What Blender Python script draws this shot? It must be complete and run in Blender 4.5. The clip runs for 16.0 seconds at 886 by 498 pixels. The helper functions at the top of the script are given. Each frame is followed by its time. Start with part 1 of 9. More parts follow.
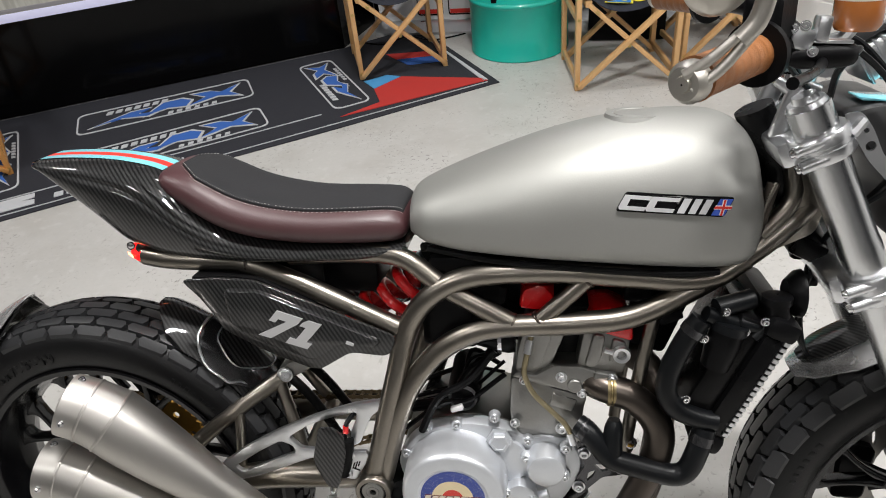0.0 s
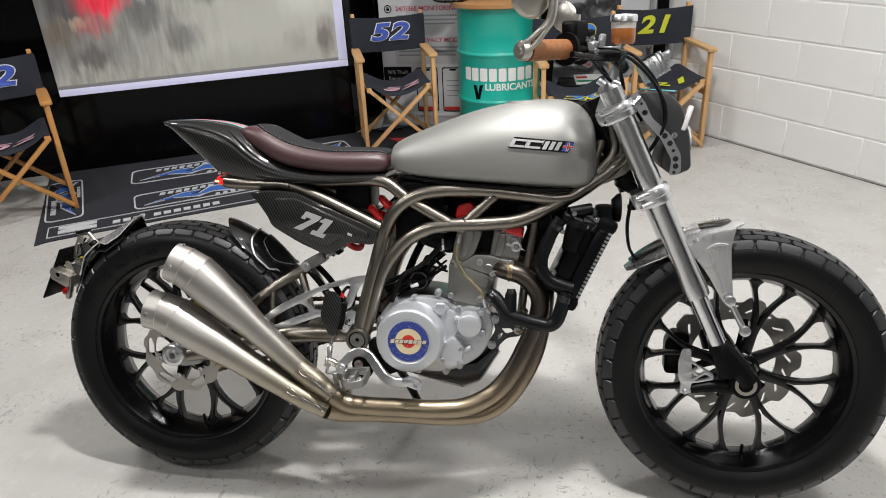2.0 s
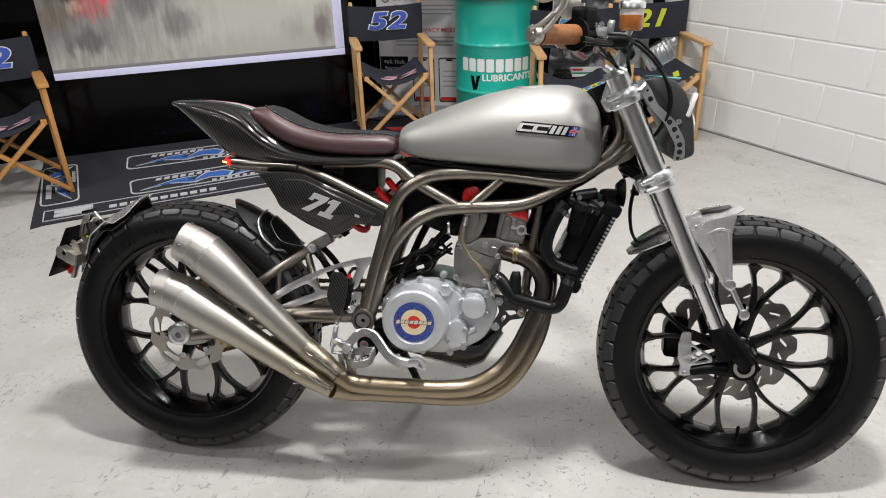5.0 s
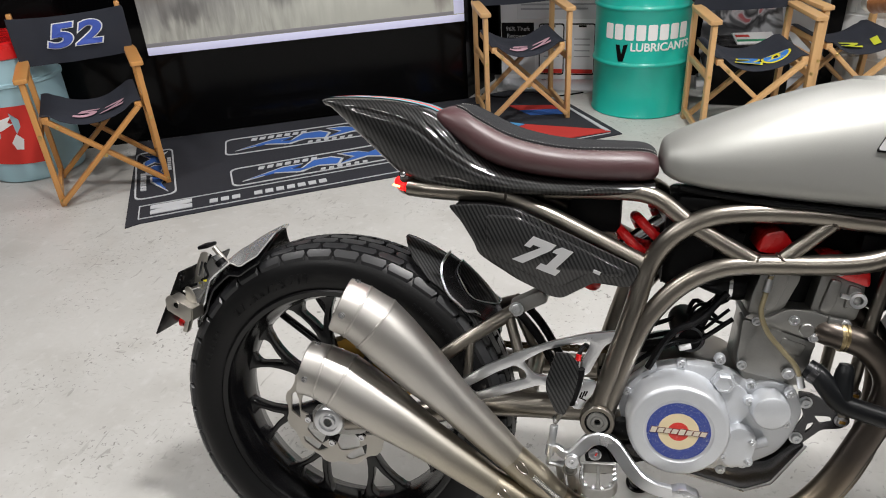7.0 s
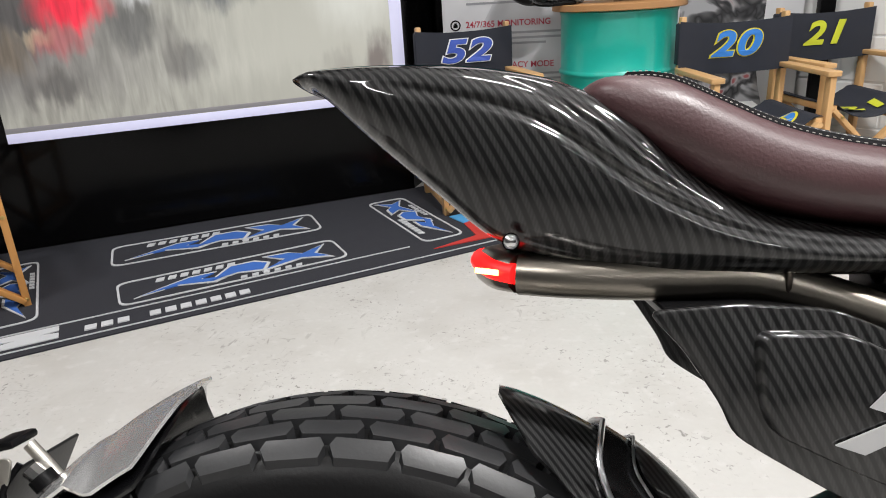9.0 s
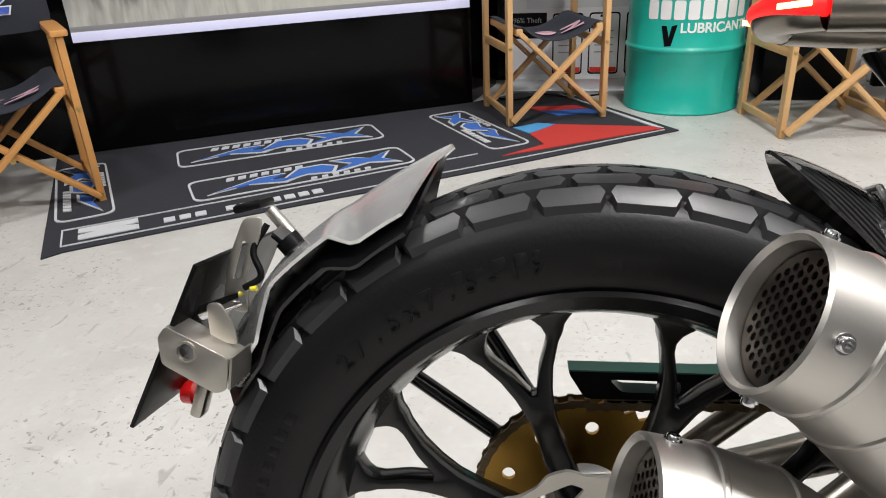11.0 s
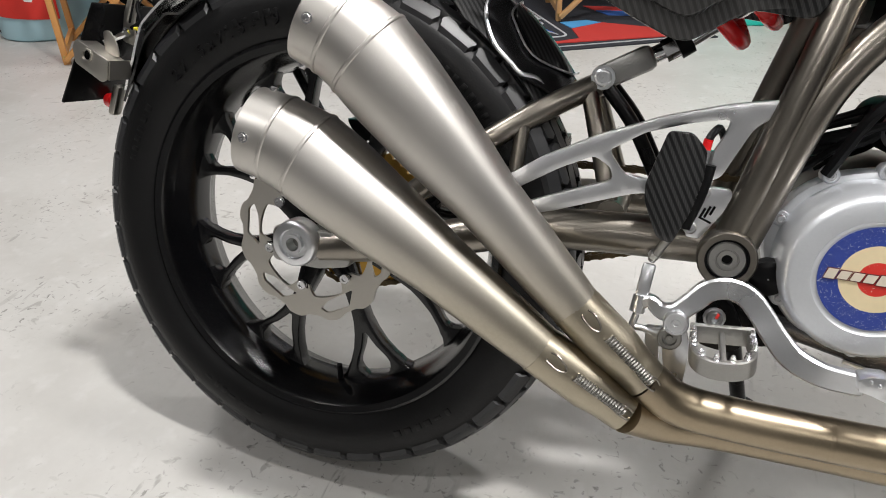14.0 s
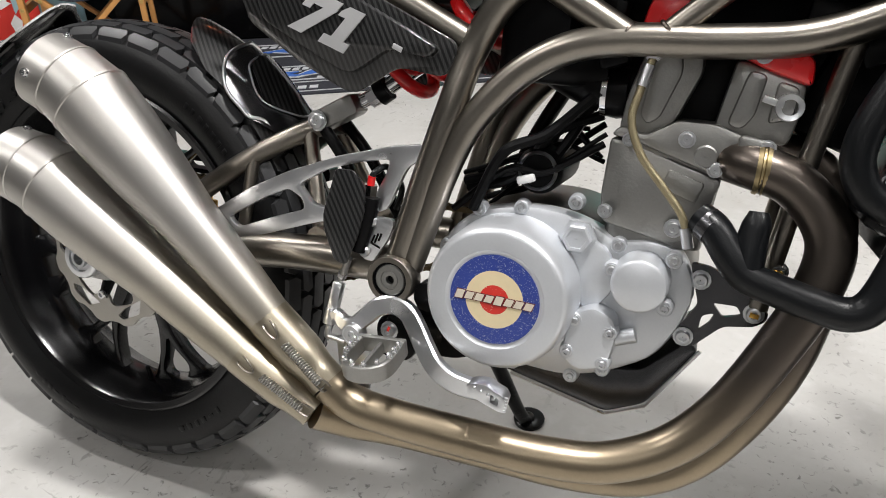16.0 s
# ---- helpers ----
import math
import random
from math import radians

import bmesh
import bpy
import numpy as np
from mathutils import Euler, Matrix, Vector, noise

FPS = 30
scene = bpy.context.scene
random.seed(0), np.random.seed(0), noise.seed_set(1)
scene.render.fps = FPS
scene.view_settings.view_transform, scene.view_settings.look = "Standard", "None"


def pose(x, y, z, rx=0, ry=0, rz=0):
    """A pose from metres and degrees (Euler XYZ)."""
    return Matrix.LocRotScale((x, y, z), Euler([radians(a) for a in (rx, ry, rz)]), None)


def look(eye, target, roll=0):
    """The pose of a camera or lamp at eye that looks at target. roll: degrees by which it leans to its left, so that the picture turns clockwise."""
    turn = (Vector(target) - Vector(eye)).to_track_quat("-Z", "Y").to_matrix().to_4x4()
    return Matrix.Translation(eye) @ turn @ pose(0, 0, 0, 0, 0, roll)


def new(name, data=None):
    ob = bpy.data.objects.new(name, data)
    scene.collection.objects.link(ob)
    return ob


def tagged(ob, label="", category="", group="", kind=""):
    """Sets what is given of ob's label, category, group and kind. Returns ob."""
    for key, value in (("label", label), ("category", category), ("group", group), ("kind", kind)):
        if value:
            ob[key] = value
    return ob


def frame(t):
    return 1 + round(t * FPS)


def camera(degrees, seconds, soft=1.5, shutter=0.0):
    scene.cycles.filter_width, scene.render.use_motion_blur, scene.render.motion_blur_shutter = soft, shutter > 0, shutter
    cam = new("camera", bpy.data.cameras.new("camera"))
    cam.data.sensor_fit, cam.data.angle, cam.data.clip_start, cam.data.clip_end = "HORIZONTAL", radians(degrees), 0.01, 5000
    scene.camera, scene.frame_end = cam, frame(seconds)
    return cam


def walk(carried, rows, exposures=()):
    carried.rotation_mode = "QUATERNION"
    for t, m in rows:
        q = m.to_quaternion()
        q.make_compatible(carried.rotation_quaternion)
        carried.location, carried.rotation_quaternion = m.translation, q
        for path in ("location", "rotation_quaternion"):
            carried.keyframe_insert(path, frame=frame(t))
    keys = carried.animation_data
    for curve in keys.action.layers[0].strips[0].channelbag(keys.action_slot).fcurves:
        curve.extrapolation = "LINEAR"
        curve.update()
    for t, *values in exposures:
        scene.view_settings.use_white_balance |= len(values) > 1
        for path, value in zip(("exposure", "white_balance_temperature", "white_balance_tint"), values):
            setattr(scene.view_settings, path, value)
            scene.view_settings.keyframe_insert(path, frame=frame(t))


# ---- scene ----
cam = camera(64.8, 16.0, soft=1.0)
PATH = [
    (0, (0.791, -0.739, 1.402), (0.493, 0.848, 0.222), -6.3),
    (0.5, (0.897, -1.02, 1.414), (0.555, 0.648, 0.365), -4.7),
    (1, (0.883, -1.272, 1.416), (0.554, 0.465, 0.48), -3.6),
    (1.5, (0.943, -1.431, 1.395), (0.627, 0.335, 0.511), -3.1),
    (2, (0.974, -1.49, 1.383), (0.675, 0.282, 0.506), -2.9),
    (2.5, (0.929, -1.508, 1.368), (0.645, 0.263, 0.484), -2.8),
    (3, (0.927, -1.514, 1.367), (0.649, 0.257, 0.48), -2.6),
    (5.5, (0.936, -1.531, 1.37), (0.666, 0.235, 0.471), -1.5),
    (6, (0.917, -1.454, 1.345), (0.6, 0.286, 0.411), -1.5),
    (6.5, (0.722, -1.257, 1.322), (0.335, 0.455, 0.364), -2.6),
    (7, (0.511, -1.018, 1.289), (0.055, 0.671, 0.318), -3.9),
    (7.5, (0.368, -0.679, 1.221), (-0.134, 1.031, 0.313), -4.6),
    (8, (0.231, -0.454, 1.138), (-0.14, 1.366, 0.395), -3.6),
    (8.2, (0.202, -0.397, 1.11), (-0.121, 1.45, 0.413), -3.7),
    (10.3, (0.098, -0.405, 0.853), (-0.06, 1.426, 0.064), -2.8),
    (10.5, (0.051, -0.422, 0.853), (-0.136, 1.395, 0.036), -3.3),
    (11, (-0.034, -0.458, 0.85), (-0.303, 1.333, 0.001), -3.0),
    (11.5, (-0.054, -0.482, 0.817), (-0.369, 1.29, -0.054), -2.1),
    (12, (-0.023, -0.522, 0.775), (-0.375, 1.23, -0.122), -1.3),
    (12.5, (0.066, -0.559, 0.755), (-0.38, 1.148, -0.187), -1.0),
    (13, (0.184, -0.612, 0.789), (-0.339, 1.036, -0.216), -0.8),
    (13.5, (0.29, -0.661, 0.795), (-0.279, 0.949, -0.245), -1.0),
    (14, (0.444, -0.748, 0.818), (-0.132, 0.857, -0.226), -1.1),
    (14.5, (0.536, -0.717, 0.815), (-0.067, 0.883, -0.221), -1.3),
    (15, (0.633, -0.671, 0.828), (-0.025, 0.918, -0.192), -1.6),
    (15.5, (0.732, -0.66, 0.855), (0.061, 0.92, -0.171), -1.6),
    (16, (0.844, -0.704, 0.871), (0.156, 0.89, -0.122), -1.7),
]
EXPOSURES = [(0.0, -0.15), (6.5, -0.13), (8.2, 0.14), (11.5, 0.18), (13.5, 0.08), (16.0, 0.05)]
walk(cam, [(t, look(eye, target, roll)) for t, eye, target, roll in PATH], EXPOSURES)


# ---- light: an indoor hall lit by ceiling tubes ----
world = bpy.data.worlds.new("hall_world")
scene.world = world
world.use_nodes = True
world.node_tree.nodes["Background"].inputs[0].default_value = (0.80, 0.86, 1.0, 1)
world.node_tree.nodes["Background"].inputs[1].default_value = 0.02
scene.view_settings.exposure = 0.0


def lamp_panel(place, size, energy, colour):
    data = bpy.data.lights.new("ceiling_lamp", "AREA")
    data.shape, data.size, data.size_y, data.energy, data.color = "RECTANGLE", size[0], size[1], energy, colour
    ob = new("ceiling_lamp", data)
    ob.location = place
    return ob


# one bright strip over the machine throws its shadow; further strips fill the hall
for lx, ly, e, sx, sy in ((1.05, -0.14, 108, 0.40, 0.13), (-2.0, 0.3, 48, 0.75, 0.16), (3.0, -0.3, 60, 0.75, 0.16), (-1.3, -1.9, 32, 0.75, 0.16), (1.8, -2.8, 18, 0.75, 0.16), (0.6, 2.2, 34, 0.75, 0.16), (0.4, -4.4, 14, 0.75, 0.16)):
    lamp_panel((lx, ly, 3.55), (sx, sy), e, (1.0, 0.98, 0.965))


# ---- materials ----
def material(name, colour, rough=0.5, metal=0.0, vary=0.12, scale=8.0, bump=0.0, bump_scale=200.0, coat=0.0, spec=0.5, rough_vary=0.08, stretch=(1, 1, 1), random_tone=0.0):
    """Principled surface with stains at one scale and grain at a finer one, in object space."""
    m = bpy.data.materials.new(name)
    m.use_nodes = True
    nt = m.node_tree
    bsdf = nt.nodes["Principled BSDF"]
    tc = nt.nodes.new("ShaderNodeTexCoord")
    mp = nt.nodes.new("ShaderNodeMapping")
    mp.inputs["Scale"].default_value = stretch
    nt.links.new(tc.outputs["Object"], mp.inputs[0])
    big = nt.nodes.new("ShaderNodeTexNoise")
    big.inputs["Scale"].default_value, big.inputs["Detail"].default_value = scale, 4
    fine = nt.nodes.new("ShaderNodeTexNoise")
    fine.inputs["Scale"].default_value, fine.inputs["Detail"].default_value = bump_scale, 2
    for n in (big, fine):
        nt.links.new(mp.outputs[0], n.inputs["Vector"])
    mix = nt.nodes.new("ShaderNodeMix")
    mix.data_type = "RGBA"
    lo = [c * (1 - vary) for c in colour]
    hi = [min(1.0, c * (1 + vary)) for c in colour]
    mix.inputs["A"].default_value, mix.inputs["B"].default_value = (*lo, 1), (*hi, 1)
    half = nt.nodes.new("ShaderNodeMath")
    half.operation = "MULTIPLY_ADD"
    half.inputs[1].default_value, half.inputs[2].default_value = 0.35, 0.0
    nt.links.new(fine.outputs[0], half.inputs[0])
    add = nt.nodes.new("ShaderNodeMath")
    add.operation = "MULTIPLY_ADD"
    add.inputs[1].default_value = 0.65
    nt.links.new(big.outputs[0], add.inputs[0])
    nt.links.new(half.outputs[0], add.inputs[2])
    nt.links.new(add.outputs[0], mix.inputs["Factor"])
    last = mix.outputs["Result"]
    if random_tone:
        info = nt.nodes.new("ShaderNodeObjectInfo")
        hsv = nt.nodes.new("ShaderNodeHueSaturation")
        mr = nt.nodes.new("ShaderNodeMapRange")
        mr.inputs["To Min"].default_value, mr.inputs["To Max"].default_value = 1 - random_tone, 1 + random_tone
        nt.links.new(info.outputs["Random"], mr.inputs["Value"])
        nt.links.new(mr.outputs[0], hsv.inputs["Value"])
        nt.links.new(last, hsv.inputs["Color"])
        last = hsv.outputs[0]
    nt.links.new(last, bsdf.inputs["Base Color"])
    rr = nt.nodes.new("ShaderNodeMapRange")
    rr.inputs["To Min"].default_value, rr.inputs["To Max"].default_value = max(0.02, rough - rough_vary), min(1, rough + rough_vary)
    nt.links.new(big.outputs[0], rr.inputs["Value"])
    nt.links.new(rr.outputs[0], bsdf.inputs["Roughness"])
    bsdf.inputs["Metallic"].default_value = metal
    bsdf.inputs["Coat Weight"].default_value = coat
    bsdf.inputs["Coat Roughness"].default_value = 0.05
    bsdf.inputs["Specular IOR Level"].default_value = spec
    if bump:
        b = nt.nodes.new("ShaderNodeBump")
        b.inputs["Strength"].default_value, b.inputs["Distance"].default_value = bump, 0.001
        nt.links.new(fine.outputs[0], b.inputs["Height"])
        nt.links.new(b.outputs[0], bsdf.inputs["Normal"])
    return m


def glowing(name, colour, strength):
    m = bpy.data.materials.new(name)
    m.use_nodes = True
    b = m.node_tree.nodes["Principled BSDF"]
    b.inputs["Base Color"].default_value = (*colour, 1)
    b.inputs["Emission Color"].default_value = (*colour, 1)
    b.inputs["Emission Strength"].default_value = strength
    return m


M_tank = material("brushed_silver_paint", (0.355, 0.355, 0.337), 0.53, 0.72, 0.06, 5, 0.06, 420, coat=0.0)
M_titan = material("bead_blasted_titanium", (0.53, 0.505, 0.46), 0.40, 1.0, 0.10, 7, 0.10, 500)
M_tube = material("tig_brushed_steel_tube", (0.265, 0.242, 0.21), 0.31, 1.0, 0.18, 12, 0.06, 300)
def heat_tinted(name, low, high, z0, z1, rough):
    """Steel whose temper colour runs from straw, low down, to brown near the engine."""
    m = material(name, low, rough, 1.0, 0.2, 9, 0.05, 300)
    nt = m.node_tree
    b = nt.nodes["Principled BSDF"]
    src = b.inputs["Base Color"].links[0].from_socket
    tc = nt.nodes.new("ShaderNodeTexCoord")
    sep = nt.nodes.new("ShaderNodeSeparateXYZ")
    nt.links.new(tc.outputs["Object"], sep.inputs[0])
    mr = nt.nodes.new("ShaderNodeMapRange")
    mr.inputs["From Min"].default_value, mr.inputs["From Max"].default_value = z0, z1
    nt.links.new(sep.outputs[2], mr.inputs["Value"])
    mx = nt.nodes.new("ShaderNodeMix")
    mx.data_type = "RGBA"
    mx.inputs["B"].default_value = (*high, 1)
    nt.links.new(mr.outputs[0], mx.inputs["Factor"])
    nt.links.new(src, mx.inputs["A"])
    nt.links.new(mx.outputs["Result"], b.inputs["Base Color"])
    return m


M_silencer = heat_tinted("bead_blasted_titanium_tinted", (0.43, 0.39, 0.315), (0.54, 0.52, 0.49), 0.33, 0.47, 0.41)
M_pipe = heat_tinted("heat_tinted_steel_pipe", (0.33, 0.27, 0.19), (0.115, 0.098, 0.085), 0.27, 0.40, 0.35)
M_collar = material("straw_tinted_collar", (0.40, 0.355, 0.275), 0.36, 1.0, 0.14, 14, 0.08, 400)
M_guard = material("brushed_alloy_guard", (0.80, 0.80, 0.80), 0.26, 0.82, 0.05, 12, 0.06, 400)
M_clamp = material("dull_brass_clamp", (0.34, 0.27, 0.15), 0.38, 1.0, 0.15, 25)
M_tealsheen = material("teal_reflection_tint", (0.015, 0.13, 0.10), 0.4, 0.0, 0.1, 12)
M_silverpaint = material("silver_badge_paint", (0.52, 0.52, 0.53), 0.45, 0.2, 0.08, 30)
M_tread = material("tread_rubber", (0.021, 0.0215, 0.023), 0.40, 0.0, 0.30, 14, 0.12, 260, spec=0.50)
M_ledhot = glowing("led_chip", (1.0, 0.42, 0.16), 5.0)
M_alu = material("machined_aluminium", (0.76, 0.77, 0.79), 0.30, 1.0, 0.08, 20, 0.05, 400)
M_cast = material("cast_aluminium", (0.33, 0.326, 0.312), 0.42, 1.0, 0.15, 30, 0.25, 350)
M_cover = material("silver_painted_engine_cover", (0.66, 0.68, 0.71), 0.36, 0.6, 0.07, 25, 0.15, 400)
M_forktube = material("satin_turned_alloy_tube", (0.68, 0.69, 0.70), 0.24, 1.0, 0.14, 9, 0.05, 400, stretch=(3, 3, 0.2))
M_chrome = material("polished_chrome", (0.80, 0.80, 0.82), 0.10, 1.0, 0.03, 10)
M_rubber = material("tyre_rubber", (0.0045, 0.0045, 0.0048), 0.40, 0.0, 0.30, 9, 0.25, 260, spec=0.25)
M_black = material("satin_black_metal", (0.003, 0.003, 0.0033), 0.28, 0.0, 0.25, 15, 0.08, 300, spec=0.18)
M_foil = material("silver_foil_print", (0.62, 0.62, 0.63), 0.42, 0.5, 0.06, 30, 0.05, 400)
M_frontdisc = material("ground_steel_disc", (0.34, 0.33, 0.31), 0.36, 1.0, 0.15, 30)
M_wheel = material("gloss_black_lacquer", (0.0025, 0.0025, 0.003), 0.20, 0.0, 0.2, 15, 0.04, 200, spec=0.5)
M_blackp = material("black_plastic", (0.0030, 0.0030, 0.0034), 0.40, 0.0, 0.25, 20, 0.15, 300, spec=0.13)
M_hose = material("black_rubber_hose", (0.0045, 0.0052, 0.0062), 0.34, 0.0, 0.2, 20, 0.2, 500, spec=0.28)
M_maroon = material("maroon_leather", (0.058, 0.017, 0.020), 0.46, 0.0, 0.25, 12, 0.30, 420, spec=1.0)
M_suede = material("black_suede", (0.026, 0.026, 0.028), 0.88, 0.0, 0.25, 30, 0.5, 900, spec=0.2)
M_thread = material("pale_thread", (0.55, 0.53, 0.50), 0.7, 0.0, 0.1, 60)
M_red = material("red_powder_coat", (0.72, 0.012, 0.014), 0.28, 0.0, 0.10, 20, coat=0.5)
M_cyan = material("pale_blue_stripe_paint", (0.20, 0.62, 0.72), 0.25, 0.0, 0.05, 20, coat=0.6)
M_gold = material("gold_anodised", (0.62, 0.36, 0.08), 0.35, 1.0, 0.15, 25)
M_brownleather = material("tan_leather", (0.27, 0.105, 0.034), 0.46, 0.0, 0.2, 40, 0.4, 600)
def floor_material():
    """Painted concrete: cloudy wear, dark specks, scuffs drawn out in two directions, hairline cracks."""
    m = material("painted_concrete_floor", (0.50, 0.49, 0.47), 0.38, 0.0, 0.12, 1.3, 0.25, 60, rough_vary=0.12)
    nt = m.node_tree
    b = nt.nodes["Principled BSDF"]
    c = b.inputs["Base Color"].links[0].from_socket
    tc = nt.nodes.new("ShaderNodeTexCoord")

    def layer(c, kind, scale, lo, hi, colour, amount, stretch=(1, 1, 1), turn=0.0, detail=3, distort=0.0):
        mp = nt.nodes.new("ShaderNodeMapping")
        mp.inputs["Scale"].default_value, mp.inputs["Rotation"].default_value = stretch, (0, 0, turn)
        nt.links.new(tc.outputs["Object"], mp.inputs[0])
        if kind == "noise":
            n = nt.nodes.new("ShaderNodeTexNoise")
            n.inputs["Detail"].default_value, n.inputs["Distortion"].default_value = detail, distort
            out = n.outputs[0]
        else:
            n = nt.nodes.new("ShaderNodeTexVoronoi")
            n.feature = kind
            out = n.outputs["Distance"]
        n.inputs["Scale"].default_value = scale
        nt.links.new(mp.outputs[0], n.inputs["Vector"])
        r = nt.nodes.new("ShaderNodeMapRange")
        r.inputs["From Min"].default_value, r.inputs["From Max"].default_value, r.inputs["To Max"].default_value = lo, hi, amount
        nt.links.new(out, r.inputs["Value"])
        return r.outputs[0]

    def over(c, fac, colour):
        mx = nt.nodes.new("ShaderNodeMix")
        mx.data_type = "RGBA"
        nt.links.new(fac, mx.inputs["Factor"])
        nt.links.new(c, mx.inputs["A"])
        mx.inputs["B"].default_value = (*colour, 1)
        return mx.outputs["Result"]

    def times(a, bb):
        n = nt.nodes.new("ShaderNodeMath")
        n.operation = "MULTIPLY"
        nt.links.new(a, n.inputs[0])
        nt.links.new(bb, n.inputs[1])
        return n.outputs[0]
    c = over(c, layer(c, "noise", 4.5, 0.46, 0.72, None, 0.6, detail=6), (0.40, 0.385, 0.36))
    c = over(c, layer(c, "noise", 22, 0.56, 0.74, None, 0.40, detail=5), (0.62, 0.61, 0.60))
    c = over(c, times(layer(c, "noise", 3.2, 0.44, 0.60, None, 1.0, detail=3), layer(c, "noise", 70, 0.605, 0.69, None, 0.85, detail=4, distort=0.8)), (0.17, 0.16, 0.15))
    worn = layer(c, "noise", 1.7, 0.46, 0.62, None, 1.0, detail=3)
    c = over(c, times(worn, layer(c, "noise", 40, 0.64, 0.70, None, 0.6, (1, 0.30, 1), 0.5, 3, 0.6)), (0.20, 0.19, 0.175))
    c = over(c, times(worn, layer(c, "noise", 55, 0.64, 0.70, None, 0.6, (0.35, 1, 1), -0.3, 3, 0.6)), (0.24, 0.23, 0.21))
    nt.links.new(c, b.inputs["Base Color"])
    return m


M_floor = floor_material()
M_blackwall = material("gloss_black_panel", (0.0016, 0.0016, 0.0018), 0.14, 0.0, 0.2, 3, spec=0.15)
M_brick = material("white_painted_block", (0.76, 0.76, 0.75), 0.6, 0.0, 0.05, 6, 0.4, 120, random_tone=0.006)
M_mortar = material("white_painted_mortar", (0.76, 0.76, 0.755), 0.75, 0.0, 0.06, 10, 0.3, 150)
M_wood = material("varnished_beech", (0.60, 0.36, 0.16), 0.42, 0.0, 0.22, 6, 0.12, 90, stretch=(1, 1, 0.12), random_tone=0.06)
M_canvas = material("navy_canvas", (0.018, 0.021, 0.032), 0.85, 0.0, 0.2, 15, 0.6, 700)
M_mat = material("dark_carpet_mat", (0.018, 0.019, 0.026), 0.9, 0.0, 0.25, 12, 0.6, 500)
M_drum = material("turquoise_drum_paint", (0.012, 0.42, 0.34), 0.30, 0.0, 0.06, 4, 0.05, 60, coat=0.3)
M_white = material("white_print", (0.80, 0.80, 0.80), 0.55, 0.0, 0.04, 10)
M_blue = material("blue_print", (0.035, 0.09, 0.46), 0.55, 0.0, 0.12, 10)
M_ltblue = material("sky_blue_print", (0.03, 0.20, 0.62), 0.55, 0.0, 0.08, 10)
M_yellow = material("yellow_print", (0.72, 0.62, 0.03), 0.55, 0.0, 0.08, 10)
M_redprint = material("red_print", (0.62, 0.03, 0.02), 0.7, 0.0, 0.08, 10)
M_grey = material("grey_print", (0.35, 0.35, 0.36), 0.6, 0.0, 0.05, 10)
M_ceiling = material("pale_ceiling_board", (0.42, 0.42, 0.41), 0.8, 0.0, 0.05, 3, 0.2, 60)
M_hall = material("grey_painted_wall", (0.22, 0.22, 0.22), 0.7, 0.0, 0.08, 2, 0.2, 60)
M_taillight = glowing("red_tail_light", (1.0, 0.006, 0.006), 2.6)


# ---- mesh helpers ----
def link_mesh(name, bm, mat, smooth=True, angle=40):
    bmesh.ops.recalc_face_normals(bm, faces=bm.faces)
    me = bpy.data.meshes.new(name)
    bm.to_mesh(me)
    bm.free()
    for mm in (mat if isinstance(mat, (list, tuple)) else [mat]):
        me.materials.append(mm)
    if smooth:
        me.shade_smooth()
        me.set_sharp_from_angle(angle=radians(angle))
    return new(name, me)


def part(name, bm, mat, parent, label="", angle=40, m=None):
    """One mesh object under a thing or a part; all meshes of a thing share its axes."""
    if m is not None:
        bm.transform(m)
    ob = link_mesh(name, bm, mat, angle=angle)
    ob.parent = parent
    if label:
        tagged(ob, label)
    return ob


def thing(name, label, category, m=None, group="", kind=""):
    ob = new(name)
    ob.empty_display_size = 0.1
    if m is not None:
        ob.matrix_world = m
    return tagged(ob, label, category, group, kind)


def structure(name, bm, mat, label="", angle=40):
    return tagged(link_mesh(name, bm, mat, angle=angle), label or name.replace("_", " "), "", "", "structure")


def box(size, centre=(0, 0, 0), bevel=0.0, rot=(0, 0, 0), bm=None, seg=2):
    b = bmesh.new()
    bmesh.ops.create_cube(b, size=1)
    bmesh.ops.scale(b, vec=size, verts=b.verts)
    if bevel:
        bmesh.ops.bevel(b, geom=b.edges[:], offset=bevel, segments=seg, affect="EDGES", profile=0.5)
    b.transform(pose(*centre, *rot))
    return merge(bm, b)


def merge(bm, other):
    if bm is None:
        return other
    me = bpy.data.meshes.new("tmp")
    other.to_mesh(me)
    other.free()
    bm.from_mesh(me)
    bpy.data.meshes.remove(me)
    return bm


def smooth_path(pts, steps=6):
    """Catmull-Rom through the points."""
    p = [Vector(q) for q in pts]
    p = [2 * p[0] - p[1]] + p + [2 * p[-1] - p[-2]]
    out = []
    for i in range(1, len(p) - 2):
        a, b, c, d = p[i - 1:i + 3]
        for k in range(steps):
            t = k / steps
            out.append(0.5 * (2 * b + (c - a) * t + (2 * a - 5 * b + 4 * c - d) * t * t + (3 * b - a - 3 * c + d) * t ** 3))
    out.append(p[-2])
    return out


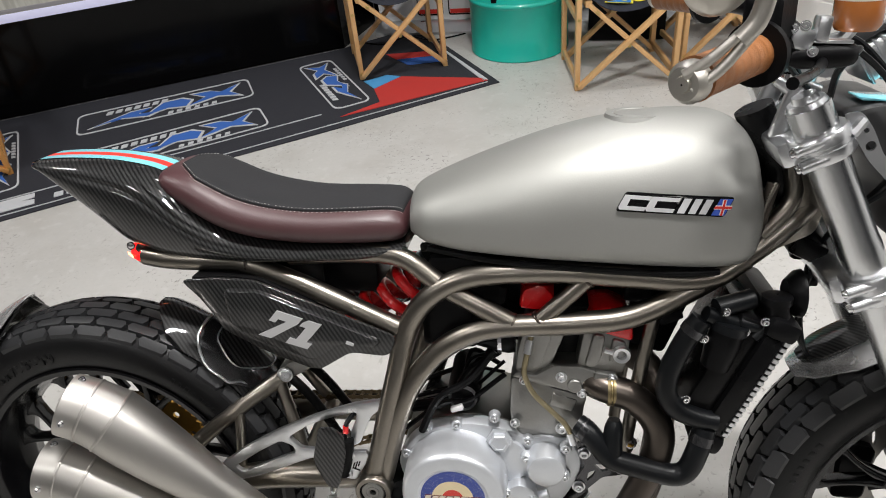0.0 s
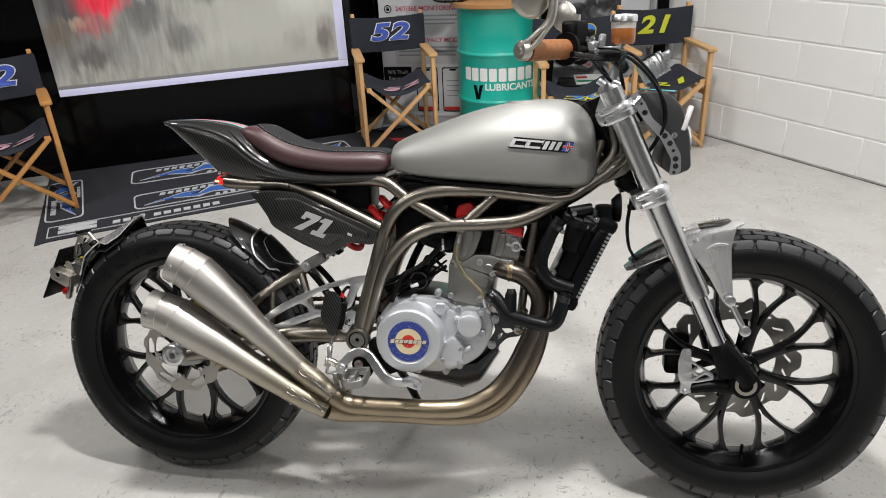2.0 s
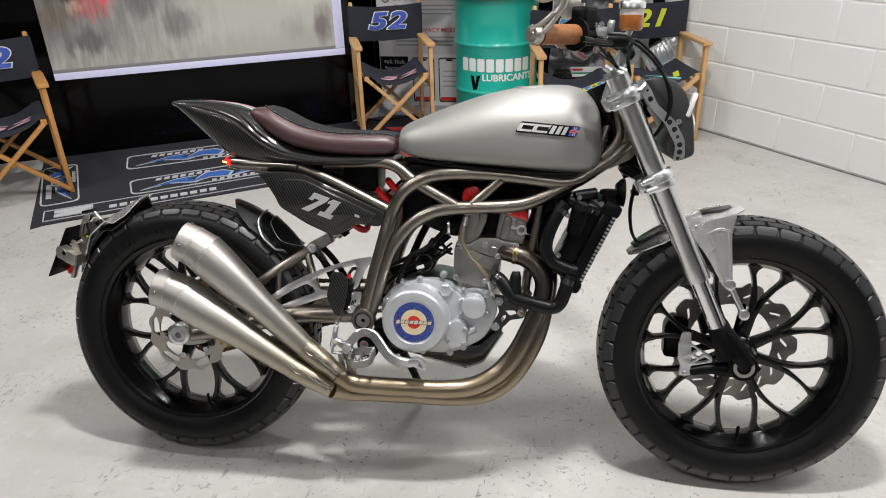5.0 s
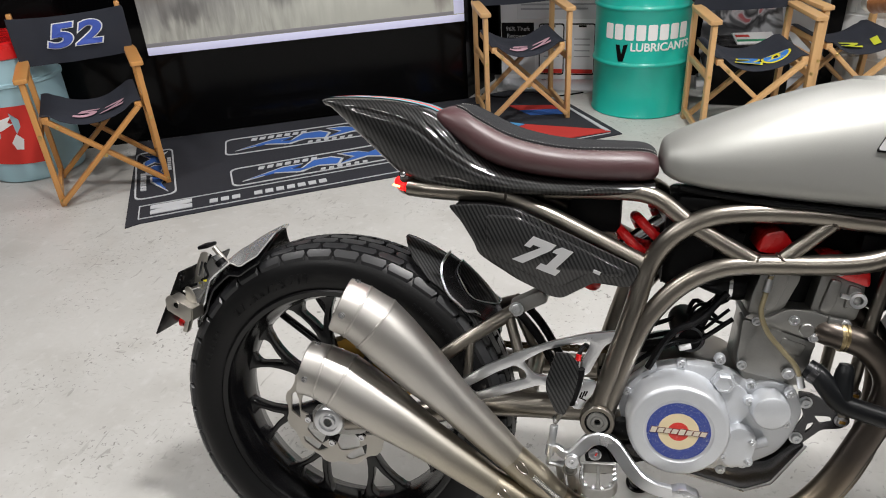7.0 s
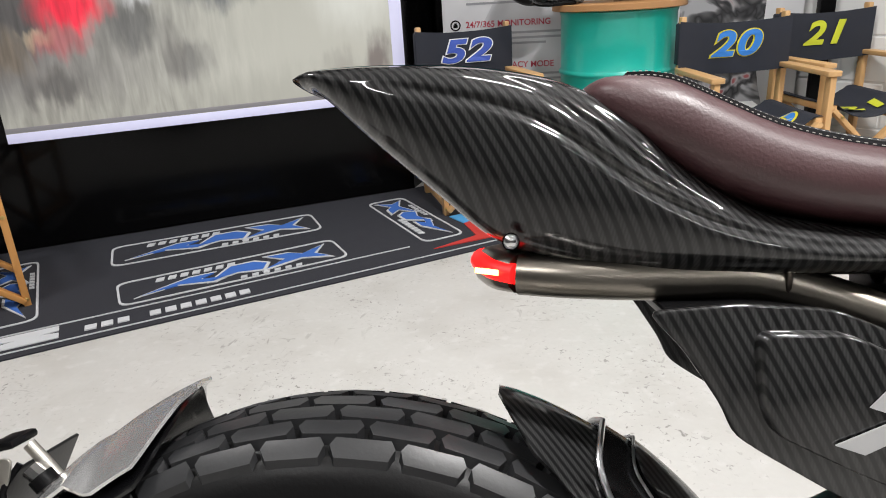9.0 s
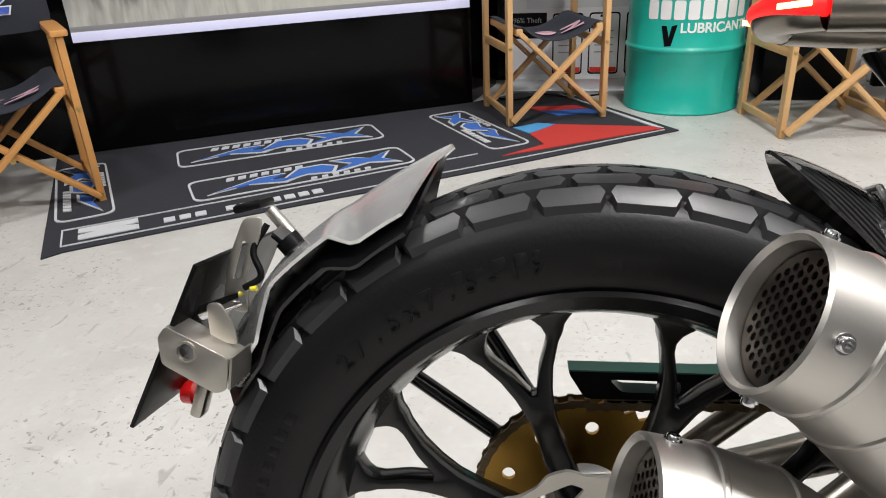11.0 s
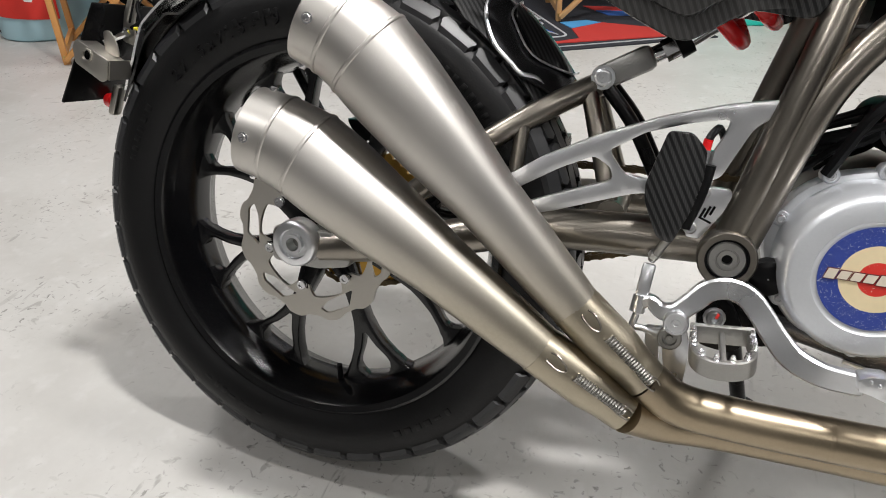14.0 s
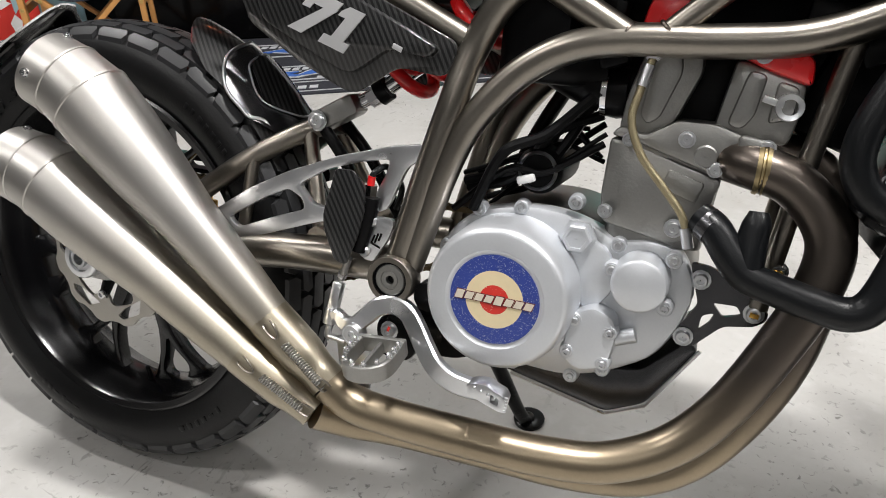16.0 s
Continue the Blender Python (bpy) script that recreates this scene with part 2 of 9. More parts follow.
def tube(pts, r, seg=14, steps=6, bm=None, caps=True, flat=1.0):
    """A round bar along a smooth line. r: a radius, or one for each given point."""
    line = smooth_path(pts, steps) if steps > 1 else [Vector(q) for q in pts]
    n = len(line)
    if isinstance(r, (list, tuple)):
        at = np.linspace(0, len(r) - 1, n)
        radii = [float(v) for v in np.interp(at, range(len(r)), r)]
    else:
        radii = [r] * n
    bm = bm or bmesh.new()
    side = None
    rings = []
    for i, q in enumerate(line):
        t = (line[min(i + 1, n - 1)] - line[max(i - 1, 0)]).normalized()
        if side is None:
            side = t.orthogonal().normalized()
            if abs(t.y) < 0.9:
                side = t.cross(Vector((0, 1, 0))).normalized()
        side = (side - t * side.dot(t)).normalized()
        up = t.cross(side)
        rings.append([bm.verts.new(q + radii[i] * (math.cos(a) * side + flat * math.sin(a) * up)) for a in (2 * math.pi * k / seg for k in range(seg))])
    for a, b in zip(rings, rings[1:]):
        for k in range(seg):
            bm.faces.new((a[k], a[(k + 1) % seg], b[(k + 1) % seg], b[k]))
    if caps:
        bm.faces.new(rings[0][::-1])
        bm.faces.new(rings[-1])
    return bm


def loft(sections, bm=None, caps=True, closed=True):
    """A skin over rings of equal length."""
    bm = bm or bmesh.new()
    rings = [[bm.verts.new(p) for p in s] for s in sections]
    n = len(rings[0])
    for a, b in zip(rings, rings[1:]):
        for k in range(n if closed else n - 1):
            bm.faces.new((a[k], a[(k + 1) % n], b[(k + 1) % n], b[k]))
    if caps and closed:
        bm.faces.new(rings[0][::-1])
        bm.faces.new(rings[-1])
    return bm


def lathe(profile, seg=48, axis="y", centre=(0, 0, 0), bm=None, cap=False, arc=None):
    """profile: pairs of place along the axis and radius."""
    b = bmesh.new()
    rings = []
    for h, r in profile:
        ring = []
        for k in range(seg):
            a = 2 * math.pi * k / seg
            c, s = r * math.cos(a), r * math.sin(a)
            ring.append(b.verts.new({"y": (c, h, s), "x": (h, c, s), "z": (c, s, h)}[axis]))
        rings.append(ring)
    for p, q in zip(rings, rings[1:]):
        for k in range(seg):
            b.faces.new((p[k], p[(k + 1) % seg], q[(k + 1) % seg], q[k]))
    if cap:
        b.faces.new(rings[0][::-1])
        b.faces.new(rings[-1])
    b.transform(Matrix.Translation(centre))
    return merge(bm, b)


def plate(outline, y0, y1, holes=(), bm=None, bevel=0.0, steps=0):
    """A flat plate cut to an outline in x and z, from y0 to y1, with openings."""
    loops = [outline, *holes]
    if steps:
        loops = [closed_curve(l, steps) for l in loops]
    b = bmesh.new()
    edges = []
    for l in loops:
        vs = [b.verts.new((x, y0, z)) for x, z in l]
        edges += [b.edges.new((vs[i], vs[(i + 1) % len(vs)])) for i in range(len(vs))]
    bmesh.ops.triangle_fill(b, use_beauty=True, use_dissolve=False, edges=edges)
    faces = b.faces[:]
    rim = [e for e in b.edges if e.is_boundary]
    ex = bmesh.ops.extrude_face_region(b, geom=faces)
    vs = [v for v in ex["geom"] if isinstance(v, bmesh.types.BMVert)]
    bmesh.ops.translate(b, verts=vs, vec=(0, y1 - y0, 0))
    if bevel:
        bmesh.ops.recalc_face_normals(b, faces=b.faces)
        sharp = [e for e in b.edges if len(e.link_faces) == 2 and e.calc_face_angle(0) > 1.2 and abs(e.verts[0].co.y - e.verts[1].co.y) < 1e-5]
        bmesh.ops.bevel(b, geom=sharp, offset=bevel, segments=2, affect="EDGES", profile=0.5)
    return merge(bm, b)


def closed_curve(pts, steps=4):
    n = len(pts)
    out = []
    for i in range(n):
        a, b, c, d = (Vector(pts[(i + j) % n]) for j in (-1, 0, 1, 2))
        for k in range(steps):
            t = k / steps
            out.append(tuple(0.5 * (2 * b + (c - a) * t + (2 * a - 5 * b + 4 * c - d) * t * t + (3 * b - a - 3 * c + d) * t ** 3)))
    return out


def rounded(outline, r, n=4):
    """The outline with its corners rounded."""
    out = []
    k = len(outline)
    for i in range(k):
        a, b, c = (Vector(outline[(i + j) % k]) for j in (-1, 0, 1))
        u, v = (a - b), (c - b)
        d = min(r, u.length * 0.45, v.length * 0.45)
        p, q = b + u.normalized() * d, b + v.normalized() * d
        for s in range(n + 1):
            t = s / n
            out.append(tuple((1 - t) ** 2 * p + 2 * t * (1 - t) * b + t * t * q))
    return out


def bolt(place, axis=(0, -1, 0), r=0.007, h=0.006, bm=None):
    """A socket bolt on a washer, its head along the axis."""
    b = lathe([(0, r * 1.35), (-0.0015, r * 1.35), (-0.0015, r), (-h * 0.8, r), (-h, r * 0.85), (-h, r * 0.5), (-h * 0.45, r * 0.5), (-h * 0.45, 0.0005)], 12)
    b.transform(Matrix.Translation(place) @ Vector((0, -1, 0)).rotation_difference(Vector(axis)).to_matrix().to_4x4())
    return merge(bm, b)


def words(name, text, size, mat, m, parent=None, extrude=0.0008, shear=0.0, space=1.0, bold=0.0, label=""):
    """Lettering as a mesh, centred, lying in the x-y plane of m."""
    cu = bpy.data.curves.new(name, "FONT")
    cu.body, cu.size, cu.align_x, cu.align_y, cu.extrude, cu.shear, cu.space_character, cu.offset = text, size, "CENTER", "CENTER", extrude, shear, space, bold
    tmp = bpy.data.objects.new("tmp", cu)
    scene.collection.objects.link(tmp)
    me = bpy.data.meshes.new_from_object(tmp.evaluated_get(bpy.context.evaluated_depsgraph_get()))
    bpy.data.objects.remove(tmp)
    bpy.data.curves.remove(cu)
    me.transform(m)
    me.name = name
    me.materials.clear()
    me.materials.append(mat)
    ob = new(name, me)
    ob.parent = parent
    if label:
        tagged(ob, label)
    return ob


# ---- the room ----
fl = bmesh.new()
bmesh.ops.create_grid(fl, x_segments=40, y_segments=40, size=6.5)
structure("floor", fl, M_floor, "pale grey painted concrete floor, scuffed")


def wall_between(name, a, b, z0, z1, thick, mat, label):
    """An upright wall with its face on the line from a to b; it stands behind that line, on its left side."""
    a, b = Vector(a), Vector(b)
    d = b - a
    return structure(name, box((d.length, thick, z1 - z0), (d.length / 2, thick / 2, (z0 + z1) / 2)), mat, label), Matrix.Translation((a.x, a.y, 0)) @ pose(0, 0, 0, 0, 0, math.degrees(math.atan2(d.y, d.x)))


def set_wall(name, a, b, z0, z1, thick, mat, label):
    ob, m = wall_between(name, a, b, z0, z1, thick, mat, label)
    ob.matrix_world = m
    return ob, m


# unseen closing walls and ceiling, added behind and above the camera for bounced light
set_wall("wall_south", (6.2, -5.2), (-6.2, -5.2), 0, 3.7, 0.2, M_hall, "unseen plain grey wall added to close the hall")
set_wall("wall_west", (-5.6, -5.2), (-5.6, 5.2), 0, 3.7, 0.2, M_hall, "unseen plain grey wall added to close the hall")
set_wall("wall_far", (-5.6, 4.9), (2.4, 4.9), 0, 3.7, 0.2, M_hall, "unseen plain grey wall added to close the hall")
structure("ceiling", box((13, 11, 0.15), (0, 0, 3.75)), M_ceiling, "unseen pale ceiling board added to close the hall")

# white painted blockwork, each block a piece of its own
BW_A, BW_B = Vector((0.60, 4.72)), Vector((6.0, -2.00))
bw_len = (BW_B - BW_A).length
blockwall, bwm = set_wall("wall_east", BW_A, BW_B, 0, 3.7, 0.2, M_mortar, "white painted blockwork wall")
blk = box((0.432, 0.03, 0.207), (0, 0.0106, 0), 0.006)
blk_ob = link_mesh("block", blk, M_brick, angle=20)
blk_mesh = blk_ob.data
bpy.data.objects.remove(blk_ob)
for row in range(9):
    for col in range(19):
        bx = (col + 0.5 * ((row + 1) % 2)) * 0.44 + 0.07
        if not 0.2 < bx < bw_len - 0.2:
            continue
        b = new("block", blk_mesh)
        b.parent = blockwall
        b.location = (bx, -0.0, 0.11 + row * 0.215)
        b.rotation_euler = (0, 0, radians(random.uniform(-0.04, 0.04)))

# dark ragged strip stands for the shadow gap under the blockwork
M_gap = material("dark_floor_joint", (0.15, 0.14, 0.13), 0.9, 0.0, 0.6, 9, 0.5, 60)
gap = box((bw_len, 0.008, 0.004), (bw_len / 2, -0.008, 0.002), 0.0008)
for v in gap.verts:
    v.co.y += random.uniform(-0.002, 0.002)
structure("trim", gap, M_gap, "thin dark strip drawn for the shadow gap where the blockwork meets the floor").matrix_world = bwm

# gloss black display wall with a lit screen
PW_A, PW_B = Vector((-3.55, 1.492)), Vector((-0.375, 3.100))
blackwall, pwm = set_wall("display_wall", PW_A, PW_B, 0, 3.0, 0.12, M_blackwall, "gloss black display wall with a screen in it")
# return of the display wall, a narrow black jamb beside it
set_wall("display_jamb", (-0.375, 3.105), (-0.28, 3.53), 0, 3.0, 0.08, M_blackwall, "black jamb of the display wall")
set_wall("wall_back", (-0.30, 3.64), (1.25, 3.64), 0, 3.0, 0.1, M_blackwall, "black back wall behind the banner")


def screen_material():
    """A wet-glass picture: blurred patches, a red glow, fine trickles and ripples."""
    m = bpy.data.materials.new("lit_screen_picture")
    m.use_nodes = True
    nt = m.node_tree
    b = nt.nodes["Principled BSDF"]
    tc = nt.nodes.new("ShaderNodeTexCoord")
    warp = nt.nodes.new("ShaderNodeTexNoise")
    warp.inputs["Scale"].default_value, warp.inputs["Detail"].default_value = 13, 5
    drawn = nt.nodes.new("ShaderNodeMapping")
    drawn.inputs["Scale"].default_value = (1.6, 1, 0.45)
    nt.links.new(tc.outputs["Object"], drawn.inputs[0])
    nt.links.new(drawn.outputs[0], warp.inputs["Vector"])
    shift = nt.nodes.new("ShaderNodeVectorMath")
    shift.operation = "MULTIPLY_ADD"
    shift.inputs[1].default_value, shift.inputs[2].default_value = (0.11, 0, 0.20), (-0.055, 0, -0.10)
    nt.links.new(warp.outputs["Color"], shift.inputs[0])
    pos = nt.nodes.new("ShaderNodeVectorMath")
    nt.links.new(tc.outputs["Object"], pos.inputs[0])
    nt.links.new(shift.outputs[0], pos.inputs[1])
    sep = nt.nodes.new("ShaderNodeSeparateXYZ")
    nt.links.new(pos.outputs[0], sep.inputs[0])

    def ramp_of(sock, lo, hi):
        r = nt.nodes.new("ShaderNodeMapRange")
        r.interpolation_type = "SMOOTHSTEP"
        r.inputs["From Min"].default_value, r.inputs["From Max"].default_value = lo, hi
        nt.links.new(sock, r.inputs["Value"])
        return r.outputs[0]

    def over(base, fac, colour, amount=1.0):
        mx = nt.nodes.new("ShaderNodeMix")
        mx.data_type = "RGBA"
        k = nt.nodes.new("ShaderNodeMath")
        k.operation = "MULTIPLY"
        k.inputs[1].default_value = amount
        nt.links.new(fac, k.inputs[0])
        nt.links.new(k.outputs[0], mx.inputs["Factor"])
        nt.links.new(base, mx.inputs["A"])
        mx.inputs["B"].default_value = (*colour, 1)
        return mx.outputs["Result"]

    def spot(x, z, rx, rz):
        mp = nt.nodes.new("ShaderNodeMapping")
        mp.inputs["Location"].default_value = (-x / rx, 0, -z / rz)
        mp.inputs["Scale"].default_value = (1 / rx, 0, 1 / rz)
        nt.links.new(pos.outputs[0], mp.inputs[0])
        ln = nt.nodes.new("ShaderNodeVectorMath")
        ln.operation = "LENGTH"
        nt.links.new(mp.outputs[0], ln.inputs[0])
        return ramp_of(ln.outputs["Value"], 1.0, 0.25)
    wide = nt.nodes.new("ShaderNodeMix")
    wide.data_type = "RGBA"
    wide.inputs["A"].default_value, wide.inputs["B"].default_value = (0.20, 0.19, 0.18, 1), (0.50, 0.49, 0.43, 1)
    nt.links.new(ramp_of(sep.outputs["X"], 1.9, 2.9), wide.inputs["Factor"])
    c = wide.outputs["Result"]
    c = over(c, ramp_of(sep.outputs["Z"], 0.72, 0.56), (0.40, 0.39, 0.34), 0.7)
    for x, z, rx, rz, col, k in ((1.95, 1.00, 0.22, 0.22, (0.06, 0.055, 0.055), 0.8), (2.03, 0.68, 0.16, 0.10, (0.10, 0.095, 0.09), 0.75), (2.36, 0.90, 0.17, 0.15, (0.10, 0.10, 0.10), 0.75),
                                 (2.56, 0.74, 0.13, 0.12, (0.16, 0.155, 0.15), 0.7), (2.72, 1.08, 0.28, 0.17, (0.07, 0.085, 0.11), 0.8), (2.40, 1.05, 0.11, 0.10, (0.70, 0.70, 0.72), 0.8), (2.00, 0.88, 0.09, 0.05, (0.55, 0.45, 0.30), 0.7),
                                 (3.32, 1.05, 0.30, 0.32, (0.70, 0.70, 0.64), 0.8), (2.30, 1.45, 0.7, 0.25, (0.10, 0.10, 0.11), 0.7), (2.14, 0.99, 0.19, 0.13, (0.95, 0.02, 0.06), 0.95), (2.08, 0.86, 0.15, 0.09, (0.45, 0.10, 0.11), 0.7), (1.86, 0.82, 0.13, 0.14, (0.17, 0.135, 0.10), 0.8), (2.50, 0.76, 0.07, 0.17, (0.20, 0.19, 0.175), 0.7), (3.42, 0.67, 0.085, 0.17, (0.16, 0.13, 0.125), 0.85), (3.24, 0.66, 0.10, 0.10, (0.30, 0.28, 0.25), 0.5)):
        c = over(c, spot(x, z, rx, rz), col, k)
    trick = nt.nodes.new("ShaderNodeTexNoise")
    trick.inputs["Scale"].default_value, trick.inputs["Detail"].default_value, trick.inputs["Distortion"].default_value = 38, 3, 0.5
    tm = nt.nodes.new("ShaderNodeMapping")
    tm.inputs["Scale"].default_value = (1, 1, 0.14)
    nt.links.new(tc.outputs["Object"], tm.inputs[0])
    nt.links.new(tm.outputs[0], trick.inputs["Vector"])
    amp = nt.nodes.new("ShaderNodeMapRange")
    amp.inputs["From Min"].default_value, amp.inputs["From Max"].default_value = 0.3, 0.7
    amp.inputs["To Min"].default_value, amp.inputs["To Max"].default_value = 0.78, 1.22
    nt.links.new(trick.outputs[0], amp.inputs["Value"])
    calm = nt.nodes.new("ShaderNodeMix")
    calm.inputs["B"].default_value = 1.0
    nt.links.new(ramp_of(sep.outputs["X"], 2.2, 3.1), calm.inputs["Factor"])
    nt.links.new(amp.outputs[0], calm.inputs["A"])
    mul = nt.nodes.new("ShaderNodeVectorMath")
    mul.operation = "SCALE"
    nt.links.new(c, mul.inputs[0])
    nt.links.new(calm.outputs[0], mul.inputs["Scale"])
    nt.links.new(mul.outputs[0], b.inputs["Emission Color"])
    b.inputs["Emission Strength"].default_value = 0.9
    b.inputs["Base Color"].default_value = (0.02, 0.02, 0.02, 1)
    b.inputs["Roughness"].default_value = 0.2
    return m


screen = thing("wall_screen", "large lit wall screen showing a rain-blurred picture", "screen", pwm)
SX0, SX1, SZ0, SZ1 = 1.795, 3.552, 0.468, 1.75
part("picture", box((SX1 - SX0, 0.02, SZ1 - SZ0), ((SX0 + SX1) / 2, -0.004, (SZ0 + SZ1) / 2), 0.002), screen_material(), screen)
M_screendim = glowing("dim_screen_line", (0.13, 0.125, 0.13), 0.8)
M_screenrim = glowing("pale_screen_border", (0.50, 0.50, 0.66), 0.5)
part("lower_border", box((SX1 - SX0, 0.022, 0.040), ((SX0 + SX1) / 2, -0.008, SZ0 + 0.020), 0.002), M_screenrim, screen, "pale violet lit border")
part("shadow_line", box((SX1 - SX0 - 0.062, 0.021, 0.020), ((SX0 + SX1 - 0.062) / 2, -0.0075, SZ0 + 0.052), 0.002), M_screendim, screen, "dim line along the border")
part("side_border", box((0.060, 0.022, SZ1 - SZ0 - 0.046), (SX1 - 0.030, -0.008, (SZ0 + SZ1) / 2 + 0.023), 0.002), M_screenrim, screen, "pale violet lit border")


# ---- the motorcycle: x forward, y to its left, z up, leaning on its side stand ----
I4 = Matrix.Identity(4)
whole_part = part


def part(name, bm, mat, parent, label="", angle=40, m=None):
    return whole_part(name, bm, mat, parent, label, angle, KM if m is None else m)


bike = thing("motorcycle", "silver custom street-tracker motorcycle leaning on its side stand", "motorcycle", pose(0.0135, -0.0895, 0.0, 0, 0, 0.6) @ pose(0, 0, 0, -15.0, 0, 0))
RW, FW = Vector((0.004, 0, 0.3475)), Vector((1.430, 0, 0.345))
# slight nose-down set of everything but the wheels and fork
KM = Matrix.Translation((0, 0, 0.3475)) @ pose(0, 0, 0, 0, 0.5, 0) @ Matrix.Scale(1.004, 4) @ Matrix.Translation(-Vector((0, 0, 0.345)))
STEER, RAKE = -2.0, 24.7
HEAD = Vector((1.085, 0, 0.93))
steer_axis = Vector((-math.sin(radians(RAKE)), 0, math.cos(radians(RAKE))))
SM = Matrix.Translation(HEAD) @ Matrix.Rotation(radians(STEER), 4, steer_axis) @ Matrix.Translation(-HEAD)
SMK = KM @ SM
FMK = KM @ Matrix.Translation(HEAD) @ Matrix.Rotation(radians(-10.8), 4, steer_axis) @ Matrix.Translation(-HEAD)
DROOP = Matrix(((1, 0.020, 0, 0.002), (0, 1, 0, 0), (0, 0.066, 1, 0.0066), (0, 0, 0, 1)))
BMK = KM @ Matrix.Translation(HEAD) @ Matrix.Rotation(radians(-1.6), 4, steer_axis) @ Matrix.Translation(-HEAD) @ DROOP


def bare(name, bm, mat, parent, label="", angle=40):
    """A part that keeps the wheels' own axes."""
    return whole_part(name, bm, mat, parent, label, angle, I4)


def carbon_material():
    """Twill weave under clear lacquer: six-millimetre diagonals crossed by narrow tows."""
    m = bpy.data.materials.new("lacquered_carbon_twill")
    m.use_nodes = True
    nt = m.node_tree
    b = nt.nodes["Principled BSDF"]
    tc = nt.nodes.new("ShaderNodeTexCoord")
    sep = nt.nodes.new("ShaderNodeSeparateXYZ")
    nt.links.new(tc.outputs["Object"], sep.inputs[0])

    def math_node(op, a, bb):
        n = nt.nodes.new("ShaderNodeMath")
        n.operation = op
        for i, v in enumerate((a, bb)):
            if isinstance(v, (int, float)):
                n.inputs[i].default_value = v
            else:
                nt.links.new(v, n.inputs[i])
        n.inputs[2].default_value = 0.55 if op == "MULTIPLY_ADD" else 0.2
        return n.outputs[0]

    def wave(kx, ky, kz, pitch):
        s = math_node("ADD", math_node("ADD", math_node("MULTIPLY", sep.outputs[0], kx / pitch), math_node("MULTIPLY", sep.outputs[1], ky / pitch)), math_node("MULTIPLY", sep.outputs[2], kz / pitch))
        return math_node("PINGPONG", math_node("MULTIPLY", s, 2.0), 1.0)
    band = math_node("SMOOTH_MIN", math_node("MULTIPLY", math_node("SUBTRACT", wave(0.883, 0.55, 0.47, 0.0062), 0.32), 3.2), 1.0)
    tow = math_node("MULTIPLY_ADD", wave(1, 0.6, 0, 0.0022), 0.45)
    over = math_node("MULTIPLY", math_node("MAXIMUM", band, 0.0), tow)
    ramp = nt.nodes.new("ShaderNodeMix")
    ramp.data_type = "RGBA"
    ramp.inputs["A"].default_value, ramp.inputs["B"].default_value = (0.0022, 0.0022, 0.0026, 1), (0.036, 0.036, 0.036, 1)
    nt.links.new(over, ramp.inputs["Factor"])
    nt.links.new(ramp.outputs["Result"], b.inputs["Base Color"])
    b.inputs["Metallic"].default_value = 0.0
    b.inputs["Specular IOR Level"].default_value = 0.15
    b.inputs["Roughness"].default_value = 0.45
    b.inputs["Coat Weight"].default_value = 1.0
    b.inputs["Coat Roughness"].default_value = 0.04
    return m


M_carbon = carbon_material()


# ---- wheels ----
def tyre_mesh(R, w, centre):
    prof = [(-w * 0.60, R - 0.100), (-w * 0.80, R - 0.093), (-w * 0.90, R - 0.082), (-w * 0.985, R - 0.066), (-w, R - 0.054), (-w * 0.985, R - 0.044), (-w * 0.95, R - 0.036), (-w * 0.86, R - 0.0260), (-w * 0.6, R - 0.0155), (-w * 0.3, R - 0.0105), (0, R - 0.010)]
    return lathe(prof + [(-a, b) for a, b in prof[-2::-1]], 112, "y", centre)


def tread(R, w, centre, count, wheel, m, edge):
    """Seven staggered rows of chamfered tread blocks, one object each."""
    ys = [-w * edge, -w * edge * 0.80, -w * edge * 0.53, -w * 0.18, w * 0.18, w * edge * 0.53, w * edge * 0.80, w * edge]

    def crown(y):
        return float(np.interp(abs(y), [0, w * 0.3, w * 0.6, w * 0.80, w * 0.90, w * 0.985], [R - 0.006, R - 0.0070, R - 0.0120, R - 0.0195, R - 0.0285, R - 0.0435]))
    for row in range(7):
        y0, y1 = ys[row] + 0.0017, ys[row + 1] - 0.0017
        ym, half = (y0 + y1) / 2, math.pi / count * 0.95
        b = bmesh.new()
        ring = [(y0, -half * 0.84), (y0, half * 0.84), (ym, half), (y1, half * 0.84), (y1, -half * 0.84), (ym, -half)]
        low = [b.verts.new(((crown(y) - 0.007) * math.cos(a), y, (crown(y) - 0.007) * math.sin(a))) for y, a in ring]
        top = []
        for y, a in ring:
            yc, ac = ym + (y - ym) * 0.965, a * 0.972
            r = crown(y) + (0.0048 if abs(y) > w * 0.9 else 0.006)
            out = 0.0010 if abs(y) > w * 0.9 else 0.0
            top.append(b.verts.new((r * math.cos(ac), yc + math.copysign(out, y), r * math.sin(ac))))
        c = b.verts.new((crown(ym) + 0.0062, ym, 0))
        for i in range(6):
            j = (i + 1) % 6
            b.faces.new((low[i], low[j], top[j], top[i]))
            b.faces.new((top[i], top[j], c))
        first = link_mesh("tread_block", b, M_tread, angle=25)
        for k in range(count):
            ob = first if k == 0 else new("tread_block", first.data)
            ob.parent = wheel
            ob.matrix_local = m @ Matrix.Translation(centre) @ Matrix.Rotation(-(k + 0.5 * (row % 2)) * 2 * math.pi / count, 4, "Y")


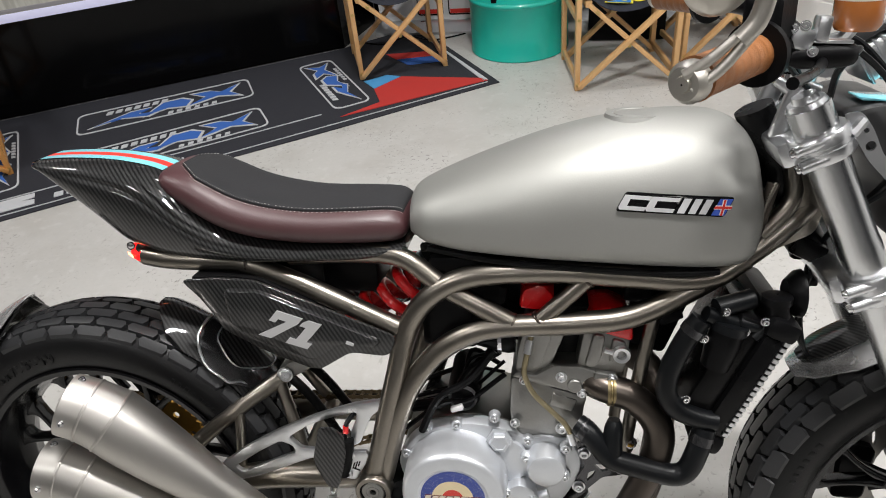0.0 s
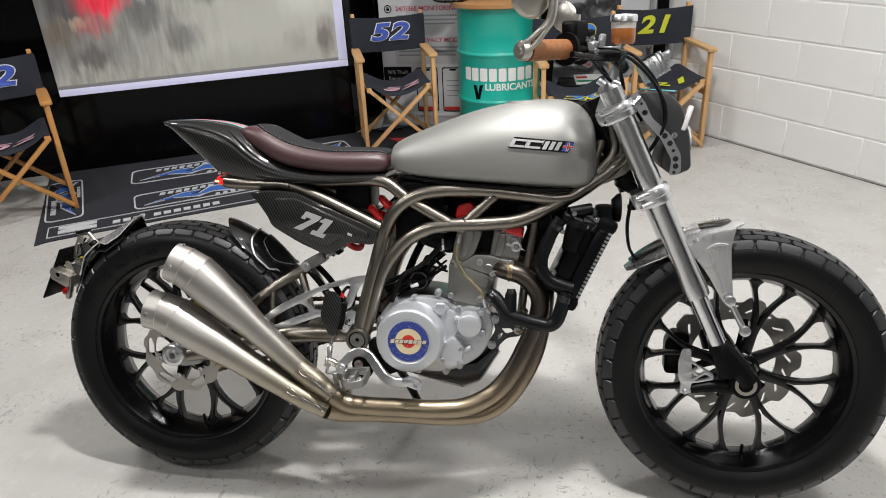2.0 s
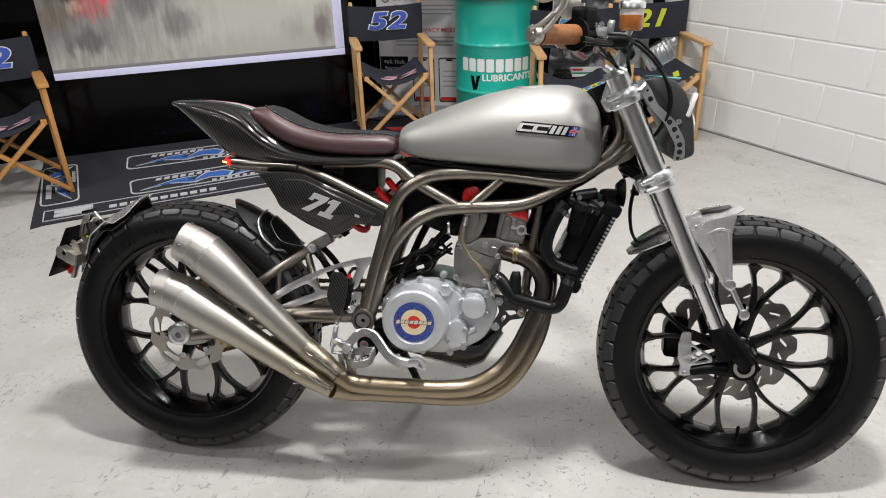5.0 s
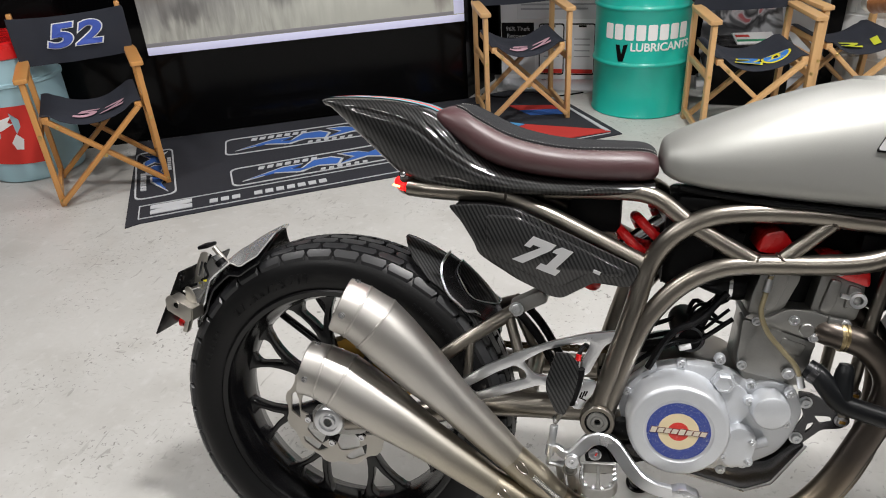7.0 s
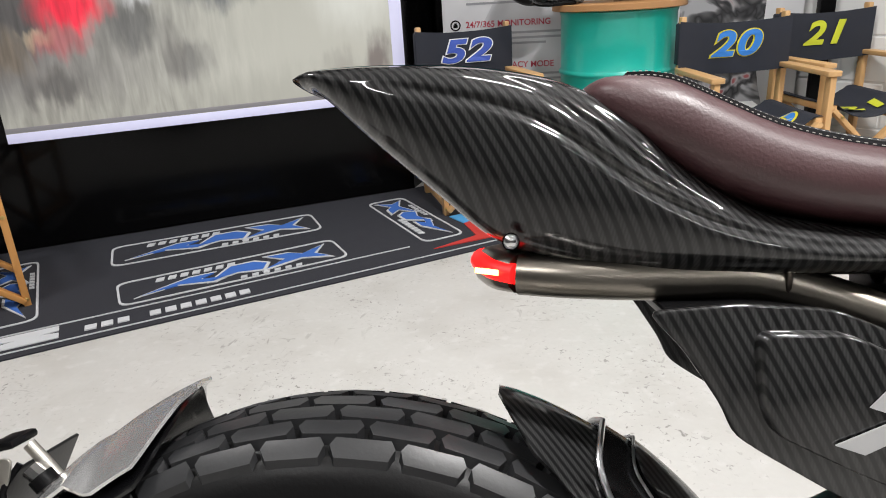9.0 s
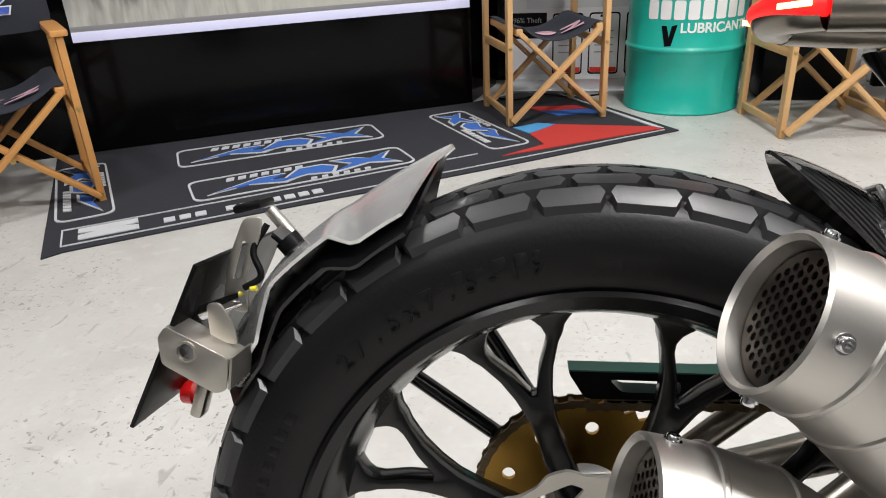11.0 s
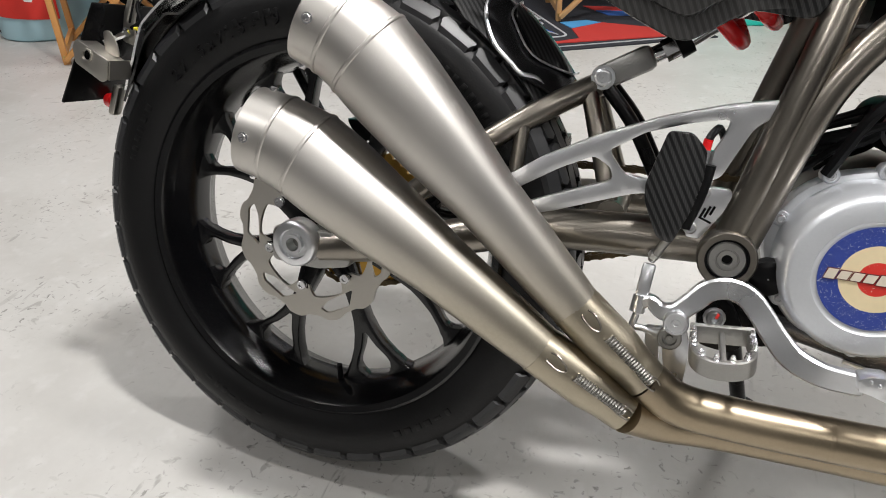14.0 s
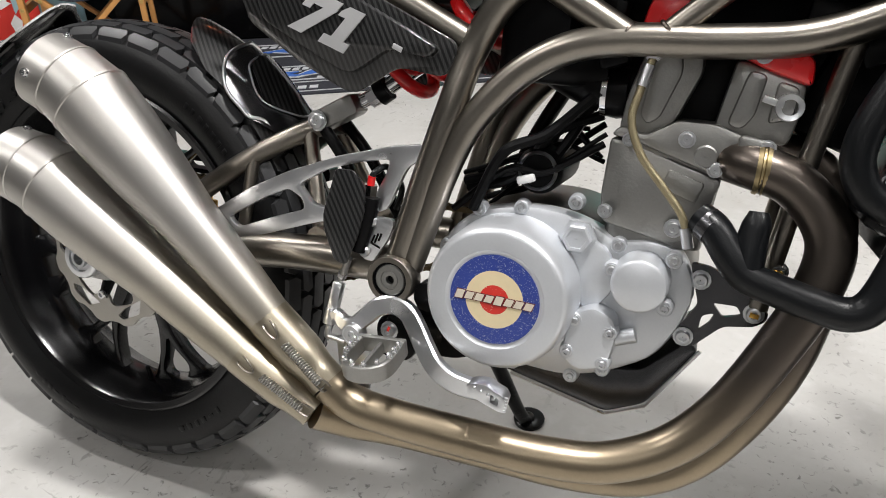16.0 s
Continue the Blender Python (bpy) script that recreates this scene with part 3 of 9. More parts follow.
def wheel_set(Rb, w, centre, spokes, hub_r, hub_w, turn, fork, R, tw, count, label, m, edge):
    prof = [(-w, Rb + 0.004), (-w - 0.002, Rb), (-w, Rb - 0.009), (-w + 0.007, Rb - 0.013), (-w * 0.62, Rb - 0.016), (-w * 0.40, Rb - 0.022), (-0.012, Rb - 0.026), (0.020, Rb - 0.028), (w * 0.45, Rb - 0.025), (w * 0.62, Rb - 0.018), (w - 0.007, Rb - 0.013), (w, Rb - 0.009), (w + 0.002, Rb), (w, Rb + 0.004)]
    bm = lathe(prof, 96, "y", centre)
    lathe([(-hub_w, 0.016), (-hub_w, hub_r * 0.7), (-hub_w * 0.75, hub_r * 0.75), (-0.026, hub_r), (0.026, hub_r), (hub_w * 0.75, hub_r * 0.75), (hub_w, hub_r * 0.7), (hub_w, 0.016)], 40, "y", centre, bm)
    wheel = part("wheel", bm, M_wheel, bike, label, 35, m)
    Ri = Rb - 0.026
    crotch, tine = fork

    def side(r):
        """Angle of a tine's middle line and its half width at a radius."""
        f = max(0.0, min(1.0, (r - crotch + 0.030) / (Ri - crotch + 0.010)))
        mid = tine * (f * 0.75 + 0.25 * f * f)
        wd = float(np.interp(r, [hub_r * 0.7, hub_r + 0.02, crotch - 0.030, crotch + 0.02, (crotch + Ri) / 2, Ri - 0.024, Ri - 0.012, Ri - 0.004, Ri + 0.004], [0.0160, 0.0130, 0.0105, 0.0064, 0.0050, 0.0056, 0.0092, 0.0160, 0.0250]))
        return mid, wd
    radii = [float(v) for v in np.concatenate([np.linspace(hub_r * 0.7, Ri - 0.026, 9), [Ri - 0.018, Ri - 0.011, Ri - 0.006, Ri - 0.001, Ri + 0.004]])]
    right = [(r * math.cos(q), r * math.sin(q)) for r in radii for mid, wd in [side(r)] for q in [mid + wd / r]]
    inner = [(r * math.cos(q), r * math.sin(q)) for r in radii[::-1] if r > crotch + 0.006 for mid, wd in [side(r)] for q in [max(mid - wd / r, 0.006)]] + [(crotch, 0.0022)]
    outline = right + inner + [(x, -z) for x, z in inner[::-1]] + [(x, -z) for x, z in right[::-1]]
    sp = plate(outline, -0.007, 0.017, bevel=0.0028)
    first = link_mesh("spoke", sp, M_wheel, angle=30)
    for k in range(spokes):
        ob = first if k == 0 else new("spoke", first.data)
        ob.parent = wheel
        ob.matrix_local = m @ Matrix.Translation(centre) @ Matrix.Rotation(-(turn + 2 * math.pi * k / spokes), 4, "Y")
    part("tyre", tyre_mesh(R, tw, centre), M_rubber, wheel, "black flat-track tyre with block tread", 30, m)
    tread(R, tw, centre, count, wheel, m, edge)
    relief = bmesh.new()
    random.seed(count)
    for start in (0.5, 1.75, 2.6, 4.1, 5.2):
        q = start
        for i in range(random.randint(6, 11)):
            wd, ht = random.uniform(0.005, 0.011), random.choice((0.004, 0.009, 0.009))
            bx = box((ht, 0.0022, wd), (R - 0.058, -tw * 0.992, 0), 0.0006, (0, 0, 0))
            bx.transform(m @ Matrix.Translation(centre) @ Matrix.Rotation(-q, 4, "Y"))
            merge(relief, bx)
            q += (wd + 0.007) / (R - 0.058)
    tagged(whole_part("sidewall_relief", relief, M_rubber, wheel, "raised moulded sidewall marks"), kind="stuff")
    part("valve", tube([Vector(centre) + Vector((0.02, -0.012, -Ri + 0.002)), Vector(centre) + Vector((0.02, -0.018, -Ri + 0.026))], 0.0042, 8, 1), M_blackp, wheel, m=m)
    return wheel


rear_wheel = wheel_set(0.250, 0.062, RW, 8, 0.048, 0.055, radians(19.4), (0.156, 0.165), 0.3440, 0.0715, 38, "gloss black forged rear wheel with forked spokes", I4, 0.925)
front_wheel = wheel_set(0.250, 0.056, FW, 8, 0.045, 0.050, radians(28.0), (0.120, 0.184), 0.3445, 0.070, 38, "gloss black forged front wheel with forked spokes", SM, 0.975)

for i, ch in enumerate("27.5x7.5-19"):
    a = radians(135.5 - i * 3.5)
    words("size_mark", ch, 0.021, M_rubber, Matrix.Translation(RW) @ Matrix.Rotation(math.pi / 2 - a, 4, "Y") @ Matrix.Translation((0, -0.0712, 0.278)) @ pose(0, 0, 0, 90, 0, 0), rear_wheel, 0.0012)


def wave_disc(centre, y, R, r_in, lobes, t=0.005, slots=False):
    out = []
    n = lobes * 16
    for i in range(n):
        a = 2 * math.pi * i / n
        r = R + (0.055 * R * math.tanh(2.6 * math.cos(lobes * a)) if slots else 0.035 * R * math.cos(lobes * a) + 0.012 * R * math.cos(2 * lobes * a))
        out.append((r * math.cos(a), r * math.sin(a)))
    holes = [[(r_in * math.cos(-2 * math.pi * i / 40), r_in * math.sin(-2 * math.pi * i / 40)) for i in range(40)]]
    for k in range(lobes):
        a0 = 2 * math.pi * (k + 0.5) / lobes
        h = []
        if slots:
            for da, rr in ((0.10, 0.78), (0.15, 0.79), (0.00, 0.90), (-0.05, 0.89)):
                h.append((R * rr * math.cos(a0 + da), R * rr * math.sin(a0 + da)))
            for q in (0.0, -math.pi / lobes):
                holes.append(rounded([(x * math.cos(q) - z * math.sin(q), x * math.sin(q) + z * math.cos(q)) for x, z in h], 0.002, 2))
            continue
        for da, rr in ((-0.24, 0.70), (0.10, 0.72), (0.24, 0.80), (0.20, 0.90), (-0.02, 0.92), (-0.20, 0.84)):
            h.append((R * rr * math.cos(a0 + da), R * rr * math.sin(a0 + da)))
        holes.append(rounded(h, 0.006, 2))
    b = plate(out, y - t / 2, y + t / 2, holes)
    b.transform(Matrix.Translation(centre))
    return b


TAB = radians(137)
outer = [(r * math.cos(a), r * math.sin(a)) for i in range(192) for a in [2 * math.pi * i / 192] for r in [0.1095 + 0.0036 * math.tanh(1.6 * math.cos(12 * (a - TAB)))]]
inner = []
for i in range(180):
    a = -2 * math.pi * i / 180
    near = ((math.degrees(a - TAB) + 30) % 60 - 30) / 11
    r = 0.0800 - 0.0195 * math.exp(-near ** 4)
    inner.append((r * math.cos(a), r * math.sin(a)))
cuts = [inner]
for k in range(6):
    a0 = TAB + 2 * math.pi * k / 6
    cuts.append(rounded([(r * math.cos(a0 + radians(d)), r * math.sin(a0 + radians(d))) for d, r in ((-3, 0.0835), (-31, 0.0850), (-40, 0.0960), (-34, 0.1020), (-14, 0.1000))], 0.003, 2))
disc = plate(outer, -0.0645, -0.0600, cuts)
disc.transform(Matrix.Translation(RW))
bare("brake_disc", disc, M_titan, rear_wheel, "wavy steel brake disc on six tabs")
for k in range(6):
    a = 2 * math.pi * k / 6 + TAB
    carrier = tube([RW + Vector((0.035 * math.cos(a), -0.055, 0.035 * math.sin(a))), RW + Vector((0.070 * math.cos(a), -0.064, 0.070 * math.sin(a)))], [0.013, 0.009], 8, 1, flat=0.4)
    bare("disc_arm", carrier, M_black, rear_wheel)
    bare("disc_bolt", lathe([(0.0, 0.0072), (-0.003, 0.0072), (-0.0045, 0.006), (-0.0045, 0.0034), (-0.0025, 0.003), (-0.0025, 0.0003)], 18, "y", RW + Vector((0.066 * math.cos(a), -0.0665, 0.066 * math.sin(a)))), M_chrome, rear_wheel)
part("brake_disc", wave_disc(FW, 0.064, 0.156, 0.104, 10, slots=True), M_frontdisc, front_wheel, "wavy ground steel brake disc", m=SM)
for k in range(6):
    a = 2 * math.pi * k / 6
    carrier = tube([FW + Vector((0.03 * math.cos(a), 0.055, 0.03 * math.sin(a))), FW + Vector((0.108 * math.cos(a + 0.3), 0.062, 0.108 * math.sin(a + 0.3)))], [0.014, 0.008], 8, 1, flat=0.4)
    part("disc_arm", carrier, M_black, front_wheel, m=SM)

# sprocket and chain on the left side
sprocket = []
for i in range(44 * 4):
    a = 2 * math.pi * i / (44 * 4)
    r = 0.107 + 0.0035 * math.cos(44 * a)
    sprocket.append((r * math.cos(a), r * math.sin(a)))
round_hole = lambda cx, cz, r, n=16: [(cx + r * math.cos(-2 * math.pi * i / n), cz + r * math.sin(-2 * math.pi * i / n)) for i in range(n)]
holes = [round_hole(0, 0, 0.045, 30)] + [round_hole(0.082 * math.cos(a), 0.082 * math.sin(a), 0.0065) for a in (2 * math.pi * (k + 0.4) / 10 for k in range(10))]
sb = plate(sprocket, 0.078, 0.084, holes)
sb.transform(Matrix.Translation(RW))
bare("sprocket", sb, M_gold, rear_wheel, "gold anodised drilled rear sprocket")
chain = part("chain", tube([(0.515, 0.081, 0.470), (0.30, 0.081, 0.462), (0.02, 0.081, 0.452)], 0.0022, 6, 1), M_blackp, bike, "dark steel roller chain")
link_bm = None
for yy in (0.073, 0.089):
    link_bm = plate(rounded([(-0.0115, -0.0055), (-0.0115, 0.0055), (-0.004, 0.0032), (0.004, 0.0032), (0.0115, 0.0055), (0.0115, -0.0055), (0.004, -0.0032), (-0.004, -0.0032)], 0.004, 2), yy - 0.001, yy + 0.001, bm=link_bm)
for xx in (-0.0079, 0.0079):
    lathe([(0.071, 0.0005), (0.071, 0.0028), (0.091, 0.0028), (0.091, 0.0005)], 8, "y", (xx, 0, 0), link_bm)
M_chain = material("oily_chain_steel", (0.16, 0.12, 0.07), 0.38, 0.9, 0.3, 60)
first = link_mesh("chain_link", link_bm, M_chain)
top0, top1 = Vector((0.006, 0, 0.345 + 0.1085)), Vector((0.533, 0, 0.470))
bot0, bot1 = Vector((0.006, 0, 0.345 - 0.1085)), Vector((0.533, 0, 0.395))
spots = []
for p, q in ((top0, top1), (bot0, bot1)):
    n = int((q - p).length / 0.0159)
    ang = math.degrees(math.atan2(q.z - p.z, q.x - p.x))
    spots += [(p + (q - p) * ((i + 0.5) / n), ang) for i in range(n)]
for i in range(22):
    a = math.pi / 2 + math.pi * (i + 0.5) / 22
    spots.append((RW + Vector((0.1085 * math.cos(a), 0, 0.1085 * math.sin(a))), math.degrees(a) + 90))
for i, (p, ang) in enumerate(spots):
    ob = first if i == 0 else new("chain_link", first.data)
    ob.parent = chain
    ob.matrix_local = pose(p.x, 0.0007 * (i % 2), p.z, 0, -ang, 0)
part("chain_guard", plate(rounded([(-0.018, 0.488), (0.11, 0.489), (0.30, 0.500), (0.30, 0.480), (0.10, 0.462), (0.0, 0.460)], 0.006, 2), 0.070, 0.096, [rounded([(0.022, 0.480), (0.088, 0.480), (0.088, 0.468), (0.034, 0.468)], 0.004, 2)]), M_blackp, bike, "black slotted chain guard")
# teal strip paints the turquoise reflection on top of the black guard
part("guard_reflection", plate([(-0.016, 0.4885), (0.11, 0.4895), (0.299, 0.5005), (0.299, 0.4985), (0.11, 0.4880), (-0.016, 0.4870)], 0.0695, 0.0965), M_tealsheen, bike, "teal reflection painted along the upper edge of the chain guard")

# ---- trellis of bent tubes, both sides ----
TR = 0.0165


def both(name, pts, r, mat, label="", seg=16, steps=6, parent=None):
    for sgn in (1, -1):
        part(name, tube([(x, y * sgn, z) for x, y, z in pts], r, seg, steps), mat, parent or bike, label)


both("frame_tube", [(0.4959, -0.104, 0.4334), (0.5175, -0.102, 0.5200), (0.5435, -0.095, 0.6192), (0.5620, -0.083, 0.6880), (0.593, -0.084, 0.7410), (0.643, -0.083, 0.7743), (0.708, -0.083, 0.7869), (0.797, -0.081, 0.7880), (0.8891, -0.077, 0.7800), (0.9861, -0.069, 0.7725), (1.0414, -0.055, 0.7991)], TR, M_tube)
both("frame_tube", [(0.5104, -0.1, 0.4341), (0.5422, -0.098, 0.546), (0.5680, -0.094, 0.6070), (0.6115, -0.089, 0.6610), (0.6630, -0.089, 0.6935), (0.7200, -0.089, 0.7058), (0.8140, -0.087, 0.7110), (0.8950, -0.083, 0.7230), (0.9889, -0.066, 0.7680), (1.0652, -0.045, 0.8158), (1.1256, -0.025, 0.8657)], TR, M_tube)
both("frame_tube", [(0.1465, -0.044, 0.796), (0.1784, -0.052, 0.7947), (0.2147, -0.056, 0.7937), (0.2593, -0.058, 0.7932), (0.3128, -0.061, 0.7912), (0.3904, -0.067, 0.7652), (0.4745, -0.073, 0.7283), (0.5539, -0.078, 0.692)], TR * 0.95, M_tube)
both("frame_tube", [(0.3863, -0.056, 0.8022), (0.4878, -0.06, 0.808), (0.5622, -0.068, 0.803), (0.6240, -0.080, 0.7620), (0.7215, -0.088, 0.7090)], TR * 0.9, M_tube)
both("frame_tube", [(0.7575, -0.088, 0.7125), (0.8300, -0.081, 0.7805)], TR * 0.75, M_tube, steps=1)
both("frame_tube", [(0.9249, -0.068, 0.731), (0.9046, -0.066, 0.5948), (0.8897, -0.064, 0.4508)], TR * 0.62, M_tube)
for sgn in (1, -1):
    part("pivot_lug", lathe([(-0.014, 0.0215), (-0.014, 0.0275), (-0.012, 0.029), (0.012, 0.029), (0.014, 0.0275), (0.014, 0.0215)], 40, "y", (0.497, sgn * 0.113, 0.421)), M_tube, bike)
    part("pivot_seal", lathe([(-sgn * 0.003, 0.0186), (sgn * 0.0012, 0.0188), (sgn * 0.0012, 0.0214), (-sgn * 0.003, 0.0216)], 40, "y", (0.497, sgn * 0.123, 0.421)), M_blackp, bike)
    part("pivot_cap", lathe([(-sgn * 0.008, 0.0050), (sgn * 0.0018, 0.0052), (sgn * 0.0022, 0.0062), (sgn * 0.0022, 0.0096), (sgn * 0.0012, 0.0100), (sgn * 0.0012, 0.0112), (sgn * 0.0022, 0.0116), (sgn * 0.0022, 0.0174), (sgn * 0.0010, 0.0186), (-sgn * 0.008, 0.0188)], 40, "y", (0.497, sgn * 0.123, 0.421)), M_cast, bike, "machined swingarm pivot cap")
# black plug stands for the shade inside the hollow pivot cap
for sgn in (1, -1):
    part("bore_shade", lathe([(0.004, 0.0001), (0.004, 0.0054), (-0.004, 0.0054), (-0.004, 0.0001)], 20, "y", (0.497, sgn * 0.115, 0.421)), M_blackp, bike)
weld = bmesh.new()
for p, d, r in (((0.556, -0.078, 0.692), (1, 0, -0.45), 0.0165), ((0.719, -0.088, 0.7097), (1, 0, -0.55), 0.0155), ((0.7605, -0.088, 0.7165), (0.7, 0, 0.7), 0.0135), ((0.826, -0.081, 0.7768), (0.7, 0, 0.7), 0.0135), ((0.984, -0.067, 0.771), (1, 0, 0.3), 0.0175), ((0.322, -0.061, 0.794), (1, 0, -0.05), 0.0170)):
    ring = lathe([(math.cos(t) * 0.0022, r - 0.0006 + math.sin(t) * 0.0015) for t in (2 * math.pi * i / 8 for i in range(9))], 24, "z")
    ring.transform(Matrix.Translation(p) @ Vector((0, 0, 1)).rotation_difference(Vector(d)).to_matrix().to_4x4())
    merge(weld, ring)
for i in range(30):
    f = i / 29
    c = Vector((0.5050 + 0.034 * f, -0.1085 + 0.009 * f, 0.470 + 0.130 * f))
    merge(weld, tube([c, c + Vector((0.0008, 0, 0.0032))], [0.0032, 0.0022], 7, 1))
tagged(part("weld_bead", weld, M_pipe, bike, "fine weld beads on the frame joints"), kind="stuff")
# rear loop under the tail, with the light set in its end
part("frame_tube", tube([(0.1465, -0.044, 0.796), (0.133, -0.030, 0.7965), (0.125, 0, 0.797), (0.133, 0.030, 0.7965), (0.1465, 0.044, 0.796)], TR * 0.90), M_tube, bike)
tl = part("tail_light", tube([(0.1425, -0.0530, 0.7970), (0.1370, -0.0495, 0.7975), (0.1275, -0.0415, 0.7990), (0.1185, -0.0215, 0.8015), (0.1155, 0, 0.8015), (0.1185, 0.0215, 0.8015), (0.1275, 0.0415, 0.7990), (0.1370, 0.0495, 0.7975), (0.1425, 0.0530, 0.7970)], 0.0074, 14), M_taillight, bike, "glowing red tail light strip")
for i in range(14):
    for sgn in (-1, 1):
        q = i / 13
        part("light_chip", box((0.0014, 0.0016, 0.0042), (0.1350 - 0.0160 * q - 0.0050, sgn * (0.0560 - 0.0150 * q), 0.7985), 0.0003, (0, 0, -sgn * 35)), M_ledhot, tl)
both("frame_tube", [(0.318, -0.061, 0.793), (0.320, -0.035, 0.796), (0.320, 0.0, 0.797)], 0.010, M_tube, steps=3)

# ---- tank ----
TANK = [(0.571, 0.872, 0.852, 0.038), (0.576, 0.891, 0.838, 0.0659), (0.6, 0.907, 0.826, 0.0845), (0.648, 0.928, 0.817, 0.098), (0.71, 0.952, 0.811, 0.1073), (0.78, 0.975, 0.806, 0.1141), (0.85, 0.991, 0.802, 0.1175), (0.915, 0.999, 0.798, 0.1175), (0.975, 0.999, 0.795, 0.1132), (1.01, 0.99, 0.795, 0.1073), (1.032, 0.974, 0.797, 0.098), (1.048, 0.95, 0.806, 0.0828), (1.058, 0.918, 0.824, 0.0608), (1.062, 0.893, 0.848, 0.0389)]


def tank_half(x, zz):
    """Half width at a relative height from -1 to 1."""
    w = float(np.interp(x, [t[0] for t in TANK], [t[3] for t in TANK]))
    e = 5.5 if zz < 0 else 2.3
    y = w * max(0.0, 1 - abs(zz) ** e) ** (1 / e)
    y *= 1 - (0.16 * zz ** 1.5 if zz > 0 else 0.03 * zz * zz)
    return y


def tank_side(x, z):
    zt, zb = (float(np.interp(x, [t[0] for t in TANK], [t[i] for t in TANK])) for i in (1, 2))
    mid = zb + (zt - zb) * 0.40
    zz = (z - mid) / ((zt - mid) if z > mid else (mid - zb))
    return -tank_half(x, max(-1, min(1, zz)))


sections = []
line = smooth_path([(t[0], t[1], 0) for t in TANK], 3)
low = smooth_path([(t[0], t[2], 0) for t in TANK], 3)
for p, q in zip(line, low):
    x, zt, zb = p.x, p.y, q.y
    mid = zb + (zt - zb) * 0.40
    ring = []
    for k in range(44):
        a = 2 * math.pi * k / 44
        sa = math.sin(a)
        zz = math.copysign(abs(sa) ** 0.85, sa)
        # knee hollow at the front upper side
        hollow = 0.026 * math.exp(-((x - 1.030) / 0.024) ** 2 - ((zz - 0.58) / 0.26) ** 2)
        y = tank_half(x, zz) - hollow
        ring.append((x, math.copysign(y, math.cos(a)), mid + (zz * (zt - mid) if zz > 0 else zz * (mid - zb))))
    sections.append(ring)
tank = part("fuel_tank", loft(sections), M_tank, bike, "brushed silver fuel tank with a badge", 70)
part("filler_cap", lathe([(0.0035, 0.001), (0.0035, 0.028), (0.0025, 0.0285), (0.0025, 0.030), (0.0035, 0.031), (0.0035, 0.040), (-0.004, 0.043)], 48, "z", (0.890, 0, 0.9915)), M_tank, tank, "flush silver filler cap")


def on_tank(bm, lift):
    for v in bm.verts:
        v.co.y = tank_side(v.co.x, v.co.z) - lift + v.co.y
    return bm


def slanted(x0, x1, z0, z1, slant, inset=0.0):
    s = slant * (z1 - z0)
    return [(x0 + inset, z0 + inset), (x1 - s - inset, z0 + inset), (x1 - inset, z1 - inset), (x0 + s + inset, z1 - inset)]


def badge_shape(cells, y0, y1, tilt=-4.5):
    b = None
    for c in cells:
        b = plate(c, y0, y1, bm=b)
    b.transform(Matrix.Translation((0.931, 0, 0.8975)) @ pose(0, 0, 0, 0, -tilt, 0) @ Matrix.Diagonal((1.04, 1, 1.04, 1)) @ Matrix.Translation((-0.935, 0, -0.9105)))
    return on_tank(b, 0.0)


badge = part("badge", badge_shape([rounded(slanted(0.864, 1.006, 0.8985, 0.9225, 0.45), 0.004, 3)], -0.0035, -0.001), M_blackp, tank, "black slanted badge with silver lettering shapes and a flag")
part("badge_edge", badge_shape([slanted(0.8655, 0.9035, 0.9003, 0.9207, 0.42), slanted(0.9035 - 0.006, 0.9400, 0.9003, 0.9207, 0.42), slanted(0.934, 0.978, 0.9003, 0.9207, 0.42)], -0.0042, -0.0034), M_black, badge)
for x0, x1 in ((0.868, 0.902), (0.9005, 0.9365)):
    shape = [(x0 + 0.006, 0.9195), (x1 + 0.004, 0.9195), (x1 + 0.002, 0.9150), (x0 + 0.0125, 0.9150), (x0 + 0.009, 0.9062), (x1 - 0.002, 0.9062), (x1 - 0.004, 0.9015), (x0, 0.9015), (x0 - 0.001, 0.9045)]
    part("badge_shape", badge_shape([shape], -0.0050, -0.0040), M_silverpaint, badge, "silver curved bar")
for x0, x1 in ((0.9375, 0.949), (0.951, 0.962), (0.964, 0.975)):
    part("badge_shape", badge_shape([slanted(x0, x1 + 0.005, 0.9015, 0.9195, 0.42)], -0.0050, -0.0040), M_silverpaint, badge, "silver slanted bar")
part("badge_flag", badge_shape([slanted(0.979, 1.004, 0.9005, 0.9205, 0.45)], -0.0046, -0.0036), M_blue, badge, "small blue flag field")
part("flag_cross", badge_shape([slanted(0.981, 1.0035, 0.9082, 0.9130, 0.4), [(0.9885, 0.9010), (0.9935, 0.9010), (0.9965, 0.9200), (0.9915, 0.9200)]], -0.0052, -0.0046), M_white, badge)
part("flag_cross", badge_shape([slanted(0.981, 1.0035, 0.9092, 0.9120, 0.4), [(0.9898, 0.9010), (0.9922, 0.9010), (0.9952, 0.9200), (0.9928, 0.9200)]], -0.0058, -0.0052), M_redprint, badge)
both("tank_trim", [(0.60, -0.072, 0.820), (0.70, -0.090, 0.808), (0.82, -0.098, 0.800), (0.93, -0.098, 0.794), (1.00, -0.090, 0.794)], 0.0045, M_blackp, parent=tank)

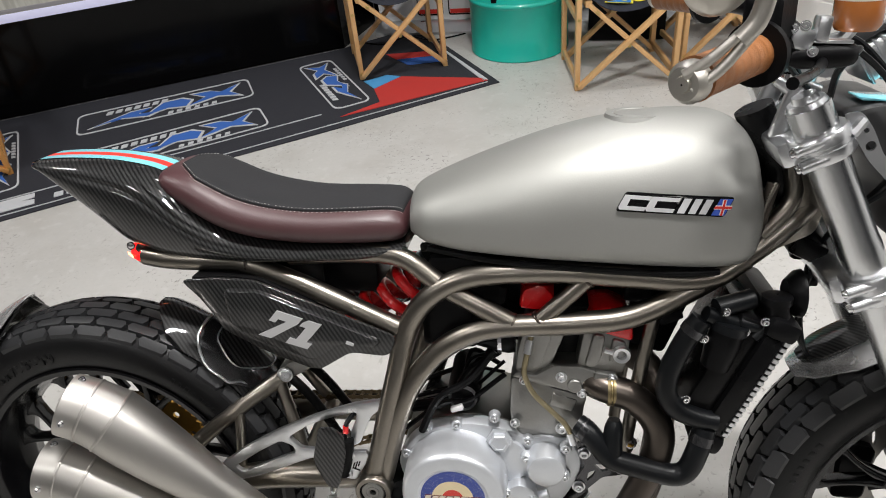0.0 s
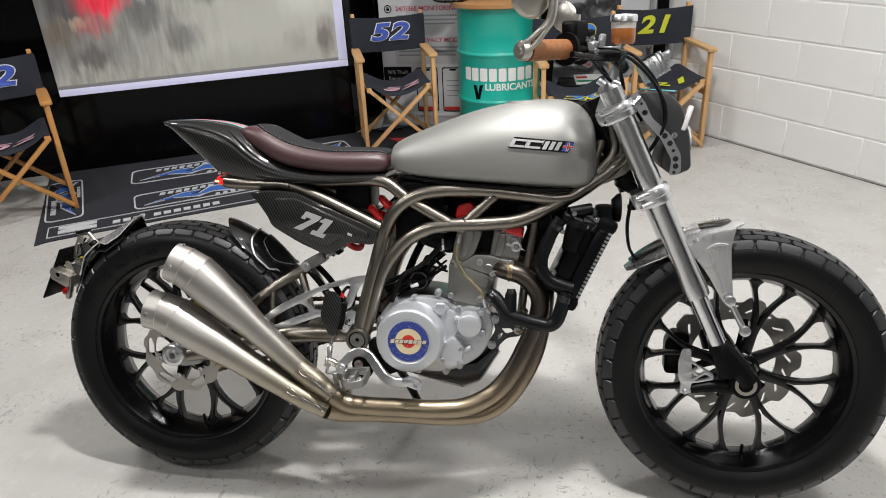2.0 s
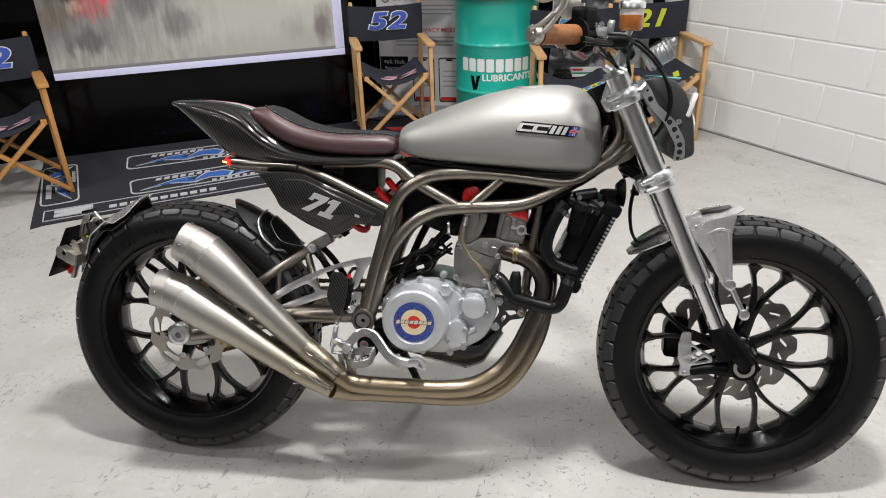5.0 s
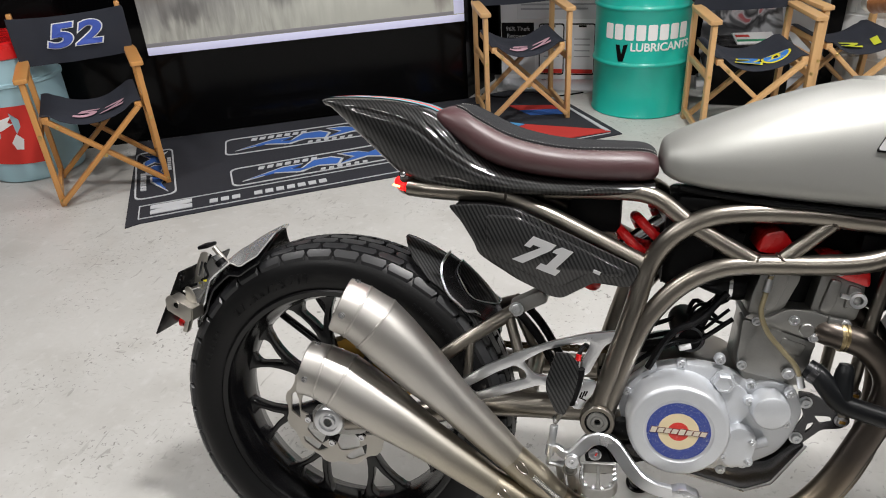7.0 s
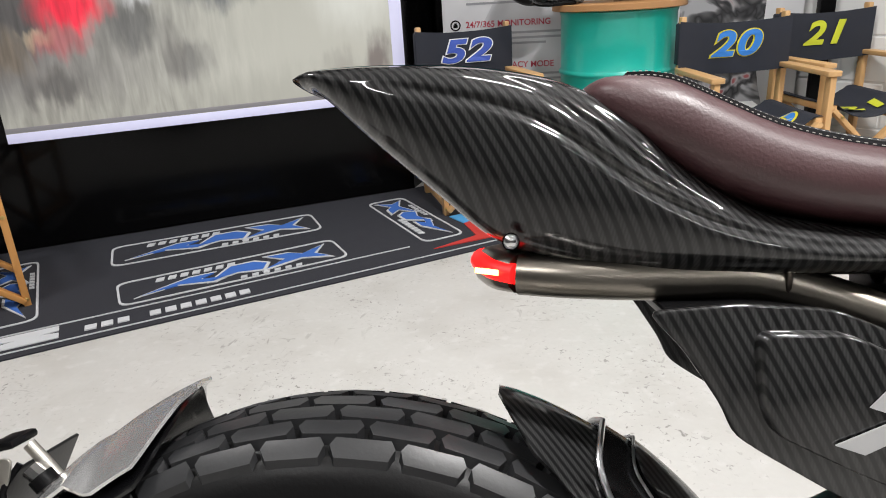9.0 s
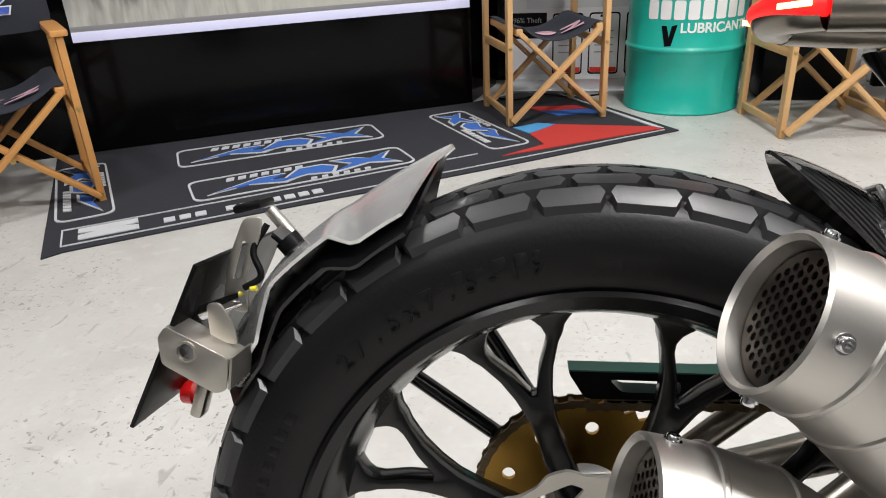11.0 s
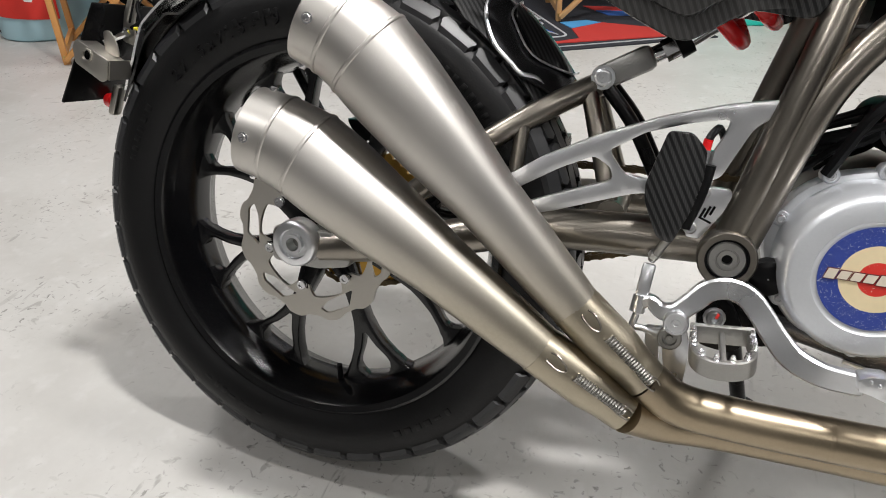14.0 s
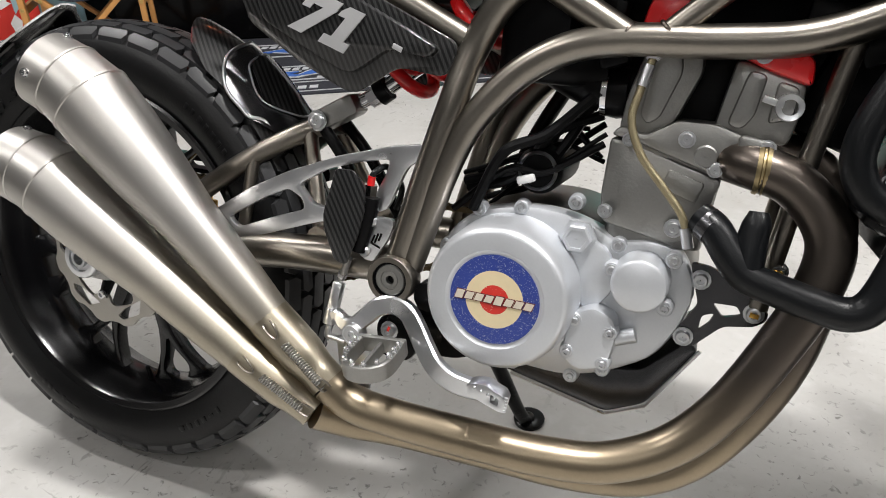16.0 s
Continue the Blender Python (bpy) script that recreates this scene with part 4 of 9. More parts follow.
# ---- seat ----
SEAT = [(0.188, 0.922, 0.914, 0.030), (0.198, 0.932, 0.906, 0.055), (0.215, 0.9365, 0.893, 0.070), (0.250, 0.933, 0.868, 0.082), (0.280, 0.9195, 0.850, 0.087), (0.316, 0.902, 0.837, 0.090), (0.360, 0.889, 0.828, 0.091), (0.420, 0.880, 0.822, 0.089), (0.490, 0.879, 0.820, 0.085), (0.540, 0.878, 0.821, 0.078), (0.560, 0.871, 0.825, 0.070), (0.567, 0.860, 0.834, 0.062)]


def seat_ring(x, zt, zb, w, n=32):
    ring = []
    for k in range(n):
        a = 2 * math.pi * k / n
        ca, sa = math.cos(a), math.sin(a)
        y = math.copysign(abs(ca) ** 0.55, ca) * w
        zz = math.copysign(abs(sa) ** 0.80, sa)
        ring.append((x, y, (zt + zb) / 2 + zz * (zt - zb) / 2))
    return ring


def smooth_table(rows, steps=3):
    a = smooth_path([r[:3] for r in rows], steps)
    b = smooth_path([(r[0], r[3], r[4] if len(r) > 4 else 0) for r in rows], steps)
    return [(p.x, p.y, p.z, q.y, q.z)[:len(rows[0])] for p, q in zip(a, b)]


seat = part("seat", loft([seat_ring(*s) for s in smooth_table(SEAT)]), M_maroon, bike, "maroon leather seat with a black suede top", 70)
# suede top panel, a strip laid over the crown
strip, edge_l, edge_r = [], [], []
for x, zt, zb, w in smooth_table(SEAT):
    if 0.218 < x < 0.5640:
        k = min(1.0, max(0.05, (x - 0.214) / 0.045)) ** 0.5
        half = (w - 0.021) * k
        row = []
        for i in range(13):
            y = half * (i / 6 - 1)
            ca = (abs(y) / w) ** (1 / 0.55)
            sa = math.sqrt(max(0, 1 - ca * ca)) ** 0.80
            row.append((x, y, (zt + zb) / 2 + sa * (zt - zb) / 2 + 0.0035))
        strip.append(row)
        edge_l.append(row[0])
        edge_r.append(row[-1])
sb = loft(strip, closed=False)
ex = bmesh.ops.extrude_face_region(sb, geom=sb.faces[:])
bmesh.ops.translate(sb, verts=[v for v in ex["geom"] if isinstance(v, bmesh.types.BMVert)], vec=(0, 0, -0.006))
suede = part("suede_top", sb, M_suede, seat, "matt black suede seat top", 60)
st = bmesh.new()
for edge, sgn in ((edge_l, -1), (edge_r, 1)):
    pts = smooth_path(edge, 7)
    for off, dz in ((0.0035, -0.0030), (-0.003, 0.0006)):
        for a, b in zip(pts[::2], pts[1::2]):
            d = Vector((0, sgn * off, dz))
            tube([a + d, a + d + (b - a) * 0.8], 0.00034, 5, 1, st)
tagged(part("stitching", st, M_thread, seat, "pale double stitching"), kind="stuff")

# ---- tail cowl, fluted along its sides ----
TAIL = [(-0.022, 0.945, 0.940, 0.030, 0.026), (-0.012, 0.9475, 0.934, 0.046, 0.040), (0.0, 0.949, 0.930, 0.054, 0.046), (0.036, 0.9505, 0.897, 0.066, 0.052), (0.087, 0.949, 0.854, 0.074, 0.060), (0.130, 0.9445, 0.820, 0.079, 0.066), (0.180, 0.933, 0.803, 0.084, 0.074), (0.222, 0.910, 0.797, 0.088, 0.080), (0.255, 0.876, 0.7955, 0.090, 0.084), (0.300, 0.845, 0.795, 0.092, 0.086), (0.340, 0.834, 0.795, 0.093, 0.087), (0.400, 0.826, 0.7955, 0.092, 0.084), (0.500, 0.824, 0.799, 0.086, 0.080), (0.563, 0.826, 0.804, 0.076, 0.070)]


FLUTES = ([(0.03, 0.936), (0.069, 0.929), (0.131, 0.915), (0.173, 0.896), (0.226, 0.858), (0.272, 0.834), (0.317, 0.822), (0.365, 0.816), (0.52, 0.811)],
          [(0.06, 0.946), (0.112, 0.941), (0.157, 0.927), (0.195, 0.899), (0.226, 0.872), (0.275, 0.842), (0.320, 0.8275), (0.37, 0.8215), (0.50, 0.817)],
          [(0.13, 0.940), (0.170, 0.926), (0.201, 0.908), (0.232, 0.880), (0.266, 0.8535), (0.305, 0.836), (0.35, 0.828), (0.46, 0.822)])
FLUTES = [smooth_path([(x, z, 0) for x, z in f], 8) for f in FLUTES]


def flute(k, x):
    """Height of a flute's bottom along the tail."""
    return float(np.interp(x, [p.x for p in FLUTES[k]], [p.y for p in FLUTES[k]]))


def tail_ring(x, zt, zb, wt, wb, n=320):
    ring = []
    dips = [flute(k, x) for k in range(3)]
    for k in range(n):
        a = 2 * math.pi * k / n
        ca, sa = math.cos(a), math.sin(a)
        zz = math.copysign(abs(sa) ** 0.9, sa)
        w = wb + (wt - wb) * (zz + 1) / 2
        y = math.copysign(abs(ca) ** (0.5 if sa > 0 else 0.5 - 0.26 * min(1.0, max(0.0, x / 0.12)) * abs(zz)), ca) * w
        z = (zt + zb) / 2 + zz * (zt - zb) / 2
        for j, (x0, x1, depth) in enumerate(((0.03, 0.52, 0.0034), (0.08, 0.50, 0.0030), (0.15, 0.46, 0.0026))):
            fade = max(0.0, min(1.0, (x - x0) / 0.05)) * max(0.0, min(1.0, (x1 - x) / 0.10))
            if abs(ca) > 0.2 and fade:
                y -= math.copysign(depth * fade * math.exp(-((z - dips[j]) / 0.0042) ** 2), ca)
        ring.append((x, y, z))
    return ring


tail = part("tail_cowl", loft([tail_ring(*s) for s in smooth_table(TAIL, 24)]), M_carbon, bike, "glossy carbon fibre tail cowl with striped top", 60)
for y0, y1, mat in ((-0.027, -0.009, M_cyan), (-0.009, 0.009, M_redprint), (0.009, 0.027, M_cyan)):
    rows = []
    for x, zt, zb, wt, wb in smooth_table(TAIL, 4):
        if -0.012 < x < 0.192:
            def ztop(y):
                ca = min(1, abs(y) / wt) ** 2
                return (zt + zb) / 2 + (max(0, 1 - ca * ca) ** 0.5) ** 0.9 * (zt - zb) / 2 + 0.0012
            rows.append([(x, y0, ztop(y0)), (x, (y0 + y1) / 2, ztop((y0 + y1) / 2)), (x, y1, ztop(y1))])
    part("stripe", loft(rows, closed=False), mat, tail)
for sgn in (-1, 1):
    part("tail_bolt", lathe([(-0.004, 0.0062), (sgn * 0.001, 0.0062), (sgn * 0.004, 0.0052), (sgn * 0.0058, 0.0028), (sgn * 0.0062, 0.0003)], 24, "y", (0.140, sgn * 0.0670, 0.822)), M_chrome, tail, "bright domed tail bolt")

# ---- side panel with its number ----
PANEL = [(0.226, 0.778), (0.285, 0.783), (0.342, 0.779), (0.400, 0.754), (0.548, 0.690), (0.542, 0.662), (0.530, 0.6535), (0.477, 0.659), (0.445, 0.6385), (0.4265, 0.6265), (0.410, 0.6270), (0.350, 0.654), (0.300, 0.684), (0.281, 0.697), (0.274, 0.715), (0.250, 0.752)]
PAD = [(0.292, 0.766), (0.345, 0.766), (0.400, 0.742), (0.528, 0.684), (0.520, 0.672), (0.470, 0.678), (0.440, 0.658), (0.424, 0.648), (0.410, 0.649), (0.352, 0.675), (0.304, 0.699), (0.296, 0.716)]


def draw_in(bm, side):
    """The lower half of the panel leans in towards the wheel."""
    for v in bm.verts:
        v.co.y = side * (v.co.y + 0.10 * max(0.0, 0.700 - v.co.z))
    return bm


def scaled(outline, k):
    c = Vector((sum(p[0] for p in outline), sum(p[1] for p in outline))) / len(outline)
    return [tuple(c + (Vector(p) - c) * k) for p in outline]


for side, text in ((1, "carbon fibre side panel with a silver number"), (-1, "carbon fibre side panel on the far side")):
    rings = [[(x, y, z) for x, z in rounded(scaled(PANEL, k), 0.010, 3)] for k, y in ((0.975, -0.0945), (0.996, -0.0950), (1.0, -0.0965), (1.0, -0.0978), (0.992, -0.0993), (0.975, -0.1000))]
    shell = part("side_panel", draw_in(loft(rings), side), M_carbon, bike, text, 40)
    rise = [[(x, y, z) for x, z in rounded(scaled(PAD, k), 0.010, 3)] for k, y in ((1.0, -0.0985), (0.985, -0.1045), (0.965, -0.1065), (0.945, -0.1070))]
    part("panel_pad", draw_in(loft(rise), side), M_carbon, shell, "raised middle of the panel", 40)
    if side == 1:
        panel = shell
part("under_tray", plate(rounded([(0.236, 0.779), (0.300, 0.781), (0.345, 0.776), (0.400, 0.750), (0.430, 0.735), (0.400, 0.732), (0.340, 0.752), (0.250, 0.760)], 0.006, 3), -0.088, 0.088, bevel=0.002), M_blackp, bike, "black tray between the side panels")
NUM7 = [(0.0, 0.052), (0.042, 0.052), (0.042, 0.040), (0.022, 0.0), (0.002, 0.0), (0.025, 0.038), (0.011, 0.038), (0.011, 0.031), (0.0, 0.031)]
NUM1 = [(0.052, 0.052), (0.073, 0.052), (0.073, 0.012), (0.082, 0.012), (0.082, 0.0), (0.046, 0.0), (0.046, 0.012), (0.056, 0.012), (0.056, 0.038), (0.046, 0.038), (0.046, 0.044)]
for num in (NUM7, NUM1):
    nb = plate([(x + 0.42 * z, z) for x, z in num], -0.0008, 0.0008)
    nb.transform(pose(0.3385, -0.1080, 0.6945, 0, 19, 0) @ Matrix.Scale(0.96, 4))
    part("number", draw_in(nb, 1), M_foil, panel, "silver foil racing number figure")
part("panel_mark", draw_in(box((0.012, 0.001, 0.006), (0.480, -0.1076, 0.680), 0.0004, (0, 22, 0)), 1), M_foil, panel, "small silver mark")

# ---- silencers and header pipes ----
def silencer(tip, face, base, r_end):
    """A megaphone of a long cone, a pie-cut ring and a short end section whose mouth looks along `face`."""
    tip, face, base = Vector(tip), Vector(face).normalized(), Vector(base)
    rt = 0.0462
    along = -face
    c1 = tip + along * 0.031
    mid = (along + (base - c1).normalized()).normalized()
    c2 = c1 + mid * 0.036
    main = (base - c2).normalized()
    L = (base - c2).length
    n1, n2 = (along + mid).normalized(), (mid + main).normalized()
    stations = [(tip + along * q, along, r) for q, r in ((0.030, rt - 0.007), (0.002, rt - 0.005), (-0.0015, rt - 0.0025), (0.0, rt), (0.012, rt * 1.008))]
    stations += [(c1 + n1 * q, n1, r) for q, r in ((-0.0024, rt * 1.02), (-0.0014, rt * 1.05), (0.0, rt * 1.055), (0.0014, rt * 1.05), (0.0024, rt * 1.03))]
    stations += [(c2 + n2 * q, n2, r) for q, r in ((-0.0024, rt * 1.075), (-0.0014, rt * 1.105), (0.0, rt * 1.11), (0.0014, rt * 1.105), (0.0024, rt * 1.085))]
    stations += [(c2 + main * q, main, r) for q, r in ((0.020, rt * 1.085), (0.045, rt * 1.07), (0.105, rt * 0.965), (0.18, rt * 0.76), (L * 0.86, r_end * 1.12), (L, r_end))]
    rings = []
    for c, n, r in stations:
        e1 = (Vector((0, 1, 0)) - n * n.y).normalized()
        e2 = n.cross(e1)
        rings.append([c + r * (math.cos(t) * e1 + math.sin(t) * e2) for t in (2 * math.pi * k / 48 for k in range(48))])
    turn = Matrix.Translation(tip) @ Vector((0, 0, 1)).rotation_difference(along).to_matrix().to_4x4()
    s = part("silencer", loft(rings, caps=False), M_silencer, bike, "bead-blasted titanium megaphone silencer", 30)
    # perforated insert: a disc with round holes in hexagonal rows
    rin = rt - 0.007
    hl = []
    pitch = 0.0072
    for i in range(-7, 8):
        for j in range(-7, 8):
            px, pz = (i + 0.5 * (j % 2)) * pitch, j * pitch * 0.866
            if px * px + pz * pz < (rin - 0.006) ** 2:
                hl.append(round_hole(px, pz, 0.0027, 6))
    grille = plate(round_hole(0, 0, rin, 40)[::-1], -0.0008, 0.0008, hl)
    grille.transform(turn @ Matrix.Translation((0, 0, 0.012)) @ pose(0, 0, 0, 90, 0, 0))
    part("grille", grille, M_pipe, s, "perforated end grille")
    out = (Vector((0.25, -0.96, 0)) - along * along.dot(Vector((0.25, -0.96, 0)))).normalized()
    for k in range(4):
        d = Matrix.Rotation(k * math.pi / 2, 3, along) @ out
        b = bolt((0, 0, 0), d, 0.0040, 0.0045)
        b.transform(Matrix.Translation(tip + along * 0.0115 + d * rt * 1.005))
        part("end_bolt", b, M_chrome, s)
    return s, turn, L


UP_TIP, UP_FACE, UP_BASE = KM.inverted() @ Vector((0.0735, -0.2020, 0.6258)), (-0.905, -0.135, 0.400), Vector((0.360, -0.162, 0.356))
LO_TIP, LO_FACE, LO_BASE = KM.inverted() @ Vector((0.0055, -0.2030, 0.5065)), (-0.968, -0.105, 0.230), Vector((0.331, -0.173, 0.306))
HX = [(0.440, -0.158, 0.290), (0.475, -0.153, 0.268), (0.53, -0.150, 0.262), (0.62, -0.147, 0.261), (0.70, -0.140, 0.260), (0.768, -0.128, 0.266), (0.830, -0.112, 0.296), (0.876, -0.102, 0.350), (0.911, -0.096, 0.422), (0.933, -0.092, 0.481), (0.939, -0.088, 0.528), (0.924, -0.083, 0.561), (0.896, -0.079, 0.585), (0.868, -0.076, 0.594), (0.845, -0.066, 0.598), (0.822, -0.040, 0.600)]
HY = [(0.425, -0.160, 0.250), (0.462, -0.130, 0.232), (0.52, -0.110, 0.226), (0.62, -0.098, 0.222), (0.72, -0.085, 0.217), (0.80, -0.070, 0.224), (0.857, -0.058, 0.258), (0.899, -0.050, 0.316), (0.928, -0.046, 0.382), (0.942, -0.042, 0.45), (0.950, -0.015, 0.53), (0.925, 0.02, 0.590), (0.85, 0.03, 0.612)]
for tip, face, base, pipe_pts in ((UP_TIP, UP_FACE, UP_BASE, HX), (LO_TIP, LO_FACE, LO_BASE, HY)):
    s, turn, L = silencer(tip, face, base, 0.0265)
    b, p0, p1 = Vector(base), Vector(pipe_pts[0]), Vector(pipe_pts[1])
    mid = b + (p0 - b) * 0.55
    part("collar", tube([b - (p0 - b).normalized() * 0.004, b + (p0 - b) * 0.2, mid, mid + (p0 - mid) * 0.5, p0], [0.0272, 0.0275, 0.0272, 0.0235, 0.0230], 28, 4), M_collar, s, "straw-tinted slip joint collar")
    side = Vector((0.25, -1, 0.35)).normalized()
    ax = (p0 - b).normalized()
    h0, h1 = b + ax * 0.012 + side * 0.0275, b + ax * 0.105 + side * 0.024
    coil = [h0 + side * 0.0025 + ax * (0.028 + 0.060 * i / 160) + 0.0044 * (math.cos(i * 0.72) * ax.cross(side) + math.sin(i * 0.72) * side) for i in range(161)]
    part("spring", tube(coil, 0.0015, 5, 1), M_frontdisc, s, "small dark steel retaining spring")
    for h, sg in ((h0, 1), (h1, -1)):
        loop = [h + ax * sg * v[0] + ax.cross(side) * v[1] + side * v[2] for v in ((-0.006, -0.005, -0.002), (0.002, -0.006, 0.004), (0.014, -0.002, 0.004), (0.016, 0.003, 0.003), (0.008, 0.006, 0.003), (-0.004, 0.005, 0.002), (-0.006, 0.002, -0.002))]
        part("spring_hook", tube(loop, 0.0013, 6, 4), M_tube, s)
pipe1 = part("exhaust_pipe", tube(HX, 0.0228, 24), M_pipe, bike, "heat-tinted steel header pipe")
part("exhaust_pipe", tube(HY, 0.0228, 24), M_pipe, bike, "heat-tinted steel header pipe")
part("pipe_weld", lathe([(-0.0025, 0.0229), (0, 0.0234), (0.0025, 0.0229)], 24, "x", (0.62, -0.147, 0.261)), M_pipe, pipe1)
part("pipe_clamp", lathe([(-0.006, 0.0225), (-0.006, 0.0243), (-0.002, 0.0252), (-0.001, 0.0238), (0.001, 0.0238), (0.002, 0.0252), (0.006, 0.0243), (0.006, 0.0225)], 28, "x", (0.866, -0.0755, 0.5945)), M_clamp, pipe1, "dull brass exhaust clamp")


# ---- engine ----
CASE = [(x, z - 0.010) for x, z in [(0.528, 0.452), (0.550, 0.495), (0.582, 0.521), (0.634, 0.533), (0.679, 0.532), (0.718, 0.521), (0.738, 0.508), (0.772, 0.517), (0.808, 0.510), (0.829, 0.469), (0.819, 0.427), (0.797, 0.384), (0.745, 0.352), (0.700, 0.338), (0.637, 0.340), (0.580, 0.352), (0.545, 0.395)]]
engine = part("engine", plate(rounded(CASE, 0.02, 3), -0.045, 0.100, bevel=0.008), M_cast, bike, "single-cylinder engine with silver painted side covers")
cover = part("side_cover", plate(rounded(CASE, 0.02, 3), -0.074, -0.044, bevel=0.007), M_cover, engine, "silver painted engine side cover")
part("cover_web", plate(rounded([(0.690, 0.508), (0.735, 0.489), (0.748, 0.452), (0.728, 0.420), (0.700, 0.420), (0.690, 0.460)], 0.015, 3), -0.0815, -0.070, bevel=0.004), M_cover, cover)
clutch = part("clutch_cover", lathe([(0.034, 0.0845), (-0.018, 0.0825), (-0.030, 0.0805), (-0.036, 0.0770), (-0.0375, 0.0735), (-0.0375, 0.056), (-0.036, 0.0545), (-0.0355, 0.052), (-0.0355, 0.001)], 72, "y", (0.627, -0.1005, 0.4275)), M_cover, engine, "round silver clutch cover with a roundel")


def speckled(name, colour, fleck, amount):
    m = material(name, colour, 0.35, 0.0, 0.15, 30, coat=0.4)
    nt = m.node_tree
    b = nt.nodes["Principled BSDF"]
    src = b.inputs["Base Color"].links[0].from_socket
    tc = nt.nodes.new("ShaderNodeTexCoord")
    n = nt.nodes.new("ShaderNodeTexNoise")
    n.inputs["Scale"].default_value, n.inputs["Detail"].default_value, n.inputs["Distortion"].default_value = 330, 2, 2.5
    nt.links.new(tc.outputs["Object"], n.inputs["Vector"])
    r = nt.nodes.new("ShaderNodeMath")
    r.operation = "GREATER_THAN"
    r.inputs[1].default_value = amount
    nt.links.new(n.outputs[0], r.inputs[0])
    mix = nt.nodes.new("ShaderNodeMix")
    mix.data_type = "RGBA"
    nt.links.new(r.outputs[0], mix.inputs["Factor"])
    nt.links.new(src, mix.inputs["A"])
    mix.inputs["B"].default_value = (*fleck, 1)
    nt.links.new(mix.outputs["Result"], b.inputs["Base Color"])
    return m


M_satin = material("satin_dark_alloy", (0.10, 0.10, 0.105), 0.25, 0.9, 0.08, 15)
M_worn_blue = speckled("worn_blue_enamel", (0.020, 0.045, 0.26), (0.45, 0.48, 0.52), 0.645)
M_worn_edge = material("dark_red_edging", (0.10, 0.012, 0.014), 0.5, 0.0, 0.2, 30)
M_cream = material("cream_enamel", (0.72, 0.60, 0.38), 0.4, 0.0, 0.10, 25)
M_cream_white = material("cream_white_enamel", (0.62, 0.56, 0.46), 0.45, 0.0, 0.12, 60)
M_worn_red = speckled("worn_red_enamel", (0.62, 0.03, 0.02), (0.65, 0.5, 0.4), 0.70)
for r0, r1, mat, nm in ((0.0325, 0.0505, M_worn_blue, "blue outer ring"), (0.0165, 0.0325, M_cream, "cream middle ring"), (0.0005, 0.0165, M_worn_red, "red centre disc")):
    part("roundel", lathe([(-0.0354, r0), (-0.0362, r0), (-0.0362, r1), (-0.0354, r1)], 56, "y", (0.627, -0.1005, 0.4275)), mat, clutch, nm)
# lettering of the roundel as plain bars
for i in range(8):
    w, hh = 0.0098, (0.0098 if i in (0, 4) else 0.0080)
    x, zc = 0.627 - 0.0390 + i * 0.01115, 0.4275
    for grow, y0, mat in ((0.0009, -0.1373, M_worn_edge), (0.0, -0.1379, M_cream_white)):
        wa, ha = w / 2 + grow, hh / 2 + grow
        part("roundel_bar", plate([(x - wa - 0.001, zc - ha), (x + wa - 0.002, zc - ha), (x + wa + 0.001, zc + ha), (x - wa + 0.002, zc + ha)], y0, y0 + 0.0008), mat, clutch)
small = part("ignition_cover", lathe([(0.018, 0.0310), (-0.014, 0.0295), (-0.020, 0.0280), (-0.0225, 0.0245), (-0.0225, 0.0001)], 44, "y", (0.771, -0.0885, 0.4635)), M_cover, engine, "small round silver cover")
part("pump_cover", plate(rounded([(0.702, 0.414), (0.728, 0.429), (0.752, 0.420), (0.757, 0.400), (0.751, 0.360), (0.718, 0.349), (0.700, 0.366)], 0.008, 3), -0.100, -0.070, bevel=0.005), M_cover, engine, "silver water pump cover")
part("pump_spout", tube([(0.745, -0.088, 0.390), (0.775, -0.086, 0.402)], 0.0085, 14, 1), M_cover, engine)
part("oil_cap", lathe([(0.0, 0.021), (-0.006, 0.021), (-0.006, 0.0165), (-0.013, 0.0165), (-0.0145, 0.0150), (-0.0145, 0.0115), (-0.0132, 0.0110), (-0.0132, 0.001)], 6, "y", (0.698, -0.0760, 0.4975)), M_cover, engine, "hexagonal alloy oil filler cap")
for x, z, y in ((0.581, 0.510, -0.073), (0.630, 0.519, -0.073), (0.690, 0.534, -0.073), (0.742, 0.495, -0.075), (0.710, 0.332, -0.073), (0.744, 0.348, -0.073), (0.545, 0.460, -0.073), (0.560, 0.375, -0.073), (0.640, 0.332, -0.073), (0.740, 0.471, -0.088), (0.801, 0.492, -0.088), (0.800, 0.439, -0.088), (0.710, 0.410, -0.098), (0.749, 0.403, -0.098), (0.746, 0.366, -0.098), (0.706, 0.372, -0.098)):
    boss = part("bolt_boss", lathe([(0.010, 0.0095), (-0.001, 0.0086), (-0.0022, 0.0076), (-0.0022, 0.0003)], 18, "y", (x, y, z)), M_cover, engine)
    part("case_bolt", bolt((x, y - 0.002, z), r=0.0046, h=0.005), M_alu, boss)

